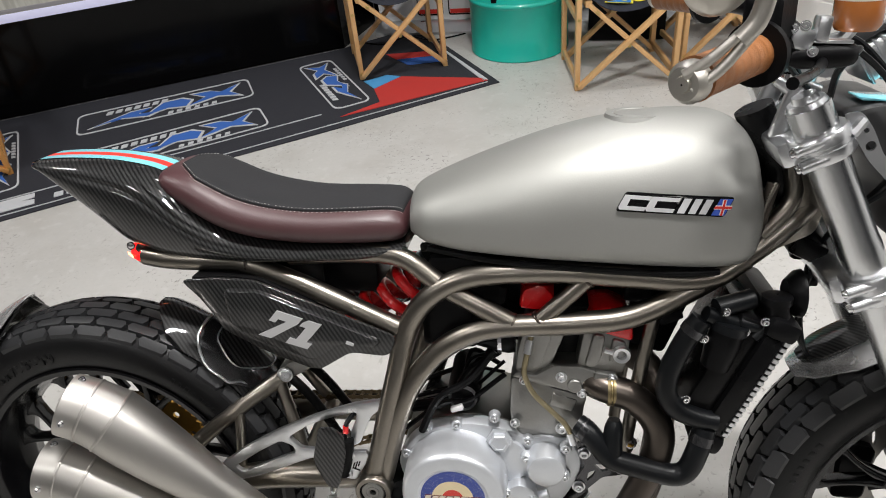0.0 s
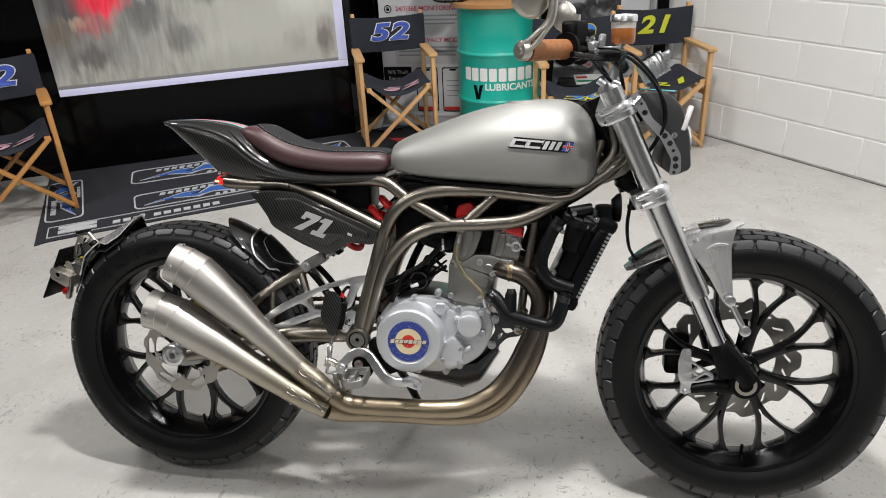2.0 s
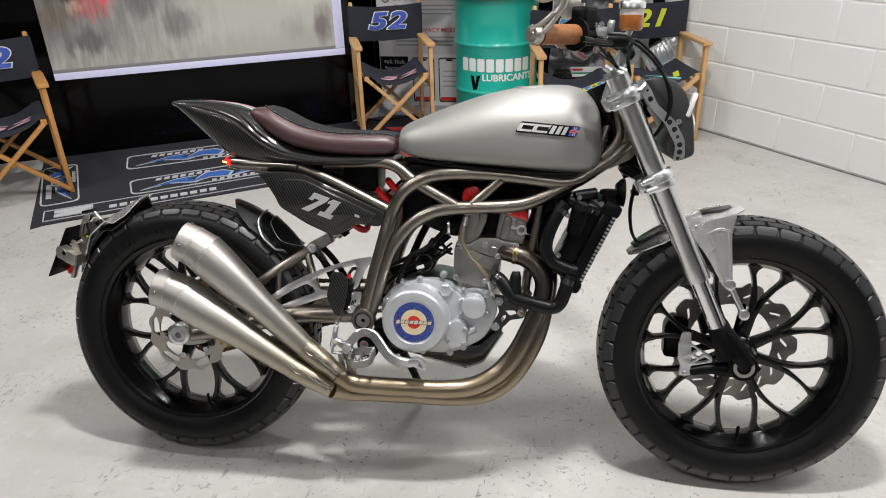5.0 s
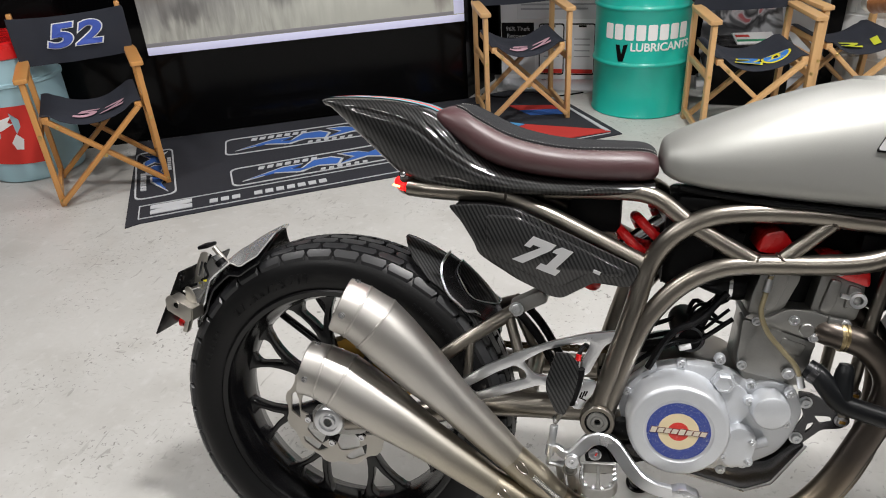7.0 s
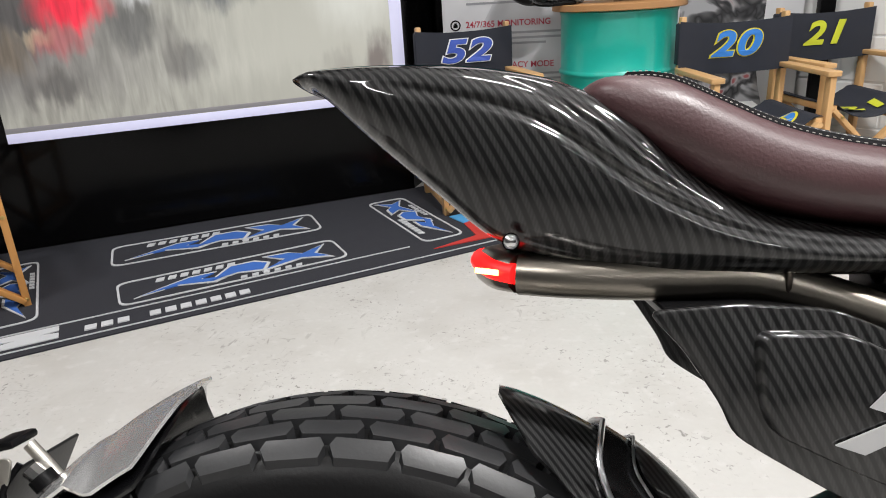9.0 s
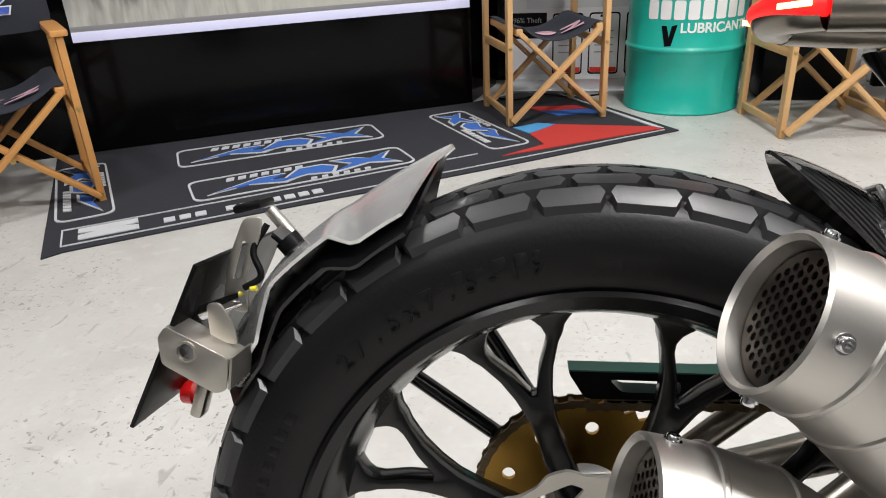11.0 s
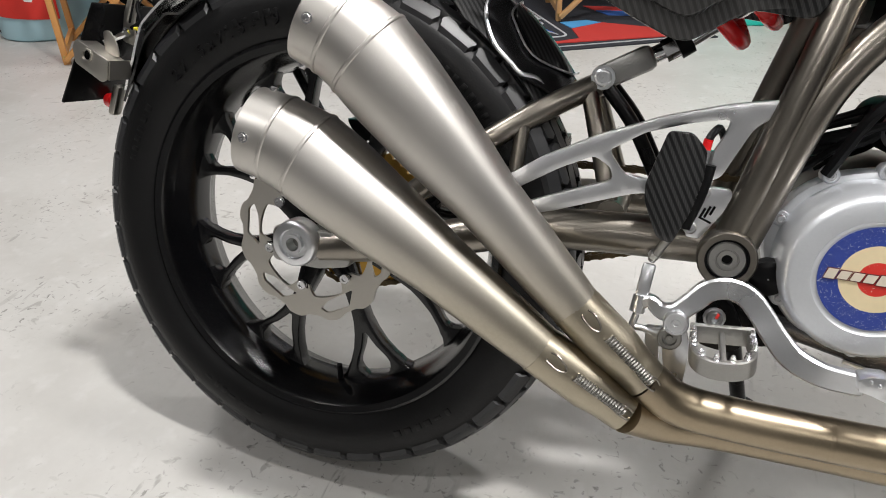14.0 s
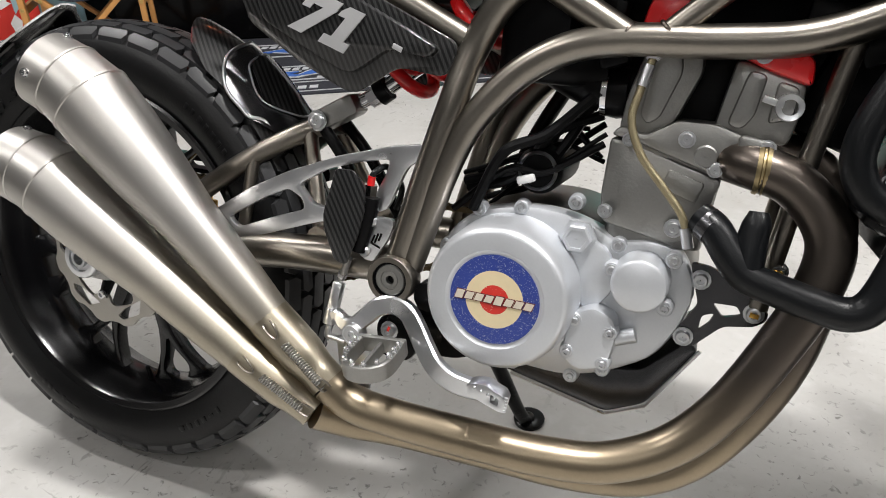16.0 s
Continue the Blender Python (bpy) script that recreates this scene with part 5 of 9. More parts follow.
# cylinder and head, leaning forward
cyl = part("cylinder", loft([rounded_box for rounded_box in [
    [(x + dx, y, z) for x, y in rounded([(-0.052, -0.068), (0.052, -0.068), (0.052, 0.068), (-0.052, 0.068)], 0.018, 3)] for dx, z in ((0.772, 0.500), (0.775, 0.530), (0.778, 0.560), (0.781, 0.590), (0.784, 0.600))]]), M_cast, engine, "cast cylinder barrel")
part("head_gasket_band", loft([[(x * 1.08 + dx, y * 1.06, z) for x, y in rounded([(-0.052, -0.068), (0.052, -0.068), (0.052, 0.068), (-0.052, 0.068)], 0.018, 3)] for dx, z in ((0.7835, 0.594), (0.784, 0.5985), (0.7845, 0.603), (0.785, 0.6075))]), M_cast, cyl)
bare("barrel_face", plate(rounded([(0.722, 0.607), (0.752, 0.600), (0.793, 0.587), (0.838, 0.574), (0.833, 0.556), (0.830, 0.520), (0.798, 0.500), (0.723, 0.515), (0.719, 0.545)], 0.007, 3), -0.0735, -0.030, bevel=0.004), M_cast, cyl)
bare("barrel_pad", plate(rounded([(0.785, 0.580), (0.822, 0.569), (0.816, 0.548), (0.780, 0.560)], 0.003, 2), -0.0752, -0.070, bevel=0.0012), M_cast, cyl)
head = bare("cylinder_head", plate(rounded([(0.722, 0.609), (0.731, 0.619), (0.757, 0.612), (0.787, 0.630), (0.823, 0.630), (0.851, 0.621), (0.846, 0.602), (0.850, 0.578), (0.838, 0.576), (0.793, 0.590), (0.752, 0.603)], 0.005, 3), -0.0775, 0.070, bevel=0.004), M_cast, engine, "cast alloy cylinder head")
bare("camshaft_tower", plate(rounded([(0.747, 0.702), (0.800, 0.706), (0.803, 0.678), (0.783, 0.626), (0.757, 0.608), (0.728, 0.614), (0.733, 0.652)], 0.007, 3), -0.070, 0.070, bevel=0.005), M_cast, head)
bare("camshaft_tower", plate(rounded([(0.832, 0.694), (0.898, 0.675), (0.896, 0.641), (0.890, 0.614), (0.850, 0.616), (0.820, 0.624)], 0.007, 3), -0.070, 0.070, bevel=0.005), M_cast, head)
bare("tower_rib", plate(rounded([(0.757, 0.700), (0.780, 0.702), (0.784, 0.676), (0.768, 0.630), (0.756, 0.622), (0.748, 0.632)], 0.006, 3), -0.0765, -0.060, bevel=0.004), M_cast, head)
bare("tower_rib", plate(rounded([(0.845, 0.684), (0.862, 0.680), (0.856, 0.640), (0.846, 0.626), (0.832, 0.630)], 0.006, 3), -0.0765, -0.060, bevel=0.004), M_cast, head)
bare("tower_rib", plate(rounded([(0.872, 0.676), (0.892, 0.670), (0.890, 0.640), (0.868, 0.634)], 0.006, 3), -0.0755, -0.060, bevel=0.004), M_cast, head)
# black block stands in for the darkness between the two towers
bare("gap_block", box((0.062, 0.09, 0.090), (0.812, 0.010, 0.665), 0.010), M_black, head, "black block filling the dark gap between the towers")
bare("exhaust_flange", plate(rounded([(0.846, 0.623), (0.880, 0.617), (0.877, 0.598), (0.862, 0.578), (0.846, 0.582)], 0.006, 3), -0.082, -0.050, bevel=0.003), M_cast, head)
for x, z, r in ((0.798, 0.612, 0.0065), (0.829, 0.585, 0.0060), (0.872, 0.611, 0.0068), (0.799, 0.520, 0.0075), (0.727, 0.528, 0.0060), (0.862, 0.586, 0.0060), (0.742, 0.606, 0.0055)):
    bare("head_bolt", bolt((x, -0.079, z), r=r, h=0.007), M_alu, head)
bare("core_plug", lathe([(0.006, 0.0115), (-0.003, 0.0115), (-0.0045, 0.010), (-0.0045, 0.001)], 22, "y", (0.818, -0.0775, 0.597)), M_cast, head)
bare("cam_cover", plate(rounded([(0.834, 0.696), (0.842, 0.711), (0.870, 0.713), (0.900, 0.698), (0.902, 0.671), (0.860, 0.684)], 0.008, 3), -0.0775, 0.074, bevel=0.006), M_red, engine, "red painted cam cover")
bare("cam_cover", plate(rounded([(0.735, 0.716), (0.742, 0.748), (0.772, 0.756), (0.790, 0.732), (0.782, 0.712)], 0.008, 3), -0.060, 0.060, bevel=0.006), M_red, engine, "red painted cam cover")
bare("cover_bolt", bolt((0.855, -0.0785, 0.698), r=0.0062), M_alu, head)
ring = lathe([(0.003, 0.0075), (-0.004, 0.0075), (-0.005, 0.0125), (0.003, 0.0135)], 24, "y", (0.885, -0.078, 0.652))
box((0.020, 0.006, 0.007), (0.870, -0.078, 0.656), 0.001, (0, 15, 0), ring)
bare("breather_ring", ring, M_alu, head)
bare("intake_flange", lathe([(-0.010, 0.020), (-0.010, 0.027), (0.004, 0.029), (0.014, 0.027), (0.014, 0.020)], 26, "x", (0.714, -0.018, 0.650)), M_blackp, head)
bare("intake_clip", lathe([(-0.003, 0.0275), (-0.003, 0.0300), (0.003, 0.0300), (0.003, 0.0275)], 26, "x", (0.704, -0.018, 0.650)), M_chrome, head)
bare("intake_boot", tube([(0.706, -0.018, 0.650), (0.670, -0.022, 0.668), (0.640, -0.022, 0.690)], [0.026, 0.030, 0.036], 20), M_blackp, head, "black rubber intake boot")
part("banjo_bolt", lathe([(0.01, 0.011), (-0.004, 0.011), (-0.004, 0.009), (-0.012, 0.009), (-0.012, 0.001)], 6, "y", (0.748, -0.080, 0.698)), M_chrome, head)
M_braid = material("braided_steel_line", (0.34, 0.29, 0.18), 0.4, 0.9, 0.25, 90, 0.6, 900)
part("braided_line", tube([(0.748, -0.088, 0.690), (0.741, -0.094, 0.657), (0.738, -0.097, 0.629), (0.752, -0.098, 0.597), (0.777, -0.098, 0.569), (0.800, -0.098, 0.543), (0.811, -0.098, 0.516)], 0.0042, 10), M_braid, engine, "braided oil line")
for p, q in (((0.746, -0.089, 0.684), (0.742, -0.093, 0.663)), ((0.806, -0.098, 0.530), (0.812, -0.098, 0.510))):
    part("line_ferrule", tube([p, q], 0.0058, 12, 1), M_alu, engine)
part("engine_plate", plate(rounded([(0.817, 0.488), (0.840, 0.486), (0.868, 0.472), (0.893, 0.500), (0.908, 0.498), (0.905, 0.478), (0.896, 0.462), (0.902, 0.440), (0.890, 0.430), (0.860, 0.424), (0.833, 0.394), (0.814, 0.398), (0.815, 0.412), (0.832, 0.443), (0.824, 0.467)], 0.006, 3), -0.066, -0.060, [rounded([(0.846, 0.448), (0.870, 0.449), (0.876, 0.440), (0.858, 0.434)], 0.003, 2), rounded([(0.838, 0.432), (0.850, 0.437), (0.846, 0.425), (0.836, 0.414)], 0.003, 2)]), M_satin, bike, "dark triangulated engine mount plate")
for x, z in ((0.830, 0.471), (0.900, 0.494), (0.887, 0.445), (0.823, 0.405)):
    part("mount_bolt", bolt((x, -0.067, z), r=0.0080, h=0.008), M_alu, bike)
for x, z in ((0.900, 0.494), (0.887, 0.445)):
    part("paint_mark", box((0.009, 0.0012, 0.005), (x, -0.0758, z), 0.0003, (0, 8, 0)), M_gold, bike, "yellow paint mark")
# sump guard
part("lower_mount", plate(rounded([(0.500, 0.372), (0.545, 0.362), (0.600, 0.352), (0.640, 0.346), (0.600, 0.322), (0.560, 0.306), (0.530, 0.304), (0.508, 0.330)], 0.010, 3), -0.052, 0.052, bevel=0.004), M_black, bike, "black lower engine mount")
part("sump_guard", plate(rounded([(0.545, 0.352), (0.560, 0.330), (0.637, 0.314), (0.753, 0.291), (0.795, 0.312), (0.842, 0.390), (0.830, 0.398), (0.785, 0.352), (0.740, 0.345), (0.60, 0.352)], 0.008, 3), -0.062, 0.062, bevel=0.003), M_satin, bike, "dark grey alloy sump guard with a bright edge")
part("guard_edge", tube([(0.637, -0.063, 0.313), (0.753, -0.063, 0.290), (0.796, -0.063, 0.311), (0.843, -0.063, 0.390)], 0.0022, 6, 1), M_alu, bike)
# dark clutter behind the engine: air box, throttle body, starter, looms
part("air_box", loft([[(x, y * k, z) for y, z in rounded([(-0.075, 0.655), (0.075, 0.655), (0.075, 0.785), (-0.075, 0.785)], 0.02, 3)] for x, k in ((0.585, 0.85), (0.60, 1.0), (0.66, 1.0), (0.68, 0.7), (0.70, 0.6))]), M_blackp, bike, "black air box")
part("throttle_body", tube([(0.665, 0, 0.690), (0.705, 0, 0.672), (0.735, 0, 0.662)], [0.032, 0.028, 0.026], 20, 4), M_blackp, bike)
part("throttle_clamp", lathe([(-0.006, 0.0285), (-0.006, 0.031), (0.006, 0.031), (0.006, 0.0285)], 24, "x", (0.705, 0, 0.672)), M_chrome, bike)
part("starter_motor", lathe([(-0.060, 0.001), (-0.060, 0.022), (-0.050, 0.027), (0.05, 0.027)], 24, "y", (0.640, 0.0, 0.560)), M_blackp, bike)
part("starter_ring", lathe([(-0.058, 0.018), (-0.064, 0.0205), (-0.058, 0.023)], 24, "y", (0.640, 0.0, 0.560)), M_alu, bike)
random.seed(5)
for i in range(9):
    y = random.uniform(-0.08, 0.02)
    p = [(0.56 + random.uniform(-0.02, 0.02), y, 0.50 + random.uniform(0, 0.05)), (0.60 + random.uniform(0, 0.03), y - 0.01, 0.53 + random.uniform(0, 0.05)), (0.65, y, 0.56 + random.uniform(0, 0.05)), (0.70 + random.uniform(-0.02, 0.02), y + 0.02, 0.60 + random.uniform(-0.03, 0.05))]
    part("wiring_loom", tube(p, random.choice((0.003, 0.0042, 0.006)), 8), M_blackp, bike)
part("connector", box((0.020, 0.009, 0.009), (0.632, -0.075, 0.552), 0.002, (0, -18, 0)), M_white, bike, "white wiring connector")
# added block keeps the space under the tank dark and hides the floor
part("under_tank_filler", plate(rounded([(0.600, 0.806), (0.600, 0.785), (0.72, 0.770), (0.90, 0.764), (1.000, 0.775), (1.010, 0.800)], 0.008, 2), -0.072, 0.072, bevel=0.004), M_blackp, bike, "black filler block under the tank")
part("battery_box", box((0.09, 0.11, 0.08), (0.47, 0.02, 0.770), 0.01), M_blackp, bike)
# added panel supplies the dark background behind the frame tubes
part("far_side_filler", plate(rounded([(0.665, 0.790), (0.950, 0.785), (0.960, 0.690), (0.905, 0.640), (0.900, 0.700), (0.790, 0.712), (0.730, 0.660), (0.675, 0.660)], 0.012, 3), 0.020, 0.072, bevel=0.005), M_blackp, bike, "black filler panel on the far side under the tank")
part("tank_bracket", plate(rounded([(0.585, 0.822), (0.590, 0.800), (0.612, 0.776), (0.640, 0.782), (0.668, 0.806), (0.668, 0.820)], 0.008, 3), -0.058, -0.050, [round_hole(0.606, 0.800, 0.005)], bevel=0.002), M_black, bike, "black steel tank bracket")
part("bracket_bolt", bolt((0.625, -0.059, 0.790), r=0.009, h=0.008), M_cast, bike)
for bx, bz, by, sx, sz, ang in ((0.690, 0.735, -0.030, 0.040, 0.030, 12), (0.705, 0.690, -0.045, 0.030, 0.022, -20), (0.905, 0.742, -0.040, 0.050, 0.026, 5), (0.945, 0.715, -0.050, 0.034, 0.028, -25)):
    part("relay", box((sx, 0.030, sz), (bx, by, bz), 0.004, (0, ang, 0)), M_blackp, bike, "small black relay")
part("inner_brace", tube([(0.56, 0.07, 0.47), (0.60, 0.075, 0.58), (0.64, 0.08, 0.66)], 0.010, 14), M_black, bike)

# ---- shock absorber ----
S0, S1 = Vector((0.415, -0.010, 0.622)), Vector((0.640, -0.010, 0.795))
ax = (S1 - S0).normalized()
n1 = Vector((0, 1, 0))
n2 = ax.cross(n1)
shock = part("shock_absorber", tube([S0 - ax * 0.01, S0 + ax * 0.12, S1], [0.011, 0.012, 0.020], 18, 1), M_chrome, bike, "rear shock absorber with a red coil spring")
turns = 5.2
coil = [S0 + ax * (0.030 + 0.185 * i / 150) + 0.033 * (math.cos(2 * math.pi * turns * i / 150) * n1 + math.sin(2 * math.pi * turns * i / 150) * n2) for i in range(151)]
part("spring", tube(coil, 0.0086, 10, 1), M_red, shock, "red coil spring")
pre = lathe([(0, 0.020), (0, 0.036), (0.010, 0.036), (0.011, 0.034), (0.016, 0.034), (0.017, 0.036), (0.026, 0.036), (0.026, 0.020)], 30, "z")
pre.transform(Matrix.Translation(S0 + ax * 0.218) @ Vector((0, 0, 1)).rotation_difference(ax).to_matrix().to_4x4())
part("preload_ring", pre, M_alu, shock, "notched alloy preload ring")
clev = box((0.066, 0.036, 0.028), (0.364, -0.019, 0.594), 0.007, (0, -29, 0))
part("shock_rod", tube([(0.386, -0.015, 0.606), (0.420, -0.011, 0.626)], 0.0095, 16, 1), M_chrome, shock)
part("shock_buffer", tube([(0.414, -0.011, 0.622), (0.426, -0.010, 0.631)], 0.0165, 20, 1), M_blackp, shock, "black rubber buffer")
part("shock_clevis", clev, M_cast, shock, "alloy shock clevis")
part("clevis_bolt", bolt((0.343, -0.040, 0.582), r=0.010, h=0.006), M_alu, shock)
part("clevis_nut", tube([(0.402, -0.012, 0.614), (0.420, -0.010, 0.626)], 0.0125, 6, 1), M_chrome, shock)

# ---- swingarm ----
swing = part("swingarm", tube([(0.495, -0.086, 0.428), (0.30, -0.088, 0.414), (0.15, -0.090, 0.372), (0.03, -0.090, 0.347)], [0.023, 0.023, 0.0215, 0.019], 22), M_tube, bike, "brushed tubular steel swingarm")
part("arm_tube", tube([(0.495, 0.094, 0.428), (0.30, 0.110, 0.414), (0.15, 0.112, 0.372), (0.03, 0.108, 0.347)], [0.023, 0.023, 0.0215, 0.019], 22), M_tube, swing)
for sgn, y in ((-1, -0.088), (1, 0.108)):
    part("arm_tube", tube([(0.095, y, 0.385), (0.160, y * 0.96, 0.445), (0.212, y * 0.86, 0.490), (0.265, y * 0.70, 0.530), (0.308, y * 0.50, 0.557), (0.340, y * 0.28, 0.575)], 0.0135, 16), M_tube, swing)
    part("arm_tube", tube([(0.265, y * 0.75, 0.525), (0.262, y * 0.95, 0.430)], 0.0085, 12, 1), M_tube, swing)
    part("arm_tube", tube([(0.330, y * 0.4, 0.565), (0.375, y * 0.85, 0.440)], 0.010, 12, 1), M_tube, swing)
    lug = plate(rounded([(-0.035, 0.322), (-0.035, 0.368), (0.03, 0.372), (0.075, 0.366), (0.075, 0.330), (0.03, 0.320)], 0.010, 3), y - 0.014, y + 0.014, bevel=0.004)
    part("axle_lug", lug, M_cast, swing)
part("axle_nut", lathe([(0.012, 0.030), (-0.004, 0.030), (-0.010, 0.0285), (-0.012, 0.026), (-0.012, 0.019), (-0.008, 0.018), (-0.008, 0.013), (-0.013, 0.0125), (-0.013, 0.0085), (0.01, 0.008)], 40, "y", (0.004, -0.106, 0.353)), M_alu, swing, "large machined axle nut")
part("cross_tube", tube([(0.375, -0.085, 0.440), (0.375, 0.10, 0.440)], 0.016, 14, 1), M_tube, swing)
both("torque_link", [(0.345, -0.030, 0.575), (0.385, -0.034, 0.53), (0.430, -0.040, 0.455)], 0.008, M_black)
# pierced alloy brace beside the swingarm
brace_bm = plate(rounded([(0.250, 0.466), (0.300, 0.501), (0.353, 0.529), (0.415, 0.554), (0.478, 0.572), (0.522, 0.580), (0.520, 0.566), (0.500, 0.550), (0.487, 0.520), (0.478, 0.498), (0.455, 0.488), (0.440, 0.478), (0.396, 0.472), (0.318, 0.444), (0.262, 0.430), (0.240, 0.440)], 0.007, 3), -0.103, -0.094, [rounded([(0.272, 0.461), (0.320, 0.491), (0.352, 0.507), (0.370, 0.497), (0.374, 0.484), (0.328, 0.467), (0.285, 0.449)], 0.006, 3), rounded([(0.366, 0.514), (0.400, 0.536), (0.440, 0.549), (0.478, 0.557), (0.474, 0.540), (0.460, 0.510), (0.440, 0.492), (0.412, 0.488), (0.384, 0.492)], 0.006, 3)], bevel=0.0015)
for v in brace_bm.verts:
    v.co.y -= 0.12 * max(0.0, 0.47 - v.co.x)
part("brace_plate", brace_bm, M_alu, bike, "pierced machined alloy brace plate")
# hugger mudguard ahead of the tyre
def fender_shell(centre, a0, a1, profile, n=26, t=0.003, power=2.2):
    """A shell swept round a wheel: profile gives half width and radius at parts of the arc."""
    b = bmesh.new()
    rows = []
    for i in range(n + 1):
        f = i / n
        a = radians(a0 + (a1 - a0) * f)
        w, r, drop = (float(np.interp(f, [p[0] for p in profile], [p[j] for p in profile])) for j in (1, 2, 3))
        row = []
        for k in range(11):
            s = k / 5 - 1
            rr = r - drop * abs(s) ** power
            row.append((centre[0] + rr * math.cos(a), centre[1] + w * s, centre[2] + rr * math.sin(a)))
        rows.append(row)
    loft(rows, b, closed=False)
    bmesh.ops.recalc_face_normals(b, faces=b.faces)
    bmesh.ops.solidify(b, geom=b.faces[:], thickness=t)
    return b


hug = bare("hugger", fender_shell(RW, 70, 35, [(0, 0.010, 0.376, 0.001), (0.05, 0.030, 0.378, 0.009), (0.16, 0.052, 0.379, 0.024), (0.36, 0.063, 0.380, 0.038), (1, 0.062, 0.379, 0.038)], 30, 0.003, 1.6), M_carbon, bike, "carbon fibre hugger mudguard over the rear tyre")
bare("hugger_frame", fender_shell(RW, 57, 34, [(0, 0.040, 0.3850, 0.018), (0.05, 0.048, 0.3855, 0.024), (0.34, 0.0665, 0.3860, 0.0440), (0.60, 0.0660, 0.3850, 0.0440), (0.78, 0.0600, 0.3840, 0.030), (1, 0.048, 0.3830, 0.018)], 36, 0.004, 1.5), M_satin, hug, "dark satin angular hugger frame")
bare("hugger_inset", fender_shell(RW, 53, 37.5, [(0, 0.012, 0.3885, 0.001), (0.12, 0.034, 0.3885, 0.010), (0.62, 0.047, 0.3875, 0.021), (1, 0.018, 0.3860, 0.003)], 20, 0.002, 1.5), M_carbon, hug, "carbon inset panel")


def on_hugger(deg, s, lift=0.387):
    r = lift - 0.043 * abs(s) ** 1.5
    return (RW.x + r * math.cos(radians(deg)), 0.066 * s, RW.z + r * math.sin(radians(deg)))


for sgn in (-1, 1):
    bare("hugger_rail", tube([on_hugger(a, sgn * q) for a, q in ((57, 0.0), (57, 0.35), (56.3, 0.62), (53.5, 0.86), (49.6, 1.0), (45, 1.0), (42.5, 0.98), (40.5, 0.84), (38.5, 0.80))], 0.0026, 8, 4), M_alu, hug, "polished alloy hugger rail")
    bare("inset_rim", tube([on_hugger(a, sgn * q, 0.390) for a, q in ((53, 0.0), (52.5, 0.40), (50.5, 0.56), (44, 0.70), (38, 0.30), (37.4, 0.0))], 0.0013, 6, 4), M_alu, hug, "fine bright edge of the inset")
# struts on the far side that carry the rear mudguard
for p, q in (((-0.030, 0.100, 0.372), (-0.262, 0.098, 0.535)), ((-0.052, 0.104, 0.452), (-0.135, 0.098, 0.585))):
    bare("guard_strut", tube([p, q], 0.0085, 14, 1), M_wheel, bike, "gloss black mudguard strut")

# ---- rear mudguard, plate and its hardware ----
rear_guard = bare("rear_mudguard", fender_shell(RW, 108.5, 151, [(0, 0.014, 0.381, 0.002), (0.05, 0.026, 0.380, 0.006), (0.17, 0.068, 0.377, 0.029), (0.34, 0.070, 0.374, 0.028), (0.40, 0.064, 0.376, 0.013), (0.64, 0.060, 0.378, 0.013), (0.80, 0.066, 0.376, 0.032), (1, 0.052, 0.374, 0.031)], 40, 0.003, 1.25), M_guard, bike, "brushed alloy rear mudguard, angular")
bare("guard_lining", fender_shell(RW, 110, 153, [(0, 0.012, 0.376, 0.002), (0.14, 0.074, 0.370, 0.036), (0.34, 0.075, 0.368, 0.037), (0.42, 0.070, 0.369, 0.024), (0.62, 0.068, 0.370, 0.025), (0.80, 0.070, 0.368, 0.038), (1, 0.058, 0.368, 0.034)], 40, 0.003, 1.25), M_wheel, rear_guard, "gloss black mudguard lining")
plate_m = Matrix.Translation((-0.331, 0.0, 0.553)) @ pose(0, 0, 0, 0, math.degrees(math.atan2(0.062, 0.130)), 0)
pb = box((0.004, 0.190, 0.146), (0, 0, 0), 0.0015)
pb.transform(plate_m)
number_plate = part("number_plate", pb, M_black, rear_guard, "dark rear number plate, blank")
lug = plate(rounded([(-0.331, 0.564), (-0.324, 0.573), (-0.276, 0.549), (-0.279, 0.524), (-0.288, 0.521), (-0.329, 0.543)], 0.003, 2), -0.1010, -0.0985, [round_hole(-0.3085, 0.5535, 0.0062)], bevel=0.0006)
lug = plate([(-0.324, 0.5725), (-0.276, 0.5485), (-0.277, 0.5465), (-0.325, 0.5705)], -0.0990, -0.070, bm=lug)
lug = plate([(-0.2785, 0.5240), (-0.2755, 0.5490), (-0.2735, 0.5490), (-0.2765, 0.5240)], -0.0990, -0.060, bm=lug)
part("plate_bracket", lug, M_titan, rear_guard, "bent alloy bracket with a drilled hole")
part("hole_rim", lathe([(-0.0005, 0.0064), (-0.0022, 0.0068), (-0.0022, 0.0084), (-0.0003, 0.0086)], 24, "y", (-0.3085, -0.1006, 0.5535)), M_titan, rear_guard)
part("bracket_arm", plate(rounded([(-0.306, 0.572), (-0.300, 0.610), (-0.284, 0.647), (-0.268, 0.648), (-0.272, 0.628), (-0.284, 0.600), (-0.284, 0.566)], 0.006, 3), -0.040, -0.037, [rounded([(-0.296, 0.596), (-0.286, 0.628), (-0.281, 0.626), (-0.290, 0.596)], 0.002, 2)], bevel=0.0008), M_titan, rear_guard, "slotted alloy plate arm")
part("bracket_ear", plate(rounded([(-0.302, 0.585), (-0.291, 0.586), (-0.281, 0.570), (-0.277, 0.552), (-0.300, 0.556)], 0.006, 3), -0.078, -0.0755, bevel=0.0006), M_titan, rear_guard)
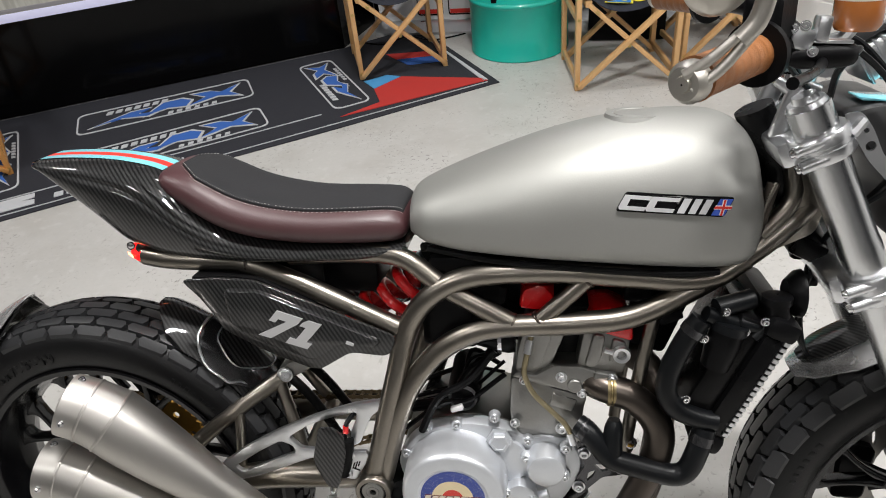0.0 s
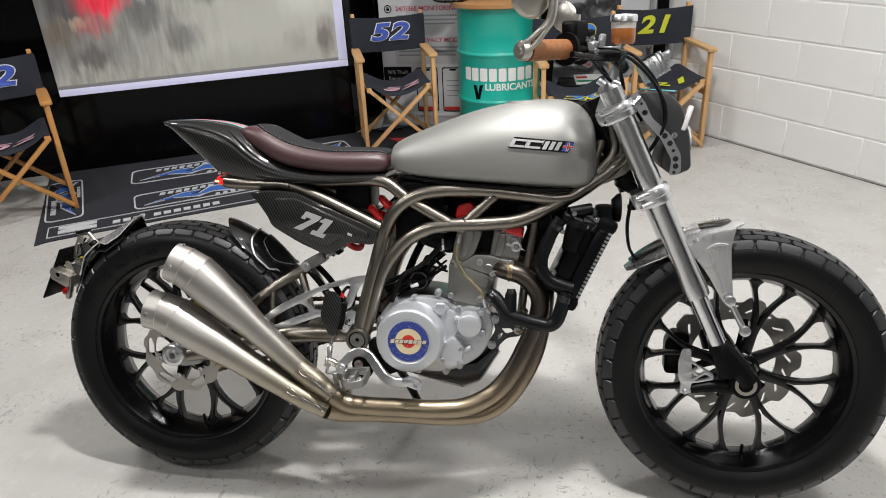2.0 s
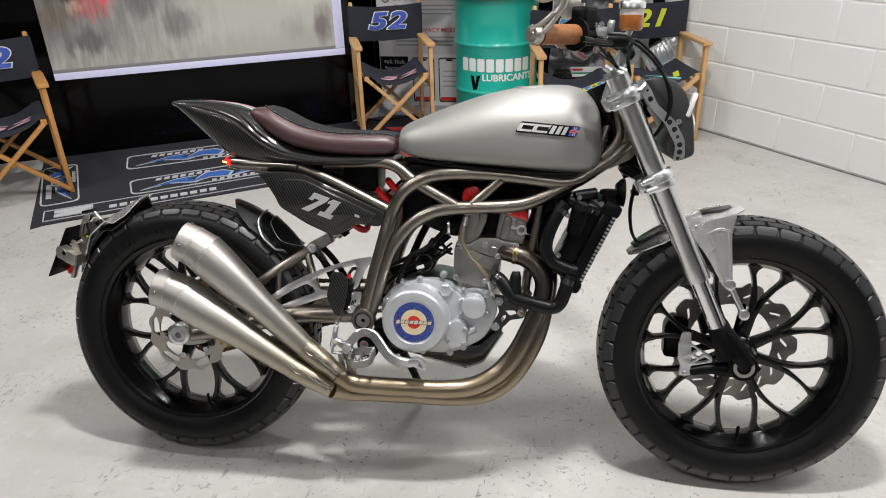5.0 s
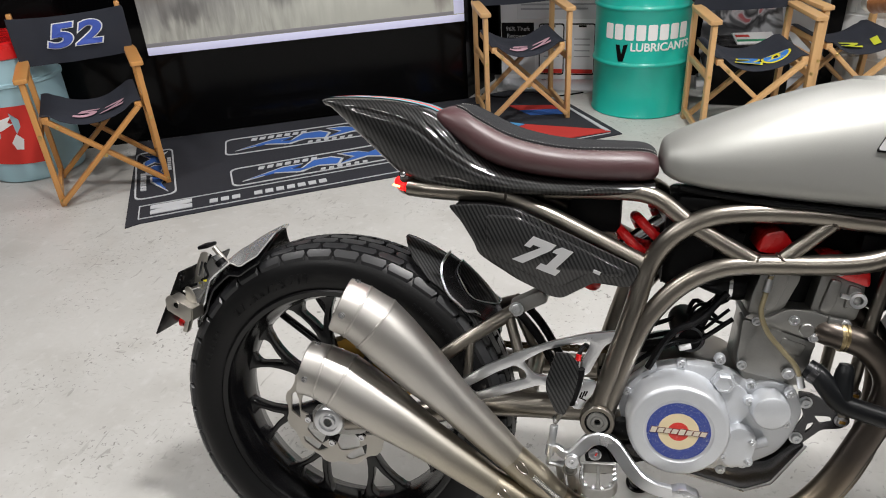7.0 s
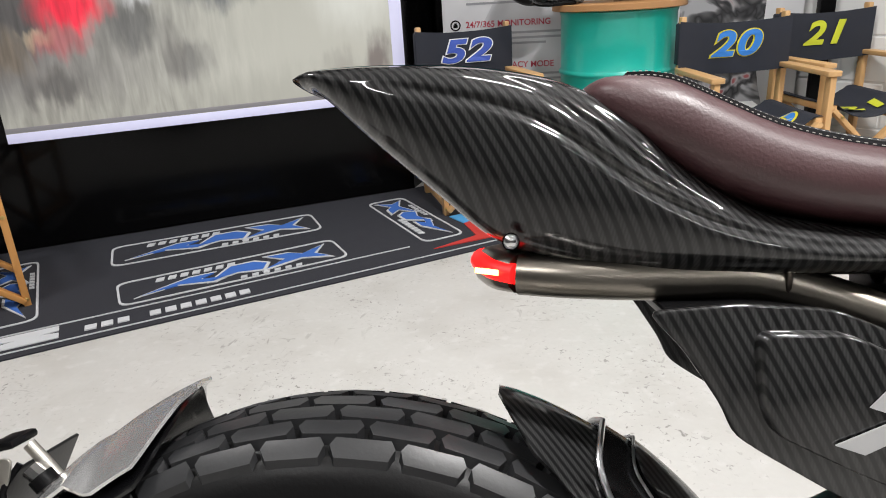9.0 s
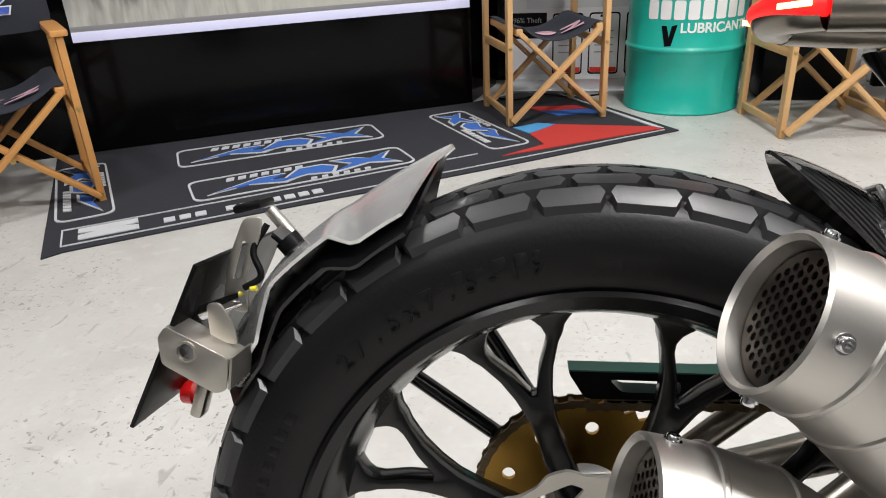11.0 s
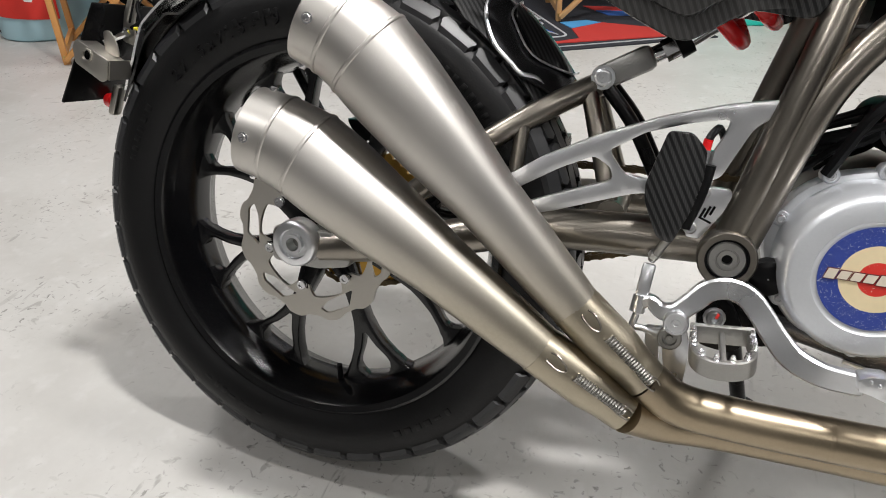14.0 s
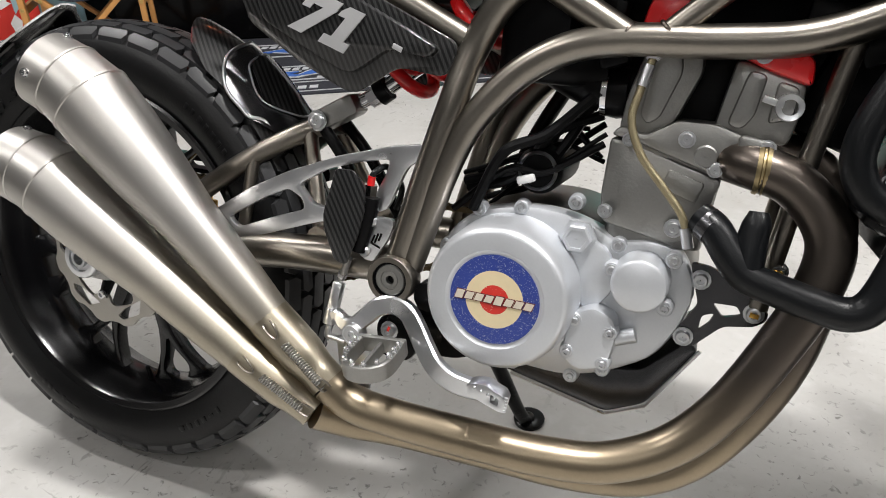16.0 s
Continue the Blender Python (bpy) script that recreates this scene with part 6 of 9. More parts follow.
part("plate_bolt", tube([(-0.315, -0.060, 0.572), (-0.280, -0.060, 0.585)], 0.006, 10, 1), M_chrome, rear_guard)
part("plate_lamp", box((0.026, 0.034, 0.008), (-0.284, -0.016, 0.654), 0.0035, (0, -14, 0)), M_blackp, rear_guard, "small black plate lamp")
part("lamp_mount", tube([(-0.272, -0.012, 0.650), (-0.258, -0.012, 0.634), (-0.248, -0.012, 0.622)], 0.0055, 12), M_titan, rear_guard)
part("lamp_stud", tube([(-0.254, -0.026, 0.628), (-0.247, -0.026, 0.620)], 0.0105, 20, 1), M_blackp, rear_guard, "black rubber washer")
part("lamp_wire", tube([(-0.268, -0.030, 0.640), (-0.277, -0.040, 0.620), (-0.270, -0.044, 0.600), (-0.284, -0.046, 0.590)], 0.0028, 8), M_blackp, rear_guard)
part("lamp_nut", tube([(-0.262, -0.026, 0.634), (-0.243, -0.026, 0.618)], 0.0075, 8, 1), M_chrome, rear_guard)
part("cable_clip", lathe([(-0.0025, 0.0005), (-0.0025, 0.0024), (0.0025, 0.0024), (0.0025, 0.0005)], 12, "x", (-0.276, -0.046, 0.590)), M_yellow, rear_guard)
part("reflector_arm", box((0.012, 0.018, 0.045), (-0.338, -0.020, 0.488), 0.004, (0, 18, 0)), M_titan, rear_guard)
part("reflector", lathe([(-0.006, 0.001), (-0.006, 0.010), (0.004, 0.011), (0.004, 0.001)], 18, "x", (-0.352, -0.016, 0.486)), M_red, rear_guard, "small red round reflector")

# ---- rearset, pedal and peg ----
rs = part("rearset_plate", plate(rounded([(0.4666, 0.4893), (0.4890, 0.4895), (0.4915, 0.4830), (0.4857, 0.4651), (0.4680, 0.4346), (0.4540, 0.4353), (0.4530, 0.4660), (0.4600, 0.4800)], 0.004, 3), -0.112, -0.104, bevel=0.001), M_alu, bike, "machined alloy rearset plate")
for x, z in ((0.464, 0.484), (0.457, 0.446)):
    part("plate_bolt", lathe([(0.0, 0.0068), (-0.003, 0.0068), (-0.0045, 0.0055), (-0.0045, 0.0030), (-0.002, 0.0028), (-0.002, 0.0003)], 20, "y", (x, -0.1125, z)), M_alu, rs)
for dx, dz, w, hh in ((-0.0035, -0.001, 0.0024, 0.012), (0.001, 0.001, 0.0024, 0.013), (0.0055, 0.003, 0.0024, 0.010), (0.001, -0.008, 0.011, 0.0020)):
    part("plate_mark", box((w, 0.001, hh), (0.470 + dx, -0.1125, 0.463 + dz), 0.0, (0, 20, 0)), M_blackp, rs, "black cut mark")
heel = plate(rounded([(0.4212, 0.5420), (0.4441, 0.5425), (0.4600, 0.5265), (0.4610, 0.4985), (0.4545, 0.4655), (0.4415, 0.4300), (0.4262, 0.4345), (0.4089, 0.4695), (0.4068, 0.4867)], 0.005, 3), -0.0025, 0.0025, bevel=0.0012)
for v in heel.verts:
    v.co.y += -0.127 + 0.10 * max(0.0, 0.425 - v.co.x) - 0.04 * (0.49 - v.co.z)
part("heel_guard", heel, M_carbon, bike, "carbon fibre heel guard")
mc = tube([(0.448, -0.114, 0.446), (0.4565, -0.113, 0.485), (0.4600, -0.112, 0.512)], [0.010, 0.012, 0.0115], 16, 3)
part("master_cylinder", mc, M_blackp, bike, "black rear brake master cylinder")
part("banjo_nut", tube([(0.4575, -0.110, 0.510), (0.4590, -0.110, 0.526)], 0.0085, 6, 1), M_chrome, bike)
part("bleed_cap", tube([(0.4588, -0.110, 0.526), (0.4598, -0.110, 0.536)], 0.0046, 12, 1), M_red, bike, "red plastic bleed cap")
part("brake_hose", tube([(0.4600, -0.110, 0.535), (0.4625, -0.106, 0.541), (0.470, -0.090, 0.545), (0.480, -0.070, 0.52), (0.47, -0.06, 0.49)], 0.004, 8), M_hose, bike)
part("push_rod", tube([(0.4400, -0.120, 0.436), (0.4255, -0.110, 0.404)], 0.0044, 10, 1), M_cast, bike, "threaded push rod")
part("lock_nut", tube([(0.4285, -0.112, 0.413), (0.4262, -0.110, 0.408)], 0.0062, 6, 1), M_alu, bike)
body_bar = box((0.0135, 0.012, 0.036), (0, 0, 0), 0.0022)
body_bar.transform(Matrix.Translation((0.4232, -0.1165, 0.3835)) @ Vector((0, 0, 1)).rotation_difference(Vector((0.005, 0.013, 0.055))).to_matrix().to_4x4())
clevis = part("brake_clevis", body_bar, M_alu, bike, "square alloy push rod clevis")
part("clevis_pin", lathe([(0.0, 0.0052), (-0.003, 0.0052), (-0.004, 0.0042), (-0.004, 0.0020), (-0.0025, 0.0018), (-0.0025, 0.0003)], 16, "y", (0.4205, -0.1275, 0.356)), M_alu, clevis)
part("clevis_fork", tube([(0.4215, -0.1225, 0.368), (0.4195, -0.1255, 0.350)], [0.0082, 0.0078], 12, 1), M_alu, clevis)
part("return_link", tube([(0.4195, -0.1250, 0.348), (0.4180, -0.1255, 0.334), (0.4280, -0.1260, 0.333), (0.4450, -0.1270, 0.331)], [0.0036, 0.0042, 0.0036, 0.0045], 10, 4), M_alu, bike, "small bent return link")
lower = plate(rounded([(0.430, 0.336), (0.472, 0.340), (0.479, 0.318), (0.478, 0.272), (0.466, 0.272), (0.448, 0.284), (0.436, 0.300)], 0.005, 3), -0.126, -0.119, [rounded([(0.447, 0.316), (0.4505, 0.316), (0.456, 0.292), (0.452, 0.292)], 0.0012, 1)], bevel=0.001)
part("lower_bracket", lower, M_alu, bike, "slotted alloy lower bracket")
part("link_boss", lathe([(0.0, 0.0125), (-0.006, 0.0125), (-0.0075, 0.0110), (-0.0075, 0.0075), (-0.004, 0.0070), (-0.004, 0.0040), (-0.007, 0.0036), (-0.007, 0.0004)], 26, "y", (0.4565, -0.126, 0.329)), M_cast, bike)
PEDAL = ((0.4190, -0.124, 0.3560), (0.4301, -0.126, 0.3650), (0.4430, -0.130, 0.3580), (0.4574, -0.132, 0.3590), (0.472, -0.130, 0.3721), (0.486, -0.126, 0.3865), (0.5044, -0.123, 0.3915), (0.5225, -0.126, 0.3869), (0.5368, -0.132, 0.3738), (0.5522, -0.140, 0.3560), (0.5707, -0.150, 0.3402), (0.5947, -0.160, 0.3336), (0.6187, -0.168, 0.3345), (0.6270, -0.170, 0.3360))
lev = smooth_path(PEDAL, 5)
lb = bmesh.new()
rows = []
for i, q in enumerate(lev):
    t = lev[min(i + 1, len(lev) - 1)] - lev[max(i - 1, 0)]
    n = Vector((-t.z, 0, t.x)).normalized()
    f = i / (len(lev) - 1)
    h = float(np.interp(f, [0, 0.08, 0.2, 0.35, 0.8, 1], [0.0055, 0.0065, 0.0095, 0.0112, 0.0120, 0.0105]))
    rows.append([q + n * a + Vector((0, b, 0)) for a, b in ((-h, -0.0035), (-h + 0.0022, -0.006), (h - 0.0022, -0.006), (h, -0.0035), (h, 0.005), (-h, 0.005))])
loft(rows, lb)
pedal = part("brake_pedal", lb, M_alu, bike, "curved machined alloy brake pedal")
part("pedal_pivot", lathe([(0.01, 0.0128), (-0.006, 0.0128), (-0.008, 0.0115), (-0.008, 0.0100), (-0.0068, 0.0096), (-0.0068, 0.0050), (-0.0090, 0.0046), (-0.0090, 0.0024), (-0.0060, 0.0022), (-0.0060, 0.0003)], 32, "y", (0.4595, -0.1375, 0.351)), M_alu, pedal)
toe = plate(rounded([(0.6200, 0.3460), (0.6300, 0.3505), (0.6420, 0.3515), (0.6500, 0.3470), (0.6600, 0.3440), (0.6645, 0.3370), (0.6625, 0.3245), (0.6560, 0.3250), (0.6320, 0.3325), (0.6220, 0.3340)], 0.002, 2), -0.1860, -0.1640, [rounded([(0.6480, 0.3420), (0.6570, 0.3390), (0.6560, 0.3310), (0.6480, 0.3330)], 0.001, 1)], bevel=0.001)
for i in range(5):
    lathe([(0, 0.0022), (0.0030, 0.0016), (0.0042, 0.0003)], 8, "x", (0.6635 - 0.0004 * i, -0.1840, 0.3410 - 0.0036 * i), toe)
for i in range(4):
    lathe([(0, 0.0020), (-0.0028, 0.0015), (-0.0036, 0.0003)], 8, "y", (0.6300 + 0.0075 * i, -0.1855, 0.3460 - 0.0022 * i), toe)
part("toe_pad", toe, M_alu, pedal, "toothed alloy toe pad")
ring_path = [(0.4775, -0.146), (0.4765, -0.180), (0.480, -0.196), (0.490, -0.2055), (0.504, -0.2085), (0.518, -0.2055), (0.528, -0.196), (0.5315, -0.180), (0.5305, -0.146)]
way = smooth_path([(x, y, 0.349) for x, y in ring_path], 4)
peg = bmesh.new()
rows = []
for i, q in enumerate(way):
    t = (way[min(i + 1, len(way) - 1)] - way[max(i - 1, 0)]).normalized()
    n = Vector((-t.y, t.x, 0))
    rows.append([q + n * a + Vector((0, 0, b)) for a, b in ((-0.0032, -0.0105), (-0.0032, 0.0080), (-0.0018, 0.0095), (0.0018, 0.0095), (0.0032, 0.0080), (0.0032, -0.0105))])
loft(rows, peg)
box((0.060, 0.007, 0.020), (0.504, -0.147, 0.349), 0.0015, (0, 0, 0), peg)
box((0.005, 0.056, 0.014), (0.504, -0.176, 0.347), 0.001, (0, 0, 0), peg)
teeth = bmesh.new()
for x, y in ((0.4770, -0.160), (0.4768, -0.172), (0.4775, -0.184), (0.484, -0.200), (0.497, -0.207), (0.511, -0.207), (0.524, -0.200), (0.5308, -0.184), (0.5312, -0.172), (0.5308, -0.160)):
    lathe([(0, 0.0034), (0.0015, 0.0034), (0.0020, 0.0026), (0.0035, 0.0030), (0.0042, 0.0022), (0.0060, 0.0024), (0.0078, 0.0006)], 10, "z", (x, y, 0.3575), teeth)
for q in (peg, teeth):
    q.transform(Matrix.Translation((0.504, -0.17, 0.346)) @ pose(0, 0, 0, 10, -6, 0) @ Matrix.Translation((-0.504, 0.17, -0.349)))
foot_peg = part("foot_peg", peg, M_cast, bike, "open polished alloy foot peg with steel teeth")
tagged(part("teeth", teeth, M_chrome, foot_peg, "small ribbed steel grip teeth"), kind="stuff")
part("peg_mount", plate(rounded([(0.478, 0.362), (0.497, 0.382), (0.514, 0.370), (0.534, 0.334), (0.520, 0.318), (0.484, 0.322)], 0.010, 3), -0.117, -0.100, bevel=0.003), M_black, bike)
part("peg_bolt", bolt((0.497, -0.116, 0.3555), r=0.0085, h=0.008), M_alu, bike)
part("bolt_mark", box((0.003, 0.001, 0.006), (0.499, -0.1245, 0.360), 0.0003, (0, 20, 0)), M_redprint, bike, "red paint mark on the bolt")
part("case_plug", lathe([(0, 0.019), (-0.014, 0.018), (-0.016, 0.015), (-0.016, 0.001)], 28, "y", (0.540, -0.096, 0.404)), M_black, bike)
# side stand on the far side; its foot meets the floor
stand = bare("side_stand", tube([(0.52, 0.075, 0.33), (0.555, 0.15, 0.23), (0.593, 0.228, 0.098), (0.603, 0.256, 0.078)], [0.013, 0.012, 0.011, 0.011], 14, 5), M_black, bike, "black side stand")
foot = lathe([(-0.004, 0.001), (-0.004, 0.026), (0.003, 0.027), (0.006, 0.022), (0.006, 0.001)], 24, "z")
foot.transform(pose(0, 0, 0, 15, 0, 0))
foot.transform(Matrix.Translation((0.603, 0.260, 0.0735)))
bare("stand_foot", foot, M_black, stand)


# ---- front end, all turned with the steering ----
FD = Vector((math.sin(radians(RAKE)), 0, -math.cos(radians(RAKE))))


def fork_at(z, y, off=0.0):
    k = (FW.z - z) / FD.z
    q = Vector((FW.x - 0.030, y, FW.z)) - FD * k
    return q + Vector((math.cos(radians(RAKE)), 0, math.sin(radians(RAKE)))) * off


def along_fork(profile, z, y, seg=32):
    """Turned shape about a fork leg; profile runs down from height z."""
    b = lathe(profile, seg, "z")
    b.transform(Matrix.Translation(fork_at(z, y)) @ Vector((0, 0, -1)).rotation_difference(FD).to_matrix().to_4x4() @ Matrix.Diagonal((1, 1, -1, 1)))
    return b


fork = part("fork", tube([HEAD - FD * 0.07, HEAD + FD * 0.16], 0.026, 24, 1), M_black, bike, "upside-down fork with polished alloy outer tubes", m=SM)
for sgn in (-1, 1):
    y = sgn * 0.100
    part("fork_tube", along_fork([(0.0, 0.020), (0.0, 0.0265), (0.19, 0.0265), (0.20, 0.0275), (0.245, 0.0275), (0.250, 0.0262), (0.44, 0.0258), (0.470, 0.0275), (0.500, 0.0285), (0.512, 0.0275), (0.512, 0.020)], 1.015, y), M_forktube, fork, "polished alloy outer tube", m=SM)
    part("fork_slider", along_fork([(0.0, 0.020), (0.150, 0.020)], 0.570, y, 28), M_chrome, fork, "chromed inner tube", m=SM)
    part("fork_cap", along_fork([(-0.012, 0.001), (-0.012, 0.014), (-0.004, 0.016), (-0.004, 0.022), (0.002, 0.024)], 1.017, y, 28), M_alu, fork, m=SM)
    foot = along_fork([(0.0, 0.021), (0.004, 0.024), (0.05, 0.026), (0.08, 0.030)], 0.440, y, 24)
    lathe([(-0.017, 0.031), (-0.014, 0.034), (0.014, 0.034), (0.017, 0.031)], 28, "y", (FW.x - 0.007, y * 0.95, FW.z - 0.003), foot, cap=True)
    tube([fork_at(0.43, y), (FW.x - 0.02, y, FW.z + 0.03), (FW.x, y, FW.z)], [0.024, 0.025, 0.022], 16, 4, foot)
    part("fork_foot", foot, M_blackp, fork, "black fork foot casting", m=SM)
    part("axle_end", lathe([(0.0, 0.026), (-sgn * -0.020, 0.026), (-sgn * -0.023, 0.024), (-sgn * -0.023, 0.0165), (-sgn * -0.004, 0.016), (-sgn * -0.004, 0.001)], 36, "y", (FW.x - 0.007, y * 0.90, FW.z - 0.003)), M_titan, fork, "hollow alloy axle end", m=SM)
# yokes with split clamps
for z, nm, t in ((0.968, "top_yoke", 0.036), (0.782, "bottom_yoke", 0.040)):
    yk = box((0.060, 0.20, t), (0, 0, 0), 0.008)
    yk.transform(Matrix.Translation(fork_at(z, 0, -0.020)) @ Vector((0, 0, -1)).rotation_difference(FD).to_matrix().to_4x4())
    for sgn in (-1, 1):
        cl = along_fork([(-t / 2, 0.0265), (-t / 2, 0.034), (-t / 2 + 0.003, 0.036), (-0.003, 0.036), (-0.002, 0.0345), (0.002, 0.0345), (0.003, 0.036), (t / 2 - 0.003, 0.036), (t / 2, 0.034), (t / 2, 0.0265)], z, sgn * 0.100)
        merge(yk, cl)
        for dz in (-0.010, 0.010):
            merge(yk, tube([fork_at(z + dz, sgn * 0.128, -0.036), fork_at(z + dz, sgn * 0.128, 0.0)], 0.008, 10, 1))
    part(nm, yk, M_alu, fork, "machined alloy fork yoke", m=SM)
    for sgn in (-1, 1):
        for dz in (-0.010, 0.010):
            part("pinch_bolt", bolt(fork_at(z + dz, sgn * 0.128, -0.036), (-0.9, 0, -0.44), 0.0055, 0.006), M_chrome, fork, m=SM)
part("fork_lock_stop", box((0.05, 0.06, 0.03), (1.135, 0, 0.80), 0.006, (0, 26, 0)), M_black, fork, m=SMK)
both("head_gusset", [(1.06, -0.045, 0.83), (1.10, -0.035, 0.88), (1.09, -0.025, 0.95)], 0.012, M_tube)
part("head_plate", plate(rounded([(1.075, 0.800), (1.135, 0.830), (1.145, 0.880), (1.100, 0.965), (1.080, 0.960), (1.092, 0.890)], 0.012, 3), -0.040, 0.040, bevel=0.004), M_tube, bike, "bare steel steering head plate")
both("head_stay", [(1.030, -0.058, 0.792), (1.052, -0.052, 0.835), (1.070, -0.045, 0.905)], 0.0085, M_pipe)
bumps = bmesh.new()
for i in range(26):
    f = i / 25
    c = Vector((1.030 + 0.040 * f, -0.064 + 0.012 * f, 0.795 + 0.108 * f))
    merge(bumps, tube([c, c + Vector((0.002, -0.001, 0.0035))], [0.0035, 0.0022], 7, 1))
tagged(part("weld_bead", bumps, M_tube, bike, "rough weld ripples along the head stay"), kind="stuff")
# handlebar
BAR = [(1.112, 0, 1.066), (1.108, -0.06, 1.070), (1.085, -0.11, 1.088), (1.045, -0.165, 1.103), (0.990, -0.225, 1.106), (0.905, -0.335, 1.104)]
hbar = tube(BAR[::-1] + [(x, -y, z) for x, y, z in BAR[1:]], 0.0125, 16)
for v in hbar.verts:
    v.co = (BMK if v.co.y < 0 else FMK) @ v.co
bars = whole_part("handlebar", hbar, M_black, bike, "wide handlebar with tan leather grips")
for sgn in (-1, 1):
    a, b = Vector((0.985, sgn * 0.230, 1.106)), Vector((0.912, sgn * 0.326, 1.104))
    d = (b - a)
    pts, rad = [], []
    for i in range(57):
        f = i / 56
        pts.append(a + d * f)
        rad.append(0.0198 + (0.0004 if i % 8 < 5 else -0.0003) + 0.0010 * (f > 0.93))
    part("grip", tube(pts, rad, 20, 1), M_brownleather, bars, "tan leather wrapped grip", m=BMK if sgn < 0 else FMK)
    part("grip_flange", tube([a - d * 0.04, a + d * 0.03], 0.033, 28, 1), M_blackp, bars, m=BMK if sgn < 0 else FMK)
    hs = loft([[(Vector((1.000, sgn * 0.203, 1.138)) + d.normalized() * s + Vector((0, 0, 1)) * z * k + Vector((0.8, sgn * 0.6, 0)) * u * k) for u, z in rounded([(-0.020, -0.024), (0.020, -0.024), (0.020, 0.024), (-0.020, 0.024)], 0.008, 3)] for s, k in ((-0.022, 0.7), (-0.018, 1), (0.016, 1.0), (0.020, 0.75))])
    part("switch_box", hs, M_blackp, bars, "black handlebar switch housing", m=BMK if sgn < 0 else FMK)
    be = lathe([(-0.010, 0.001), (-0.010, 0.007), (-0.007, 0.008), (-0.007, 0.015), (0.0, 0.0195), (0.010, 0.0195), (0.014, 0.016), (0.014, 0.001)], 28, "z")
    be.transform(Matrix.Translation(Vector((0.904, sgn * 0.339, 1.104))) @ Vector((0, 0, -1)).rotation_difference(d.normalized()).to_matrix().to_4x4())
    mirror = part("bar_end_mirror", be, M_titan, bars, "round alloy bar-end mirror", m=BMK if sgn < 0 else FMK)
    stem = bmesh.new()
    for off in (-0.0062, 0.0062):
        tube([(0.903 - off * 0.6, sgn * 0.345, 1.105 + off), (0.925 - off * 0.7, sgn * 0.345, 1.120 + off * 0.8), (0.950 - off * 0.5, sgn * 0.346, 1.147 + off * 0.3)], [0.0056, 0.0050, 0.0050], 10, 4, stem)
    tube([(0.944, sgn * 0.346, 1.141), (0.956, sgn * 0.347, 1.156), (0.961, sgn * 0.349, 1.180), (0.961, sgn * 0.350, 1.206)], [0.0085, 0.0088, 0.0085, 0.0080], 12, 5, stem)
    part("mirror_arm", stem, M_titan, mirror, "forked alloy mirror arm", m=BMK if sgn < 0 else FMK)
    disc = lathe([(-0.010, 0.001), (-0.010, 0.020), (-0.0075, 0.024), (-0.0060, 0.033), (-0.002, 0.039), (0.004, 0.041), (0.006, 0.039), (0.006, 0.001)], 40, "y")
    disc.transform(Matrix.Translation((0.922, sgn * 0.354, 1.202)) @ pose(0, 0, 0, 0, 0, sgn * -30))
    part("mirror_head", disc, M_titan, mirror, "round brushed mirror head", m=BMK if sgn < 0 else FMK)
# brake lever with its perch, reservoir
perch = part("master_cylinder", tube([(1.008, -0.193, 1.083), (1.020, -0.192, 1.085), (1.034, -0.190, 1.086), (1.074, -0.185, 1.086), (1.087, -0.182, 1.085)], [0.0075, 0.0085, 0.0135, 0.0140, 0.0110], 20, 4), M_blackp, bars, "black front brake master cylinder")
part("lever_pivot", lathe([(-0.009, 0.0001), (-0.009, 0.0050), (-0.006, 0.0088), (0.006, 0.0092), (0.009, 0.0060), (0.009, 0.0001)], 18, "y", (1.003, -0.196, 1.084)), M_black, perch)
part("cylinder_lid", box((0.040, 0.022, 0.004), (1.062, -0.186, 1.1005), 0.0015, (0, 3, 0)), M_alu, perch, "bright cylinder lid")
part("bar_clamp", box((0.024, 0.026, 0.022), (1.030, -0.188, 1.104), 0.004, (0, 14, 0)), M_alu, bars, "machined alloy bar clamp")
part("clamp_ear", box((0.014, 0.020, 0.026), (1.050, -0.190, 1.114), 0.003, (0, 6, 0)), M_alu, bars)
for x, z in ((1.018, 1.116), (1.030, 1.118), (1.040, 1.092)):
    part("clamp_bolt", bolt((x, -0.202, z), (-0.2, -1, 0.1), 0.0042, 0.005), M_chrome, bars)
part("brake_lever", tube([(1.055, -0.165, 1.086), (1.050, -0.205, 1.080), (1.022, -0.262, 1.078), (0.986, -0.318, 1.078)], [0.0070, 0.0055, 0.0050, 0.0060], 10), M_black, bars, "dark front brake lever")
part("banjo_hose", tube([(1.088, -0.180, 1.085), (1.100, -0.165, 1.088), (1.096, -0.130, 1.060), (1.110, -0.080, 1.020)], 0.0042, 8), M_hose, bars)
for p, q, r in (((1.056, -0.045, 1.040), (1.078, -0.050, 1.024), 0.0075), ((1.078, -0.050, 1.024), (1.098, -0.050, 1.008), 0.0100), ((1.086, -0.060, 1.036), (1.104, -0.058, 1.028), 0.0080)):
    part("riser_stud", tube([p, q], r, 12, 1), M_alu, bars)
M_fluid = material("amber_brake_fluid", (0.36, 0.12, 0.03), 0.2, 0.0, 0.1, 20, coat=0.5)
M_clear = material("smoky_clear_plastic", (0.55, 0.50, 0.46), 0.25, 0.0, 0.1, 20, coat=0.4)
res = part("fluid_reservoir", lathe([(-0.032, 0.001), (-0.032, 0.021), (-0.026, 0.0250), (0.000, 0.0250)], 28, "z", (1.100, -0.160, 1.147)), M_fluid, bars, "brake fluid reservoir, amber fluid under an alloy cap", m=BMK)
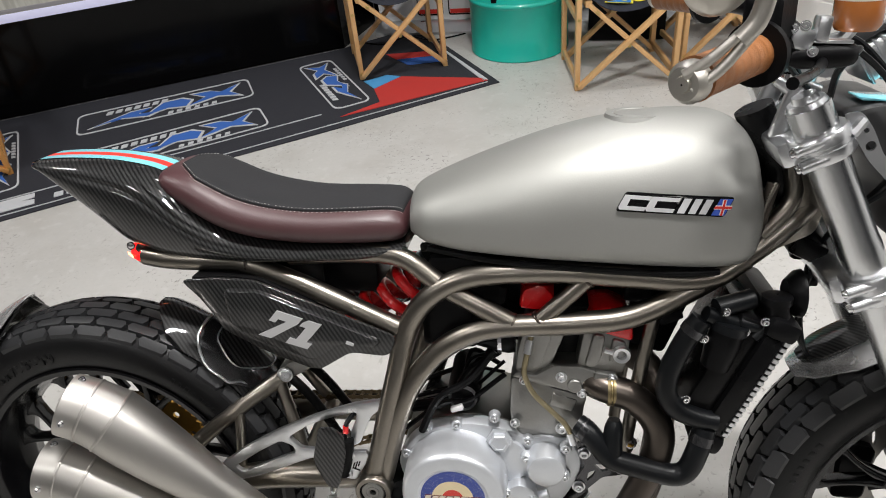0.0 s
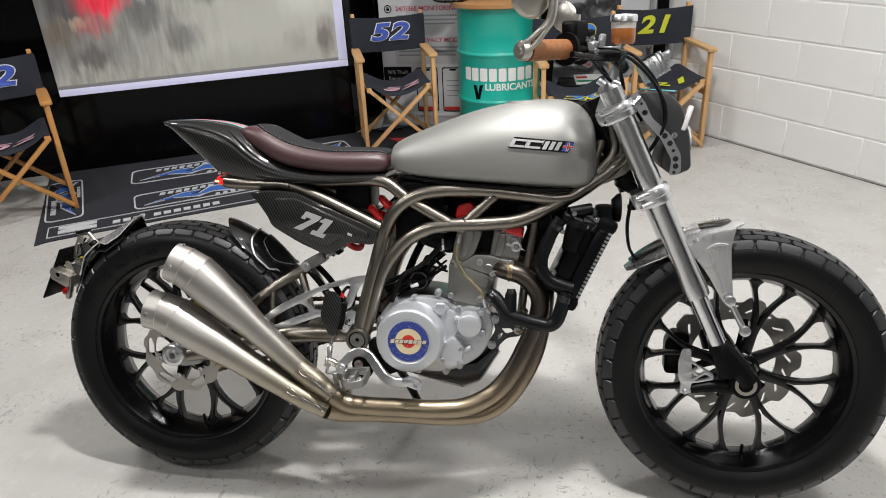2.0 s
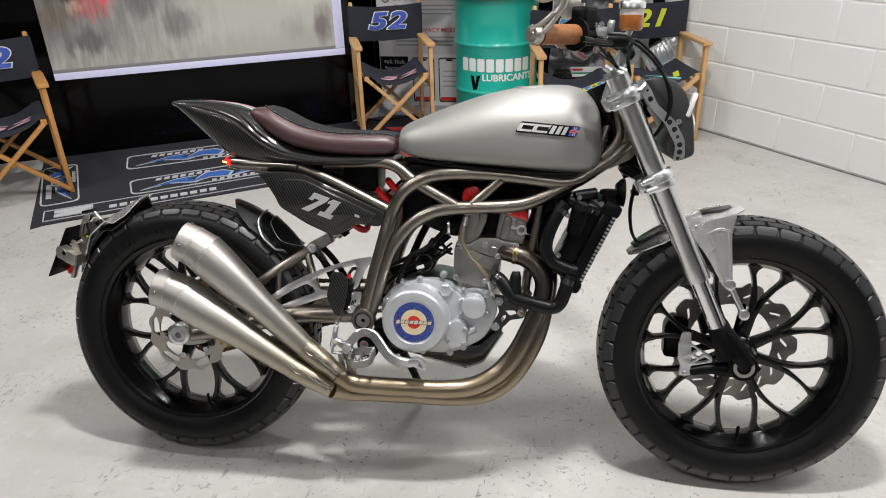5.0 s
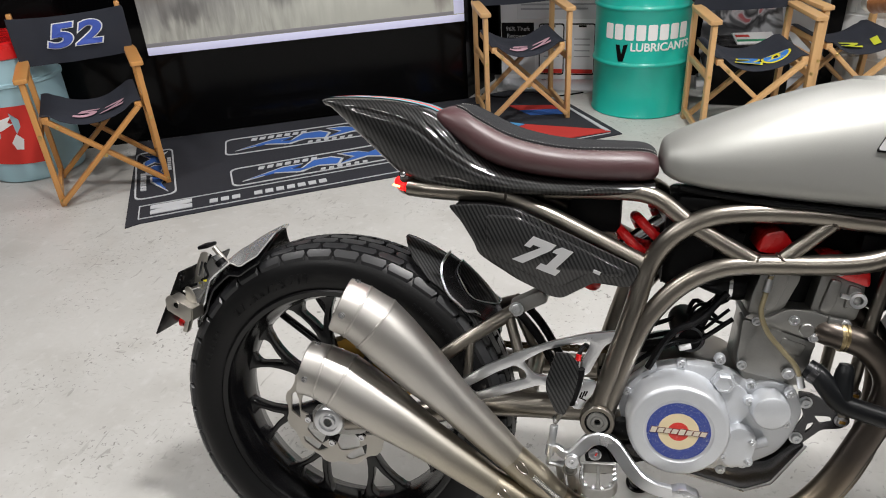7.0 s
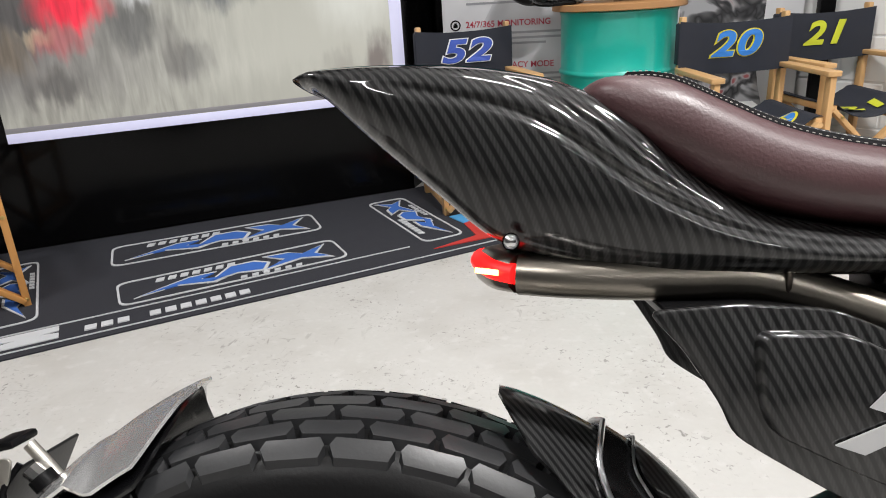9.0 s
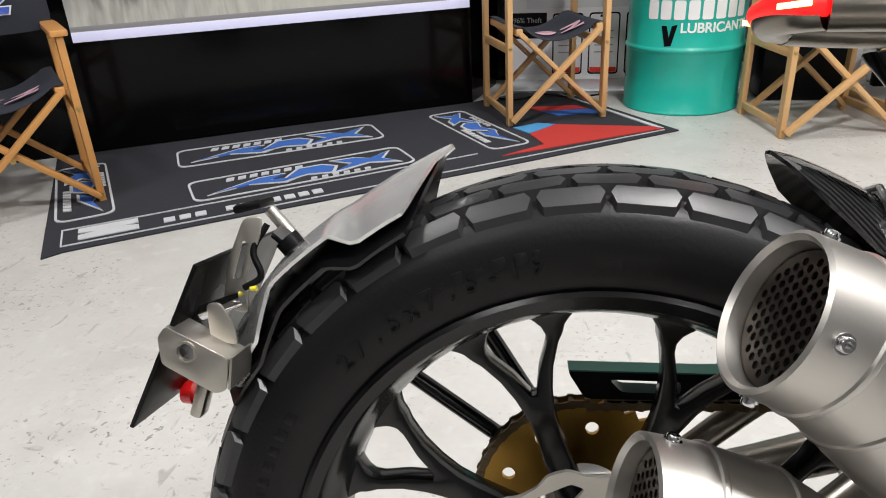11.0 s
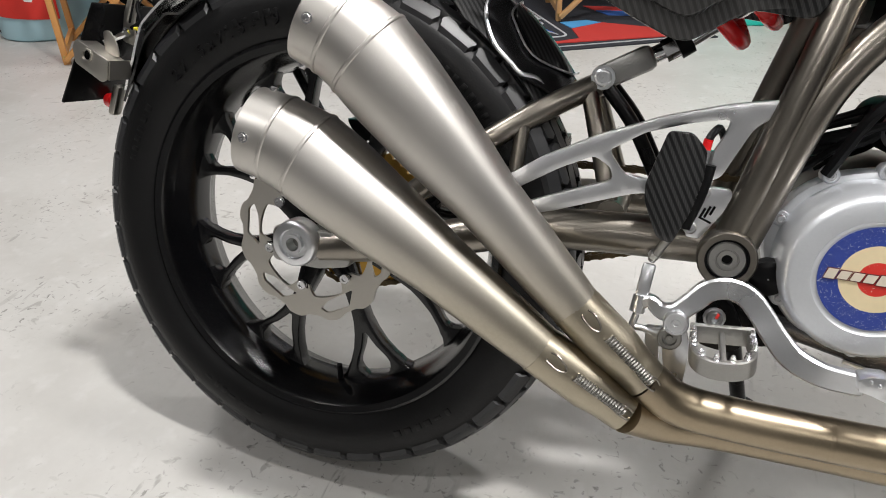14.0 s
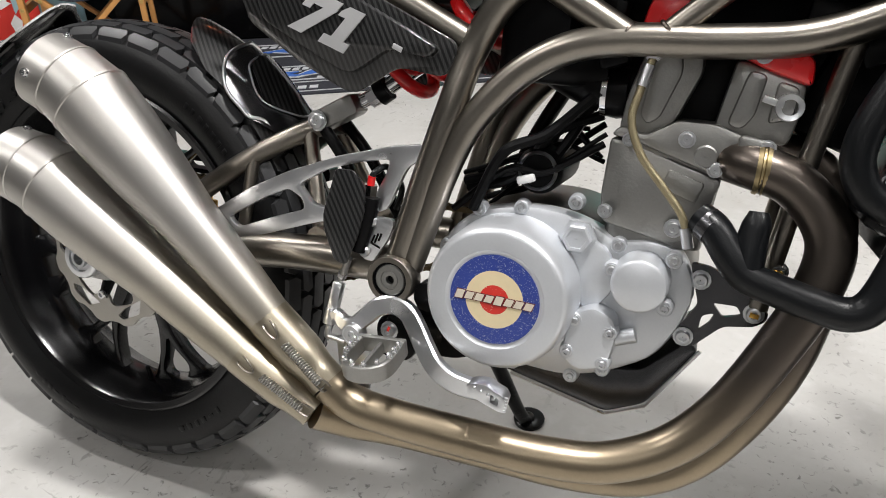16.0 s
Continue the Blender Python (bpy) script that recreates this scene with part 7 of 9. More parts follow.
part("reservoir_rim", lathe([(-0.001, 0.0252), (0.014, 0.0257), (0.014, 0.001)], 28, "z", (1.100, -0.160, 1.147)), M_clear, res, m=BMK)
part("reservoir_cap", lathe([(0.013, 0.0280), (0.024, 0.0280), (0.027, 0.026), (0.027, 0.001)], 40, "z", (1.100, -0.160, 1.147)), M_alu, res, "knurled alloy cap", m=BMK)
part("reservoir_bracket", tube([(1.100, -0.156, 1.118), (1.095, -0.145, 1.106), (1.082, -0.130, 1.098)], 0.007, 8), M_alu, res, m=BMK)
# risers, switch clamp, dial housing
for sgn in (-1, 1):
    part("bar_riser", tube([fork_at(0.978, sgn * 0.05, -0.035), (1.106, sgn * 0.05, 1.060)], 0.014, 14, 1), M_alu, bars, m=SM)
    part("bar_clamp", lathe([(-0.013, 0.0125), (-0.013, 0.023), (0.013, 0.023), (0.013, 0.0125)], 24, "y", (1.110, sgn * 0.05, 1.068)), M_alu, bars, m=SMK)
dial = box((0.055, 0.085, 0.046), (1.178, -0.010, 1.068), 0.006, (0, -32, 0))
box((0.016, 0.085, 0.016), (1.205, -0.010, 1.096), 0.003, (0, -32, 0), dial)
part("dial_housing", dial, M_alu, bars, "machined alloy dial housing", m=SMK)
for i in range(6):
    part("dial_fin", box((0.003, 0.089, 0.050), (1.158 + i * 0.0085, -0.010, 1.0555 + i * 0.0053), 0.0008, (0, -32, 0)), M_alu, bars, m=SMK)
part("dial_face", box((0.046, 0.070, 0.003), (1.163, -0.010, 1.090), 0.002, (0, -32 + 0, 0)), M_blackp, bars, m=SMK)
part("ignition_barrel", lathe([(-0.012, 0.001), (-0.012, 0.013), (0.012, 0.013)], 20, "z", (1.090, 0, 1.030)), M_chrome, bars, m=SMK)
M_nacelle = material("dark_grey_satin_shell", (0.030, 0.030, 0.031), 0.42, 0.0, 0.15, 20, 0.1, 400)
# headlight nacelle shaped like a number board
NMK = Matrix.Translation((-0.018, 0, 0.006)) @ SMK
NAC = [(1.146, 1.000), (1.182, 1.012), (1.226, 1.008), (1.256, 0.978), (1.276, 0.915), (1.284, 0.840), (1.244, 0.824), (1.216, 0.848), (1.226, 0.890), (1.200, 0.930)]
nac = part("headlight_nacelle", plate(rounded(NAC, 0.012, 3), -0.095, 0.095, bevel=0.007), M_nacelle, bike, "dark grey headlight nacelle with a pale blue top stripe", m=NMK)
part("stripe", box((0.075, 0.05, 0.003), (1.205, -0.055, 1.0125), 0.001, (0, 4, 0)), M_cyan, nac, m=NMK)
hl = lathe([(0.0, 0.001), (0.008, 0.030), (0.006, 0.040), (0.010, 0.046), (0.0, 0.052), (-0.02, 0.052)], 40, "x", (1.278, 0.0, 0.885))
part("headlight", hl, M_chrome, nac, "round chrome headlight rim", m=NMK)
part("corner_lens", box((0.010, 0.02, 0.055), (1.268, -0.088, 0.952), 0.003, (0, 16, 0)), M_white, nac, m=NMK)
BR = [(1.140, 1.003), (1.160, 1.006), (1.176, 0.985), (1.192, 0.953), (1.233, 0.917), (1.257, 0.875), (1.260, 0.835), (1.235, 0.826), (1.238, 0.862), (1.213, 0.908), (1.178, 0.944), (1.150, 0.985)]
part("headlight_bracket", plate(rounded(BR, 0.006, 2), -0.106, -0.102, [round_hole(1.176, 0.964, 0.0062), round_hole(1.168, 0.983, 0.003), round_hole(1.221, 0.914, 0.0062), round_hole(1.233, 0.898, 0.0062), round_hole(1.241, 0.882, 0.004), round_hole(1.247, 0.864, 0.0062), round_hole(1.248, 0.848, 0.0062), round_hole(1.245, 0.834, 0.004)]), M_alu, nac, "drilled alloy headlight bracket", m=NMK)
part("bracket_arm", tube([fork_at(0.968, -0.115, 0.03), (1.155, -0.108, 0.997)], 0.007, 8, 1), M_alu, nac, m=SM)
part("nacelle_screw", bolt((1.242, -0.0965, 0.915), r=0.005, h=0.004), M_chrome, nac, m=NMK)
# cables and brake hoses
for dy, dz in ((0.0, 0.0), (0.018, 0.012)):
    part("control_cable", tube([(1.095, -0.120 + dy, 1.098), (1.122, -0.118 + dy, 1.083 + dz), (1.150, -0.115 + dy, 1.060 + dz), (1.178, -0.113 + dy, 1.026 + dz), (1.198, -0.115 + dy, 0.988), (1.201, -0.112 + dy, 0.948), (1.188, -0.095 + dy, 0.908), (1.165, -0.05, 0.86), (1.152, -0.01, 0.80)], 0.0037, 8), M_hose, bars, "black control cable", m=SMK)
for dy in (-0.012, 0.006):
    part("brake_hose", tube([(1.153, dy, 0.800), (1.147, dy, 0.75), (1.142, dy, 0.70), (1.148, dy - 0.01, 0.65), (1.166, dy, 0.618)], 0.0036, 8), M_hose, bars, "black front brake hose", m=SMK)
part("hose_guide", box((0.018, 0.03, 0.012), (1.150, 0, 0.745), 0.002), M_blackp, bars, m=SMK)
for i, pts in enumerate(([(1.06, -0.10, 1.07), (1.09, -0.05, 1.03), (1.10, 0.01, 0.99), (1.09, 0.02, 0.93)], [(1.05, 0.10, 1.08), (1.10, 0.05, 1.04), (1.12, 0.0, 1.00), (1.10, -0.02, 0.94)], [(1.03, -0.14, 1.09), (1.07, -0.09, 1.05), (1.115, -0.05, 1.01), (1.16, -0.03, 0.95)])):
    part("control_cable", tube(pts, 0.0034, 8), M_hose, bars, m=SMK)
# front mudguard with its stays
fg = part("front_mudguard", fender_shell(FW, 93, 139, [(0, 0.030, 0.368, 0.004), (0.12, 0.058, 0.366, 0.010), (0.45, 0.068, 0.364, 0.018), (0.72, 0.066, 0.368, 0.018), (0.92, 0.050, 0.374, 0.012), (1, 0.028, 0.377, 0.006)]), M_guard, bike, "brushed alloy front mudguard with a carbon inset", m=SM)
part("carbon_inset", fender_shell(FW, 116, 136, [(0, 0.012, 0.3705, 0.0), (0.3, 0.036, 0.3715, 0.005), (0.75, 0.034, 0.3760, 0.005), (1, 0.010, 0.3785, 0.0)]), M_carbon, fg, "carbon inset panel", m=SM)
part("carbon_inset", fender_shell(FW, 97, 108, [(0, 0.012, 0.3710, 0.0), (0.4, 0.032, 0.3695, 0.003), (1, 0.020, 0.3690, 0.0)]), M_carbon, fg, "carbon inset panel", m=SM)
for sgn in (-1, 1):
    stay = whole_part("mudguard_stay", plate(rounded([(1.274, 0.656), (1.320, 0.690), (1.384, 0.706), (1.379, 0.690), (1.374, 0.655), (1.385, 0.540), (1.378, 0.524), (1.364, 0.529), (1.336, 0.578), (1.310, 0.616)], 0.006, 3), sgn * 0.080 - 0.003, sgn * 0.080 + 0.003, bevel=0.0015), M_guard, fg, "brushed alloy mudguard stay")
    for edge in ([(1.322, 0.652), (1.342, 0.610), (1.366, 0.545)], [(1.366, 0.660), (1.371, 0.600), (1.378, 0.548)], [(1.318, 0.655), (1.345, 0.667), (1.368, 0.664)]):
        whole_part("stay_fold", tube([(x, sgn * 0.083, z) for x, z in edge], [0.002, 0.0034, 0.002], 8, 4, flat=0.6), M_guard, stay)
    whole_part("stay_link", tube([(1.3754, sgn * 0.088, 0.537), (1.413, sgn * 0.088, 0.466)], 0.0072, 12, 1), M_alu, fg)
    for x, z in ((1.3754, 0.537), (1.413, 0.466)):
        whole_part("link_bolt", lathe([(0, 0.0125), (sgn * 0.008, 0.0125), (sgn * 0.009, 0.011), (sgn * 0.009, 0.006), (sgn * 0.005, 0.006), (sgn * 0.005, 0.001)], 20, "y", (x, sgn * 0.091, z)), M_alu, fg)
    for x, z in ((1.285, 0.690), (1.305, 0.698), (1.325, 0.703)):
        part("stay_rivet", bolt((x, sgn * 0.081, z - 0.008), (0, sgn, 0), 0.003, 0.002), M_chrome, fg, m=SMK)
# caliper bracket on the near leg, caliper on the far one
cb = plate(rounded([(1.279, 0.414), (1.298, 0.415), (1.300, 0.388), (1.352, 0.356), (1.352, 0.342), (1.302, 0.331), (1.303, 0.306), (1.276, 0.305), (1.279, 0.330), (1.272, 0.345), (1.272, 0.385)], 0.004, 2), -0.091, -0.082,
           [rounded([(1.300, 0.381), (1.315, 0.373), (1.303, 0.364)], 0.0015, 1), rounded([(1.321, 0.369), (1.332, 0.362), (1.322, 0.354), (1.309, 0.361)], 0.0015, 1), rounded([(1.302, 0.358), (1.315, 0.350), (1.302, 0.342)], 0.0015, 1), rounded([(1.320, 0.347), (1.333, 0.355), (1.346, 0.349), (1.334, 0.343), (1.310, 0.338)], 0.0015, 1)], bevel=0.001)
whole_part("caliper_bracket", cb, M_alu, fork, "machined alloy truss bracket")
for x, z in ((1.289, 0.408), (1.289, 0.312)):
    whole_part("bracket_bolt", bolt((x, -0.092, z), r=0.006, h=0.006), M_alu, fork)
arm = tube([(FW.x - 0.01, -0.084, FW.z - 0.008), (1.35, -0.084, 0.335), (1.300, -0.084, 0.325)], [0.022, 0.014, 0.011], 12)
tube([(FW.x - 0.02, -0.084, FW.z + 0.02), (1.36, -0.084, 0.395), (1.298, -0.084, 0.420)], [0.022, 0.013, 0.009], 12, 6, arm)
part("bracket_arm", arm, M_blackp, fork, m=SMK)
cal = loft([[(1.285 + k * u, y, 0.365 + k * v) for u, v in rounded([(-0.028, -0.055), (0.024, -0.055), (0.030, 0.050), (-0.010, 0.058), (-0.030, 0.03)], 0.012, 3)] for y, k in ((0.040, 0.8), (0.046, 1), (0.082, 1), (0.100, 0.9), (0.106, 0.7))])
part("brake_caliper", cal, M_blackp, fork, "black front brake caliper", m=SMK)
# radiator with its tank, cap and hoses
RT, RB = Vector((1.090, -0.012, 0.718)), Vector((1.004, -0.012, 0.527))
rax = (RT - RB).normalized()
rn = Vector((rax.z, 0, -rax.x))


def rad_block(s0, s1, d0, d1, y0, y1, bevel=0.004):
    b = box((d1 - d0, y1 - y0, s1 - s0), ((d0 + d1) / 2, (y0 + y1) / 2, (s0 + s1) / 2), bevel)
    b.transform(Matrix.Translation(RB) @ Matrix((rn, (0, 1, 0), rax)).transposed().to_4x4())
    return b


rl = (RT - RB).length
radiator = part("radiator", rad_block(0.018, rl - 0.018, -0.020, 0.016, -0.100, 0.100), M_black, bike, "black radiator with side hoses")
part("end_tank", rad_block(rl - 0.020, rl + 0.012, -0.026, 0.020, -0.105, 0.105, 0.010), M_blackp, radiator)
part("end_tank", rad_block(-0.012, 0.020, -0.026, 0.020, -0.105, 0.105, 0.010), M_blackp, radiator)
fin = rad_block(0.0, 0.0058, 0.015, 0.023, -0.103, 0.103, 0.0)
fin_ob = link_mesh("fin", fin, M_alu)
for i in range(18):
    ob = fin_ob if i == 0 else new("fin", fin_ob.data)
    ob.parent = radiator
    ob.location = rax * (0.022 + i * (rl - 0.046) / 17)
part("filler_neck", tube([(1.082, -0.092, 0.728), (1.078, -0.092, 0.750)], 0.016, 16, 1), M_blackp, radiator)
part("radiator_cap", lathe([(-0.002, 0.001), (-0.002, 0.020), (0.008, 0.020), (0.010, 0.014), (0.010, 0.001)], 18, "z", (1.078, -0.092, 0.752)), M_blackp, radiator)
part("horn", lathe([(-0.012, 0.001), (-0.012, 0.020), (0, 0.032), (0.008, 0.034), (0.010, 0.028), (0.006, 0.001)], 28, "x", (1.108, -0.066, 0.752)), M_blackp, bike, "black horn")
part("radiator_side", rad_block(0.010, rl - 0.006, -0.060, -0.018, -0.092, 0.07, 0.008), M_black, radiator, "black radiator side tank")
therm = part("thermostat_housing", tube([(1.004, -0.100, 0.655), (1.012, -0.100, 0.690), (1.018, -0.098, 0.718)], [0.020, 0.0235, 0.0225], 24, 4), M_blackp, radiator, "black thermostat housing")
part("housing_lip", tube([(1.0165, -0.099, 0.710), (1.0195, -0.098, 0.722)], 0.0262, 24, 1), M_hose, therm)
for p, q, r in (((0.985, -0.100, 0.735), (1.032, -0.092, 0.716), 0.012), ((1.030, -0.098, 0.722), (1.062, -0.095, 0.712), 0.010), ((1.000, -0.096, 0.742), (1.050, -0.080, 0.750), 0.014), ((1.052, -0.100, 0.700), (1.076, -0.098, 0.724), 0.008)):
    part("pipe_stub", tube([p, q], r, 14, 1), M_hose, radiator)
for x, z in ((0.985, 0.700), (1.038, 0.712), (1.062, 0.728), (0.968, 0.602), (1.010, 0.742)):
    part("housing_bolt", bolt((x, -0.106, z), r=0.0048, h=0.006), M_chrome, radiator)
# added box makes the region between cam cover and hose dark
part("inner_filler", box((0.075, 0.08, 0.15), (0.945, 0.045, 0.690), 0.012, (0, 20, 0)), M_blackp, radiator, "black filler box between engine and radiator")
part("fan_shroud", rad_block(0.03, rl - 0.03, -0.052, -0.020, -0.070, 0.090, 0.012), M_blackp, radiator)
part("coolant_hose", tube([(0.998, -0.108, 0.556), (0.990, -0.115, 0.525), (0.978, -0.118, 0.490), (0.960, -0.118, 0.477), (0.930, -0.115, 0.480), (0.896, -0.112, 0.487), (0.868, -0.110, 0.495), (0.851, -0.107, 0.512), (0.834, -0.100, 0.533), (0.818, -0.090, 0.541)], 0.0165, 18), M_hose, bike, "black rubber coolant hose")
part("coolant_hose", tube([(0.868, -0.108, 0.498), (0.868, -0.104, 0.522), (0.870, -0.100, 0.545), (0.870, -0.098, 0.557)], [0.0165, 0.0155, 0.0135, 0.009], 16), M_hose, bike)
part("coolant_hose", tube([(1.012, -0.106, 0.566), (0.990, -0.108, 0.571), (0.957, -0.110, 0.586), (0.941, -0.110, 0.610), (0.940, -0.108, 0.637), (0.949, -0.105, 0.668), (0.964, -0.102, 0.701), (0.981, -0.100, 0.728)], 0.0150, 16), M_hose, bike, "black rubber coolant hose")
for p, q in (((0.992, -0.113, 0.532), (0.996, -0.110, 0.546)), ((0.824, -0.094, 0.538), (0.833, -0.099, 0.533)), ((0.968, -0.101, 0.706), (0.974, -0.101, 0.716))):
    part("hose_clip", tube([p, q], 0.0174, 20, 1), M_satin, bike)


# ---- the things round the motorcycle ----
def flat(outline, z0, z1, bm=None):
    """A thin sheet cut to an outline in x and y, from z0 to z1."""
    b = plate(outline, -z1, -z0)
    b.transform(Matrix.Rotation(radians(-90), 4, "X"))
    return merge(bm, b)


def bar(a, b, w, t, bm=None, bevel=0.003, up=(0, 0, 1)):
    """A squared wooden bar from a to b, w wide across `up`, t thick."""
    a, b = Vector(a), Vector(b)
    d = (b - a)
    x = d.normalized()
    y = Vector(up).cross(x).normalized()
    z = x.cross(y)
    m = Matrix((x, y, z)).transposed().to_4x4()
    m.translation = (a + b) / 2
    bb = box((d.length, w, t), (0, 0, 0), bevel)
    bb.transform(m)
    return merge(bm, bb)


def bend_text(ob, f):
    for v in ob.data.vertices:
        v.co.y += f(v.co.x, v.co.z)


M_beech2 = material("orange_varnished_beech", (0.52, 0.25, 0.075), 0.36, 0.0, 0.22, 7, 0.12, 90, stretch=(1, 1, 0.12), random_tone=0.07)
M_pink = material("faded_pink_print", (0.50, 0.30, 0.36), 0.7, 0.0, 0.2, 14)
M_lime = material("lime_yellow_print", (0.58, 0.62, 0.03), 0.6, 0.0, 0.12, 12)
M_indigo = material("indigo_print", (0.05, 0.10, 0.46), 0.6, 0.0, 0.15, 12)
M_brass = material("brass_rivet", (0.55, 0.40, 0.16), 0.35, 1.0, 0.1, 30)


def director_chair(m, w, number, label, wood, fill, edge, seat_fill, seat_edge, drop=0.0):
    """Folding canvas chair: x across, y to the back, its front feet on the x axis."""
    c = thing("director_chair", label, "chair", m, "director chairs")
    h, d, ha, hb = w / 2, 0.395, 0.592, 0.80
    pw, pt = 0.040, 0.024
    for s in (-1, 1):
        fx = s * (h - pt / 2)
        whole_part("front_leg", box((pt, pw, ha - 0.021), (fx, 0, (ha - 0.021) / 2), 0.003), wood, c)
        post = bar((fx, d, 0), (fx, d - 0.012, ha), pt, pw, None, 0.003, (0, 1, 0))
        post = bar((fx, d - 0.012, ha - 0.02), (fx - s * 0.004, d - 0.004, hb), pt, pw, post, 0.006, (0, 1, 0))
        whole_part("back_post", post, wood, c)
        arm = plate(rounded([(-0.030, -0.028), (-0.030, 0.028), (0.30, 0.028), (0.395, 0.020), (0.395, -0.020), (0.30, -0.028)], 0.012), 0, 0.020, bevel=0.003)
        arm.transform(pose(fx, 0, ha - 0.020) @ Matrix(((0, 0, 1, 0), (1, 0, 0, 0), (0, 1, 0, 0), (0, 0, 0, 1))))
        whole_part("armrest", arm, wood, c)
        whole_part("side_rail", box((0.018, d - pw, 0.034), (fx, d / 2, 0.33), 0.003), wood, c)
        whole_part("foot_rail", box((0.018, d - pw, 0.030), (fx, d / 2, 0.045), 0.003), wood, c)
        whole_part("seat_rail", box((0.030, d + 0.03, 0.030), (s * (h - 0.052), d / 2 - 0.01, 0.402), 0.005), wood, c)
        for yy, off in ((-0.030, -0.0), (d - 0.040, 0.0)):
            brace = bar((fx - s * 0.004, yy + s * 0.0105 + 0.008, 0.022), (-s * (h - 0.052), yy + s * 0.0105 + 0.008, 0.400), 0.020, 0.036, None, 0.003, (0, 1, 0))
            whole_part("brace", brace, wood, c)
        for place in ((fx, -pw / 2, 0.03), (fx, -pw / 2, 0.335), (-s * (h - 0.09), -0.034, 0.366)):
            whole_part("rivet", bolt(place, r=0.006, h=0.004), M_brass, c, "brass rivet head")
    whole_part("pivot", bolt((0, -0.034, 0.205), r=0.008, h=0.005), M_brass, c, "brass pivot bolt")

    # back canvas: wrapped round both posts, bowed and creased
    def bow(x, z):
        q = 1 - (x / (h - 0.02)) ** 2
        return q * (0.030 + 0.012 * math.sin(7 * z + 3 * x)) + 0.004 * math.sin(31 * x + 9 * z) * q

    def top(x):
        return hb - 0.018 - drop * (1 - (x / h) ** 2) * 0.5 - 0.016 * (1 - (x / h) ** 2)

    nx, nz = 26, 12
    rings = []
    for side in (-0.0026, 0.0):
        grid = []
        for j in range(nz + 1):
            row = []
            for i in range(nx + 1):
                x = -h - 0.003 + (w + 0.006) * i / nx
                low = ha - 0.026 - 0.012 * (1 - (x / h) ** 2)
                z = low + (top(x) - low) * j / nz
                yy = d - 0.030 + bow(x, z) if abs(x) < h - 0.02 else d - 0.031
                row.append((x, yy + side, z))
            grid.append(row)
        rings.append(grid)
    cv = bmesh.new()
    vv = [[[cv.verts.new(p) for p in row] for row in g] for g in rings]
    for g in vv:
        for j in range(nz):
            for i in range(nx):
                cv.faces.new((g[j][i], g[j][i + 1], g[j + 1][i + 1], g[j + 1][i]))
    rim = [(0, i) for i in range(nx)] + [(j, nx) for j in range(nz)] + [(nz, i) for i in range(nx, 0, -1)] + [(j, 0) for j in range(nz, 0, -1)]
    for k, (j, i) in enumerate(rim):
        j2, i2 = rim[(k + 1) % len(rim)]
        cv.faces.new((vv[0][j][i], vv[0][j2][i2], vv[1][j2][i2], vv[1][j][i]))
    sleeve = [box((0.040, 0.050, hb - ha - 0.035), (s * (h - 0.014), d - 0.006, (hb + ha) / 2 - 0.008), 0.008) for s in (-1, 1)]
    for sl in sleeve:
        cv = merge(cv, sl)
    back = whole_part("back_canvas", cv, M_canvas, c, "navy canvas back with a printed number", 50)
    zc = (hb + ha) / 2 - 0.022
    for nm, mat_, bold, yo in (("number_edge", edge, 0.0095, -0.0048), ("number", fill, 0.0052, -0.0088)):
        if mat_ is None:
            continue
        tx = words(nm, number, 0.150, mat_, Matrix.Translation((0.004, d - 0.030 + yo, zc)) @ Matrix.Rotation(radians(90), 4, "X") @ Matrix.Diagonal((1.50 if number == "52" else 1.25, 0.95, 1, 1)), back, 0.0006, 0.22, 1.12, bold)
        bend_text(tx, bow)

    # seat canvas slung between the rails
    def sag(x):
        q = min(1.0, abs(x) / (h - 0.066))
        return 0.424 - 0.062 * (1 - q ** 2.2)
    sc = bmesh.new()
    secs = []
    for j in range(13):
        y = -0.022 + (d + 0.02) * j / 12
        up, dn = [], []
        for i in range(25):
            x = -(h - 0.036) + (w - 0.072) * i / 24
            zz = sag(x) + 0.003 * math.sin(17 * x + 11 * y) + (0.006 * math.sin(22 * y) if abs(x) < h - 0.1 else 0)
            up.append((x, y, zz))
            dn.append((x, y, zz - 0.003))
        secs.append(up + dn[::-1])
    seat = whole_part("seat_canvas", loft(secs, sc), M_canvas, c, "sagging navy canvas seat", 50)
    for nm, mat_, bold, zo in (("number_edge", seat_edge, 0.011, 0.0040), ("number", seat_fill, 0.004, 0.0072)):
        if mat_ is None:
            continue
        tx = words(nm, number, 0.150, mat_, pose(0.02, 0.085, 0) @ Matrix.Diagonal((1.45, 1, 1, 1)), seat, 0.0005, 0.2, 1.1, bold)
        for v in tx.data.vertices:
            v.co.z += sag(v.co.x) + zo + 0.003 * math.sin(17 * v.co.x + 11 * v.co.y) + 0.006 * math.sin(22 * v.co.y)
    return c


director_chair(pose(0.043, 2.695, 0.0065, 0, 0, 19), 0.465, "52", "beech director chair, navy canvas with a blue number", M_wood, M_indigo, M_white, M_pink, None)
director_chair(pose(1.148, 2.447, 0, 0, 0, 8), 0.476, "20", "beech director chair, navy canvas with a sky-blue yellow-edged number", M_wood, M_ltblue, M_yellow, M_ltblue, M_yellow)
director_chair(pose(-1.765, 1.562, 0, 0, 0, 39.5), 0.490, "52", "orange-varnished director chair beside a pale blue drum", M_beech2, M_indigo, M_white, M_pink, None)
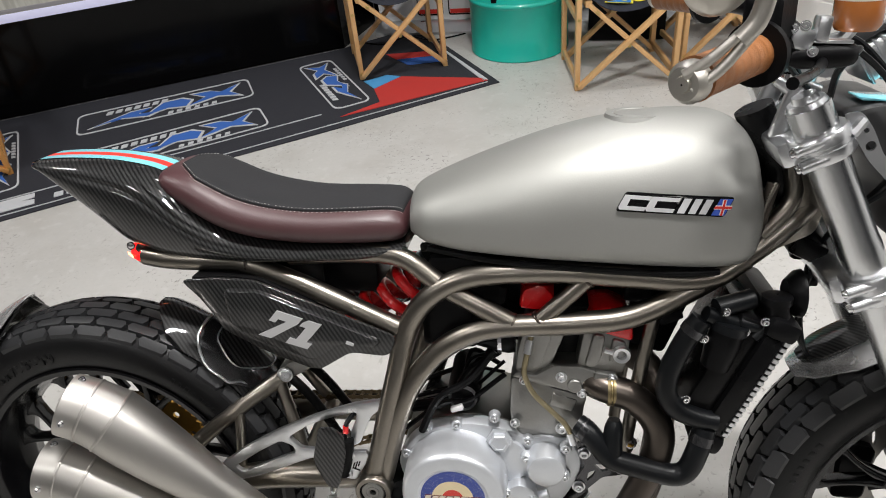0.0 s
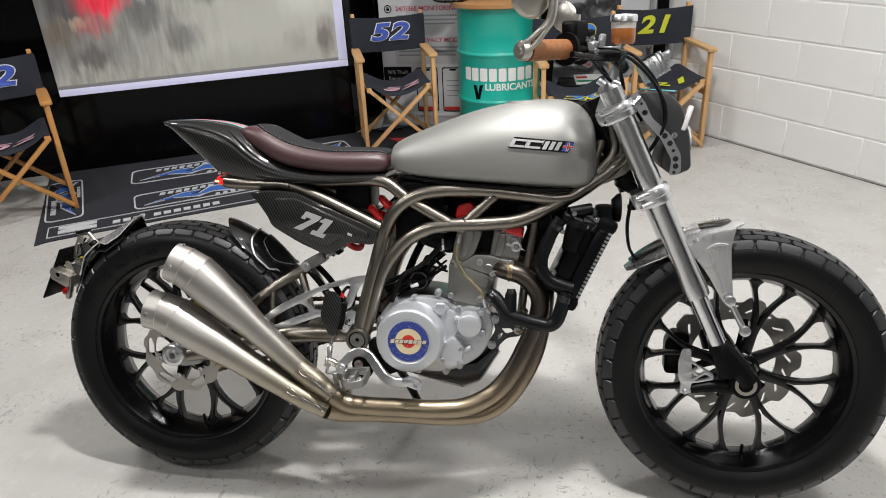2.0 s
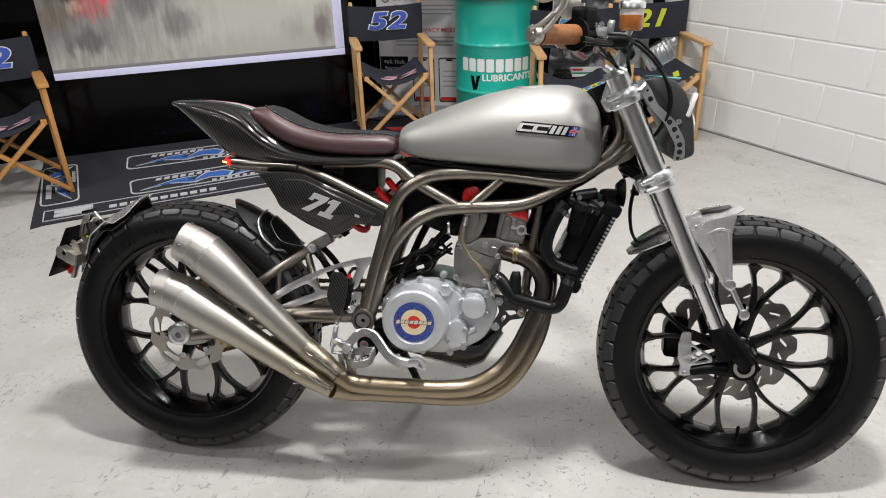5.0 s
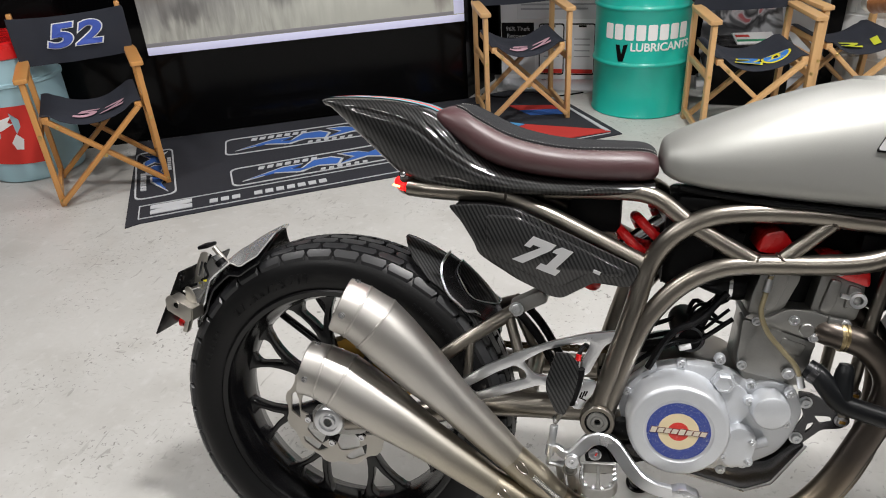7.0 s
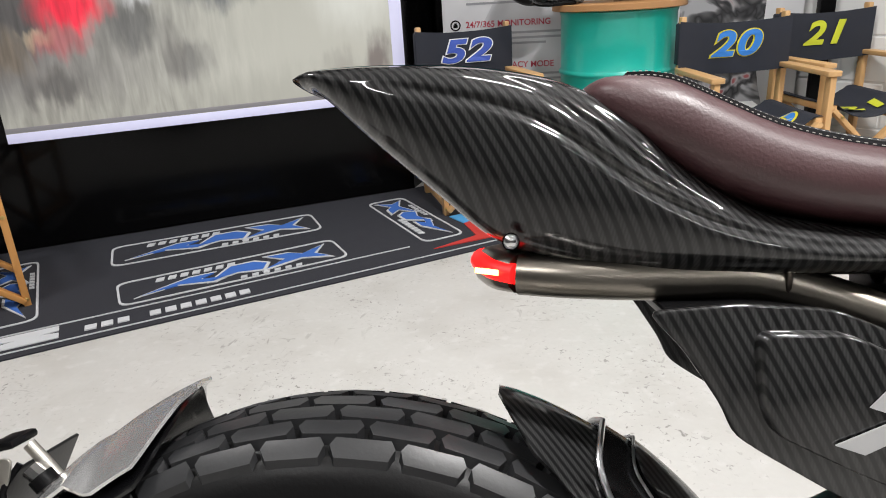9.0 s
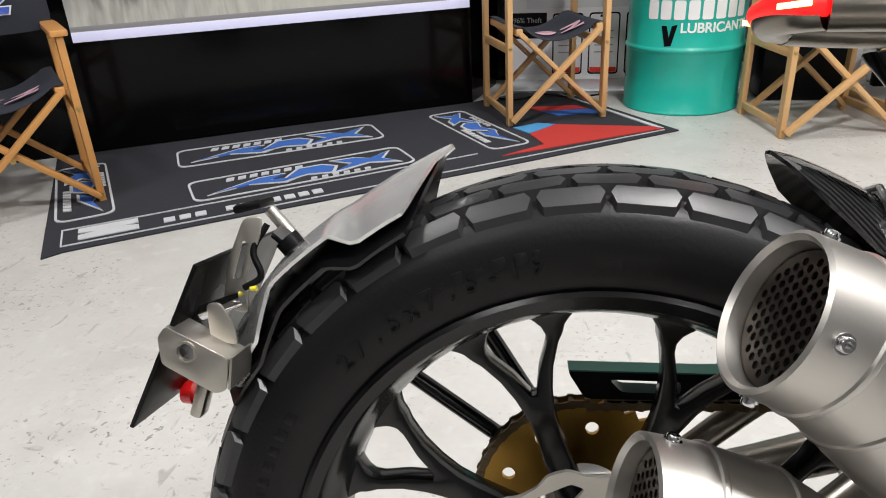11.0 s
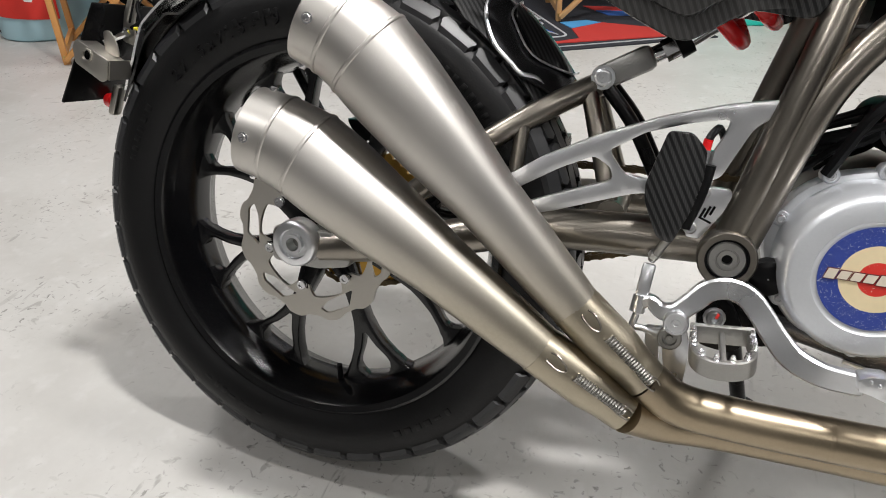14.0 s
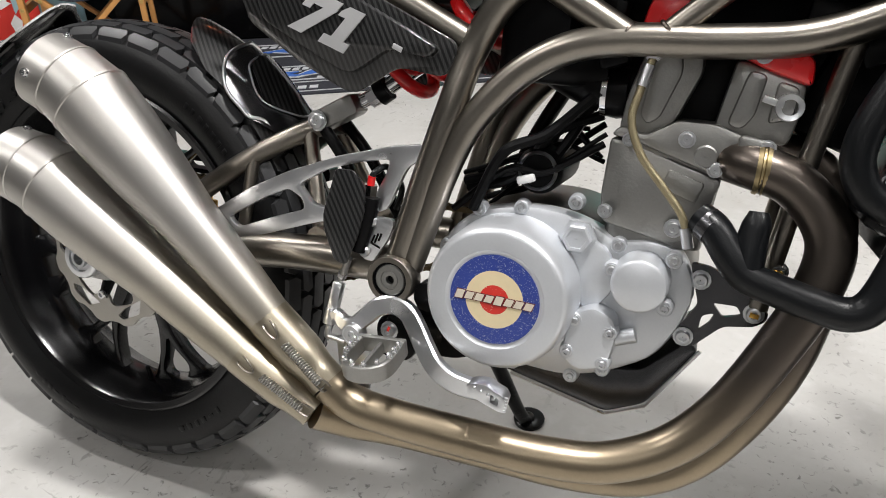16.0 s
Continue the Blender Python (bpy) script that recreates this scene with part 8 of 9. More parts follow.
director_chair(pose(1.66, 2.755, 0, 0, 0, 12), 0.462, "21", "beech director chair by the white blockwork, lime number", M_wood, M_lime, None, M_lime, None)

# ---- turquoise oil drum used as a plinth ----
DR = 0.2600
drum = thing("oil_drum", "turquoise steel oil drum with a round wooden top", "drum", pose(0.6355, 3.030, 0, 0, 0, 3))
prof = [(0.000, DR - 0.012), (0.000, DR + 0.001), (0.004, DR + 0.005), (0.012, DR + 0.004), (0.016, DR)]
for zr in (0.285, 0.572):
    prof += [(zr - 0.016, DR), (zr - 0.010, DR + 0.004), (zr - 0.004, DR + 0.009), (zr + 0.004, DR + 0.009), (zr + 0.010, DR + 0.004), (zr + 0.016, DR)]
prof += [(0.822, DR), (0.826, DR + 0.004), (0.836, DR + 0.005), (0.840, DR), (0.840, 0.02)]
body = whole_part("body", lathe([(0.001, 0.01)] + prof, 72, "z"), M_drum, drum, angle=50)


def wrap(ob, r):
    """Rolls lettering, drawn flat in x and z, round an upright cylinder."""
    for v in ob.data.vertices:
        a, rr = v.co.x / r, r - v.co.y
        v.co.x, v.co.y = rr * math.sin(a), -rr * math.cos(a)


def curved_sheet(outline, r, t0, t1, parent, name, mat, label=""):
    """A thin printed shape lying on the cylinder; its outline is in arc length and height."""
    fine = []
    n = len(outline)
    for i in range(n):
        a, b = Vector(outline[i]), Vector(outline[(i + 1) % n])
        k = max(1, int((b - a).length / 0.02))
        fine += [tuple(a + (b - a) * j / k) for j in range(k)]
    bm = plate(fine, -t1, -t0)
    bmesh.ops.subdivide_edges(bm, edges=[e for e in bm.edges if e.calc_length() > 0.03], cuts=2)
    for v in bm.verts:
        a, rr = v.co.x / r, r - v.co.y
        v.co.x, v.co.y = rr * math.sin(a), -rr * math.cos(a)
    return whole_part(name, bm, mat, parent, label)


# the maker's name is a row of plain white blocks of the same size
for i in range(8):
    x0 = -0.232 + i * 0.0585
    curved_sheet(rounded([(x0, 0.418), (x0 + 0.047, 0.418), (x0 + 0.047, 0.497), (x0, 0.497)], 0.008, 2), DR, 0.0006, 0.0016, body, "maker_mark", M_white, "white block-shaped maker's mark" if i == 0 else "")
tx = words("lettering", "LUBRICANTS", 0.058, M_white, Matrix.Translation((0.084, 0, 0.382)) @ Matrix.Rotation(radians(90), 4, "X"), body, 0.0012, 0, 1.0, 0.0014, "white printed lettering")
wrap(tx, DR)
curved_sheet([(-0.165, 0.392), (-0.142, 0.392), (-0.130, 0.342), (-0.120, 0.392), (-0.096, 0.398), (-0.118, 0.308), (-0.146, 0.304)], DR, 0.0006, 0.0018, body, "arrow_mark", M_blackp, "black pointed mark")
whole_part("round_top", lathe([(0.842, 0.01), (0.842, 0.296), (0.845, 0.300), (0.868, 0.300), (0.871, 0.296), (0.871, 0.01)], 64, "z"), material("oiled_plywood", (0.42, 0.22, 0.09), 0.45, 0.0, 0.22, 5, 0.1, 80, stretch=(0.3, 2.5, 2.5)), drum, "round oiled plywood top")
whole_part("bung", lathe([(0.285, 0.001), (0.285, 0.006)], 12, "z", (0.02, -DR - 0.008, 0)), M_blackp, drum)


# ---- pocket racing bike standing on the drum ----
def pocket_bike(m):
    p = thing("pocket_bike", "turquoise and black pocket racing bike on a paddock stand", "motorcycle", m)
    M_poly = material("turquoise_fairing_paint", (0.015, 0.36, 0.32), 0.25, 0.0, 0.08, 8, coat=0.6)
    for wx in (-0.335, 0.335):
        wh = whole_part("wheel", lathe([(-0.020, 0.050), (-0.030, 0.088), (-0.034, 0.092), (-0.030, 0.084), (0.030, 0.084), (0.034, 0.092), (0.030, 0.088), (0.020, 0.050), (-0.020, 0.050)], 32, "y", (wx, 0, 0.130)), M_alu, p)
        whole_part("tyre", lathe([(-0.036, 0.090), (-0.046, 0.104), (-0.040, 0.120), (-0.020, 0.129), (0, 0.131), (0.020, 0.129), (0.040, 0.120), (0.046, 0.104), (0.036, 0.090)], 36, "y", (wx, 0, 0.130)), M_rubber, wh)
        hub = lathe([(-0.03, 0.004), (-0.03, 0.020), (0.03, 0.020), (0.03, 0.004)], 20, "y", (wx, 0, 0.130))
        for k in range(6):
            a = k * math.pi / 3
            hub = bar((wx + 0.018 * math.cos(a), 0, 0.130 + 0.018 * math.sin(a)), (wx + 0.084 * math.cos(a), 0, 0.130 + 0.084 * math.sin(a)), 0.022, 0.012, hub, 0.003, (0, 1, 0))
        whole_part("spokes", hub, M_alu, wh)
        whole_part("brake_disc", lathe([(-0.040, 0.030), (-0.040, 0.062), (-0.037, 0.062), (-0.037, 0.030)], 28, "y", (wx, 0, 0.130)), M_chrome, wh)

    def shell(stations, n=16):
        secs = []
        for x, zc, hy, hz in stations:
            secs.append([(x, hy * math.copysign(abs(math.cos(a)) ** 0.7, math.cos(a)), zc + hz * math.copysign(abs(math.sin(a)) ** 0.8, math.sin(a))) for a in (2 * math.pi * k / n for k in range(n))])
        return loft(secs)
    whole_part("belly_fairing", shell([(-0.17, 0.14, 0.03, 0.05), (-0.10, 0.13, 0.075, 0.085), (0.02, 0.15, 0.09, 0.11), (0.14, 0.20, 0.09, 0.13), (0.20, 0.25, 0.06, 0.10)]), M_black, p, "black belly fairing")
    whole_part("nose_fairing", shell([(0.12, 0.36, 0.07, 0.07), (0.20, 0.36, 0.09, 0.09), (0.30, 0.35, 0.085, 0.07), (0.38, 0.33, 0.03, 0.03)]), M_poly, p)
    whole_part("tank", shell([(-0.10, 0.33, 0.05, 0.03), (-0.04, 0.36, 0.075, 0.055), (0.06, 0.38, 0.08, 0.06), (0.13, 0.37, 0.05, 0.04)]), M_red, p, "red tank")
    whole_part("tail", shell([(-0.44, 0.42, 0.02, 0.02), (-0.34, 0.38, 0.06, 0.035), (-0.22, 0.34, 0.07, 0.035), (-0.10, 0.32, 0.05, 0.03)]), M_black, p, "black seat tail")
    whole_part("frame", tube([(0.22, 0, 0.36), (0.05, 0, 0.26), (-0.15, 0, 0.17), (-0.335, 0, 0.13)], 0.018, 10), M_black, p)
    for s in (-1, 1):
        whole_part("fork_leg", tube([(0.335, s * 0.056, 0.13), (0.24, s * 0.056, 0.38)], 0.013, 10, 1), M_gold, p)
        whole_part("handlebar", tube([(0.25, s * 0.05, 0.38), (0.20, s * 0.15, 0.36)], 0.009, 8, 1), M_black, p)
    whole_part("exhaust", tube([(-0.05, -0.08, 0.10), (-0.20, -0.085, 0.15), (-0.34, -0.085, 0.26)], [0.012, 0.016, 0.030], 12), M_titan, p)
    whole_part("screen", shell([(0.16, 0.44, 0.055, 0.012), (0.22, 0.44, 0.065, 0.028), (0.30, 0.40, 0.05, 0.02)]), M_blackp, p)
    st = tube([(-0.12, -0.13, 0.010), (-0.28, -0.13, 0.010), (-0.33, -0.10, 0.06), (-0.335, -0.05, 0.128)], 0.010, 8)
    st = tube([(-0.12, 0.13, 0.010), (-0.28, 0.13, 0.010), (-0.33, 0.10, 0.06), (-0.335, 0.05, 0.128)], 0.010, 8, bm=st)
    st = tube([(-0.12, -0.13, 0.010), (-0.12, 0.13, 0.010)], 0.010, 8, 1, st)
    whole_part("paddock_stand", st, M_black, p, "black paddock stand")
    for i in range(7):
        whole_part("race_mark", box((0.018, 0.002, 0.016), (-0.06 + i * 0.026, -0.0915, 0.155), 0.0006), M_white, p, "white sponsor marks" if i == 0 else "")
    whole_part("race_mark", box((0.10, 0.002, 0.034), (-0.02, -0.089, 0.115), 0.0006), M_redprint, p)
    return p


pocket_bike(pose(0.57, 2.985, 0.871, 0, 0, -12))

# ---- roller banners ----
def roller_banner(m, w, label):
    b = thing("roller_banner", label, "banner", m)
    whole_part("sheet", box((w, 0.004, 1.98), (w / 2, 0, 1.04), 0.001), M_bannerwhite, b)
    base = loft([[(x, yy, zz) for yy, zz in ((-0.10, 0.0), (-0.10, 0.018), (-0.045, 0.060), (0.045, 0.060), (0.10, 0.018), (0.10, 0.0))] for x in (-0.01, w + 0.01)])
    whole_part("base", base, M_alu, b, "silver roller base")
    whole_part("top_rail", box((w + 0.02, 0.022, 0.03), (w / 2, 0, 2.04), 0.006), M_alu, b)
    whole_part("pole", tube([(w / 2, 0.03, 0.05), (w / 2, 0.03, 2.03)], 0.008, 8, 1), M_alu, b)
    return b


def print_on(b, outline, mat, name="print", proud=0.0032, label=""):
    return whole_part(name, plate(outline, -proud, -proud + 0.0010), mat, b, label)


def rect(x0, z0, x1, z1):
    return [(x0, z0), (x1, z0), (x1, z1), (x0, z1)]


M_bannerwhite = material("satin_banner_vinyl", (0.70, 0.70, 0.72), 0.38, 0.0, 0.03, 4)
M_bannergrey = material("pale_grey_print", (0.55, 0.55, 0.57), 0.4, 0.0, 0.04, 5)
M_textgrey = material("text_grey_print", (0.30, 0.30, 0.32), 0.5, 0.0, 0.05, 10)
M_heading = material("crimson_print", (0.42, 0.03, 0.06), 0.5, 0.0, 0.06, 10)
bn = roller_banner(pose(-0.205, 3.36, 0, 0, 0, -3), 0.85, "white roller banner with crimson headings and phone drawings")
print_on(bn, [(0.10, 0.42), (0.10, 0.60), (0.30, 0.95), (0.62, 1.30), (0.62, 0.42)], M_bannergrey, "print_shape", 0.0026, "pale grey printed wedge")
RX = Matrix.Rotation(radians(90), 4, "X")
for z, txt, x in ((0.985, "THEFT POINTS", 0.25), (0.785, "24/7/365 MONITORING", 0.335), (0.578, "SPEED & PRIVACY MODE", 0.335)):
    words("heading", txt, 0.042, M_heading, Matrix.Translation((x, -0.0034, z)) @ RX, bn, 0.0006, 0, 1.0, 0.0006, "crimson heading")
    for k in range(3):
        print_on(bn, rect(0.125, z - 0.052 - k * 0.026, 0.125 + (0.56, 0.50, 0.40)[k], z - 0.041 - k * 0.026), M_textgrey, "text_line")
    icon = bmesh.new()
    ring = [(0.066 + 0.027 * math.cos(a), z + 0.027 * math.sin(a)) for a in (2 * math.pi * i / 28 for i in range(28))]
    inner = [(0.066 + 0.020 * math.cos(a), z + 0.020 * math.sin(a)) for a in (2 * math.pi * i / 28 for i in range(28))]
    icon = plate(ring, -0.0036, -0.0026, [inner], icon)
    icon = plate(rounded(rect(0.055, z - 0.011, 0.077, z + 0.004), 0.003, 2), -0.0036, -0.0026, (), icon)
    icon = plate(rect(0.059, z + 0.0045, 0.073, z + 0.012), -0.0036, -0.0026, (), icon)
    whole_part("icon", icon, M_blackp, bn, "round black icon")
print_on(bn, rect(0.004, 0.272, 0.205, 0.400), M_blackp, "stat_box", label="black box with white words")
for k, wd in enumerate(("96% Theft", "Recovery")):
    words("stat", wd, 0.036, M_grey, Matrix.Translation((0.105, -0.0046, 0.362 - 0.042 * k)) @ RX, bn, 0.0004)
for px in (0.235, 0.420, 0.605):
    ph = plate(rounded(rect(px, 0.085, px + 0.155, 0.395), 0.018), -0.0036, -0.0026, [rounded(rect(px + 0.007, 0.093, px + 0.148, 0.387), 0.013)])
    ph = plate(rect(px + 0.055, 0.372, px + 0.100, 0.384), -0.0036, -0.0026, (), ph)
    phone = whole_part("phone_drawing", ph, M_blackp, bn, "black phone outline")
    whole_part("phone_button", plate(rect(px + 0.010, 0.095, px + 0.145, 0.120), -0.0036, -0.0026), M_redprint, phone)
    for k in range(4):
        whole_part("phone_line", plate(rect(px + 0.03, 0.30 - k * 0.035, px + 0.125, 0.306 - k * 0.035), -0.0036, -0.0026), M_textgrey, phone)
print_on(bn, rect(0.02, 0.085, 0.21, 0.25), M_bannergrey, "print_shape", 0.0026)

# second banner with a dark picture of a machine
def photo_material():
    """A blurred print: dark machine shapes, pale gaps, a few red patches."""
    m = material("dark_photo_print", (0.05, 0.05, 0.055), 0.35, 0.0, 0.5, 7)
    nt = m.node_tree
    tc = nt.nodes.new("ShaderNodeTexCoord")
    n = nt.nodes.new("ShaderNodeTexNoise")
    n.inputs["Scale"].default_value, n.inputs["Detail"].default_value, n.inputs["Distortion"].default_value = 6.5, 2, 1.2
    nt.links.new(tc.outputs["Object"], n.inputs["Vector"])
    r = nt.nodes.new("ShaderNodeValToRGB")
    e = r.color_ramp.elements
    e[0].position, e[0].color = 0.36, (0.42, 0.42, 0.44, 1)
    e[1].position, e[1].color = 0.70, (0.36, 0.10, 0.11, 1)
    for q, c in ((0.44, (0.12, 0.12, 0.125, 1)), (0.54, (0.025, 0.025, 0.028, 1)), (0.60, (0.09, 0.09, 0.095, 1)), (0.66, (0.40, 0.38, 0.39, 1))):
        e.new(q).color = c
    nt.links.new(n.outputs[0], r.inputs[0])
    nt.links.new(r.outputs[0], nt.nodes["Principled BSDF"].inputs["Base Color"])
    return m


M_shade = photo_material()
bn2 = roller_banner(pose(0.985, 3.42, 0, 0, 0, -2), 0.60, "roller banner with a dark blurred machine picture")
print_on(bn2, closed_curve([(0.02, 0.12), (0.01, 0.60), (0.02, 0.98), (0.12, 1.30), (0.30, 1.36), (0.40, 1.10), (0.42, 0.80), (0.40, 0.50), (0.44, 0.14)], 4), M_shade, "picture", 0.0030, "dark blurred picture")

# low black case with leaflets behind the chair
case = thing("display_case", "low black case with papers on its lid", "case", pose(1.21, 3.14, 0, 0, 0, -4))
whole_part("body", box((0.40, 0.24, 0.300), (0, 0, 0.152), 0.012), M_blackp, case)
whole_part("lid", box((0.41, 0.25, 0.028), (0, 0, 0.318), 0.008), M_black, case)
M_green = material("green_print", (0.03, 0.30, 0.14), 0.6, 0.0, 0.1, 10)
leaf = thing("leaflets", "stack of white leaflets with a green stripe", "leaflets", pose(1.22, 3.12, 0.333, 8, 0, 6))
whole_part("page_block", box((0.21, 0.148, 0.012), (0, 0, 0.016), 0.001), M_white, leaf)
whole_part("stripe", box((0.20, 0.026, 0.002), (0, -0.045, 0.0232), 0.0004), M_green, leaf)
whole_part("stripe", box((0.07, 0.030, 0.002), (-0.06, 0.02, 0.0232), 0.0004), M_redprint, leaf)
# black upright beside the blockwork
structure("black_post", box((0.07, 0.05, 2.6), (1.655, 3.315, 1.30), 0.003), M_blackp, "black upright post")

# ---- printed floor mat ----
mat_m = pose(-1.50, 1.243, 0, 0, 0, 31.86)
rug = thing("floor_mat", "dark printed floor mat with blue logos and red corner", "mat", mat_m)
ripple = bmesh.new()
secs = []
for i in range(41):
    u = 2.42 * i / 40
    far = float(np.interp(u, [0, 1.9, 2.42], [1.135, 0.968, 1.015]))
    near = 0.006 * math.sin(u * 3.1) - 0.02 * (i == 0)
    lift = [0.0055 + 0.0025 * max(0, math.sin(u * 5 + v * 3)) * (v > 0.92) for v in np.linspace(0, 1, 15)]
    top = [(u, near + (far - near) * v, lift[k]) for k, v in enumerate(np.linspace(0, 1, 15))]
    secs.append(top + [(x, y, 0.0005) for x, y, z in top[::-1]])
whole_part("carpet", loft(secs, ripple), M_mat, rug, angle=60)
Z0, Z1 = 0.0035, 0.0092


def ring_flat(outline, t, z0=Z0, z1=Z1):
    c = Vector((sum(p[0] for p in outline) / len(outline), sum(p[1] for p in outline) / len(outline)))
    sx = (max(p[0] for p in outline) - min(p[0] for p in outline)) / 2
    sy = (max(p[1] for p in outline) - min(p[1] for p in outline)) / 2
    inner = [(c.x + (p[0] - c.x) * (1 - t / sx), c.y + (p[1] - c.y) * (1 - t / sy)) for p in outline]
    b = plate(outline, -z1, -z0, [inner])
    b.transform(Matrix.Rotation(radians(-90), 4, "X"))
    return b


M_matwhite = material("grey_white_mat_print", (0.50, 0.51, 0.53), 0.85, 0.0, 0.10, 20, 0.3, 500)
M_matblue = material("blue_mat_print", (0.030, 0.115, 0.42), 0.85, 0.0, 0.15, 12, 0.3, 500)
M_matsky = material("sky_mat_print", (0.06, 0.28, 0.55), 0.85, 0.0, 0.15, 12, 0.3, 500)
M_matred = material("red_mat_print", (0.46, 0.028, 0.022), 0.85, 0.0, 0.12, 10, 0.3, 500)


def logo(m, L, H, name="logo"):
    """A framed badge of slanted strokes: checked bars over a blue jagged device."""
    fr = ring_flat(rounded([(0, 0), (L, 0), (L, H), (0, H)], 0.045), 0.008)
    fr.transform(m)
    top = whole_part(name, fr, M_matwhite, rug, "blue and white framed badge")

    def put(outline, mat_, z1, nm):
        b = flat([(x * L, y * H) for x, y in outline], Z0, z1)
        b.transform(m)
        return whole_part(nm, b, mat_, top)
    edges = [[(0.06, 0.20), (0.30, 0.62), (0.42, 0.62), (0.34, 0.40), (0.46, 0.30), (0.40, 0.16), (0.24, 0.36)],
             [(0.36, 0.18), (0.48, 0.74), (0.60, 0.74), (0.66, 0.52), (0.62, 0.20), (0.50, 0.34)],
             [(0.60, 0.16), (0.72, 0.50), (0.64, 0.84), (0.76, 0.80), (0.82, 0.60), (0.95, 0.86), (0.88, 0.48), (0.94, 0.14), (0.80, 0.38)]]
    for e in edges:
        cx, cy = sum(p[0] for p in e) / len(e), sum(p[1] for p in e) / len(e)
        put(e, M_matwhite, Z1, "badge_edge")
        put([(cx + (x - cx) * 0.86, cy + (y - cy) * 0.78) for x, y in e], M_matblue, Z1 + 0.001, "badge_stroke")
    for k in range(7):
        x = 0.16 + k * 0.052
        put([(x, 0.72), (x + 0.034, 0.72), (x + 0.044, 0.86), (x + 0.010, 0.86)], M_matwhite, Z1, "badge_bar")
    for k in range(6):
        x = 0.50 + k * 0.05
        put([(x, 0.08), (x + 0.028, 0.08), (x + 0.034, 0.17), (x + 0.006, 0.17)], M_matwhite, Z1, "badge_bar")


logo(Matrix.Translation((0.465, 0.215, 0)), 0.845, 0.235)
logo(pose(0.455, 0.660, 0, 0, 0, -3.5), 0.87, 0.255)
logo(pose(1.81, 0.185, 0, 0, 0, 90.5), 0.655, 0.19)
logo(pose(0.215, 0.265, 0, 0, 0, 92.0), 0.66, 0.19)
# front strip: a white block and a row of white blocks for the maker's words
whole_part("strip_line", flat([(0.055, 0.182), (1.55, 0.176), (1.55, 0.172), (0.055, 0.178)], Z0, Z1), M_matwhite, rug)
whole_part("strip_line", flat([(0.055, 0.042), (1.60, 0.040), (2.37, 0.040), (2.37, 0.036), (0.055, 0.038)], Z0, Z1), M_matwhite, rug)
whole_part("strip_line", flat([(0.050, 0.182), (0.055, 0.182), (0.055, 0.038), (0.050, 0.038)], Z0, Z1), M_matwhite, rug)
whole_part("white_block", flat([(0.10, 0.070), (0.28, 0.070), (0.28, 0.108), (0.225, 0.118), (0.28, 0.128), (0.28, 0.165), (0.10, 0.165), (0.10, 0.128), (0.155, 0.118), (0.10, 0.108)], Z0, Z1), M_matwhite, rug, "white block mark")
for k in range(11):
    if k != 3:
        x = 0.355 + k * 0.050
        whole_part("maker_mark", flat([(x, 0.078), (x + 0.036, 0.078), (x + 0.038, 0.116), (x + 0.002, 0.116)], Z0, Z1), M_matwhite, rug)
whole_part("red_corner", flat([(1.62, 0.095), (2.38, 0.055), (2.36, 0.100), (2.04, 0.365), (1.865, 0.300), (1.835, 0.135)], Z0, Z1), M_matred, rug, "red printed corner")
whole_part("blue_corner", flat([(1.868, 0.304), (2.036, 0.369), (1.985, 0.430), (1.855, 0.425)], Z0, Z1), M_matsky, rug)
whole_part("red_stripe", flat([(2.09, 0.710), (2.31, 0.600), (2.32, 0.515), (2.11, 0.605)], Z0, Z1), M_matred, rug)
whole_part("blue_stripe", flat([(2.11, 0.600), (2.32, 0.510), (2.33, 0.415), (2.13, 0.495)], Z0, Z1), M_matblue, rug)
whole_part("side_line", flat([(2.36, 0.06), (2.385, 0.06), (2.385, 0.93), (2.38, 0.93)], Z0, Z1), M_matwhite, rug)

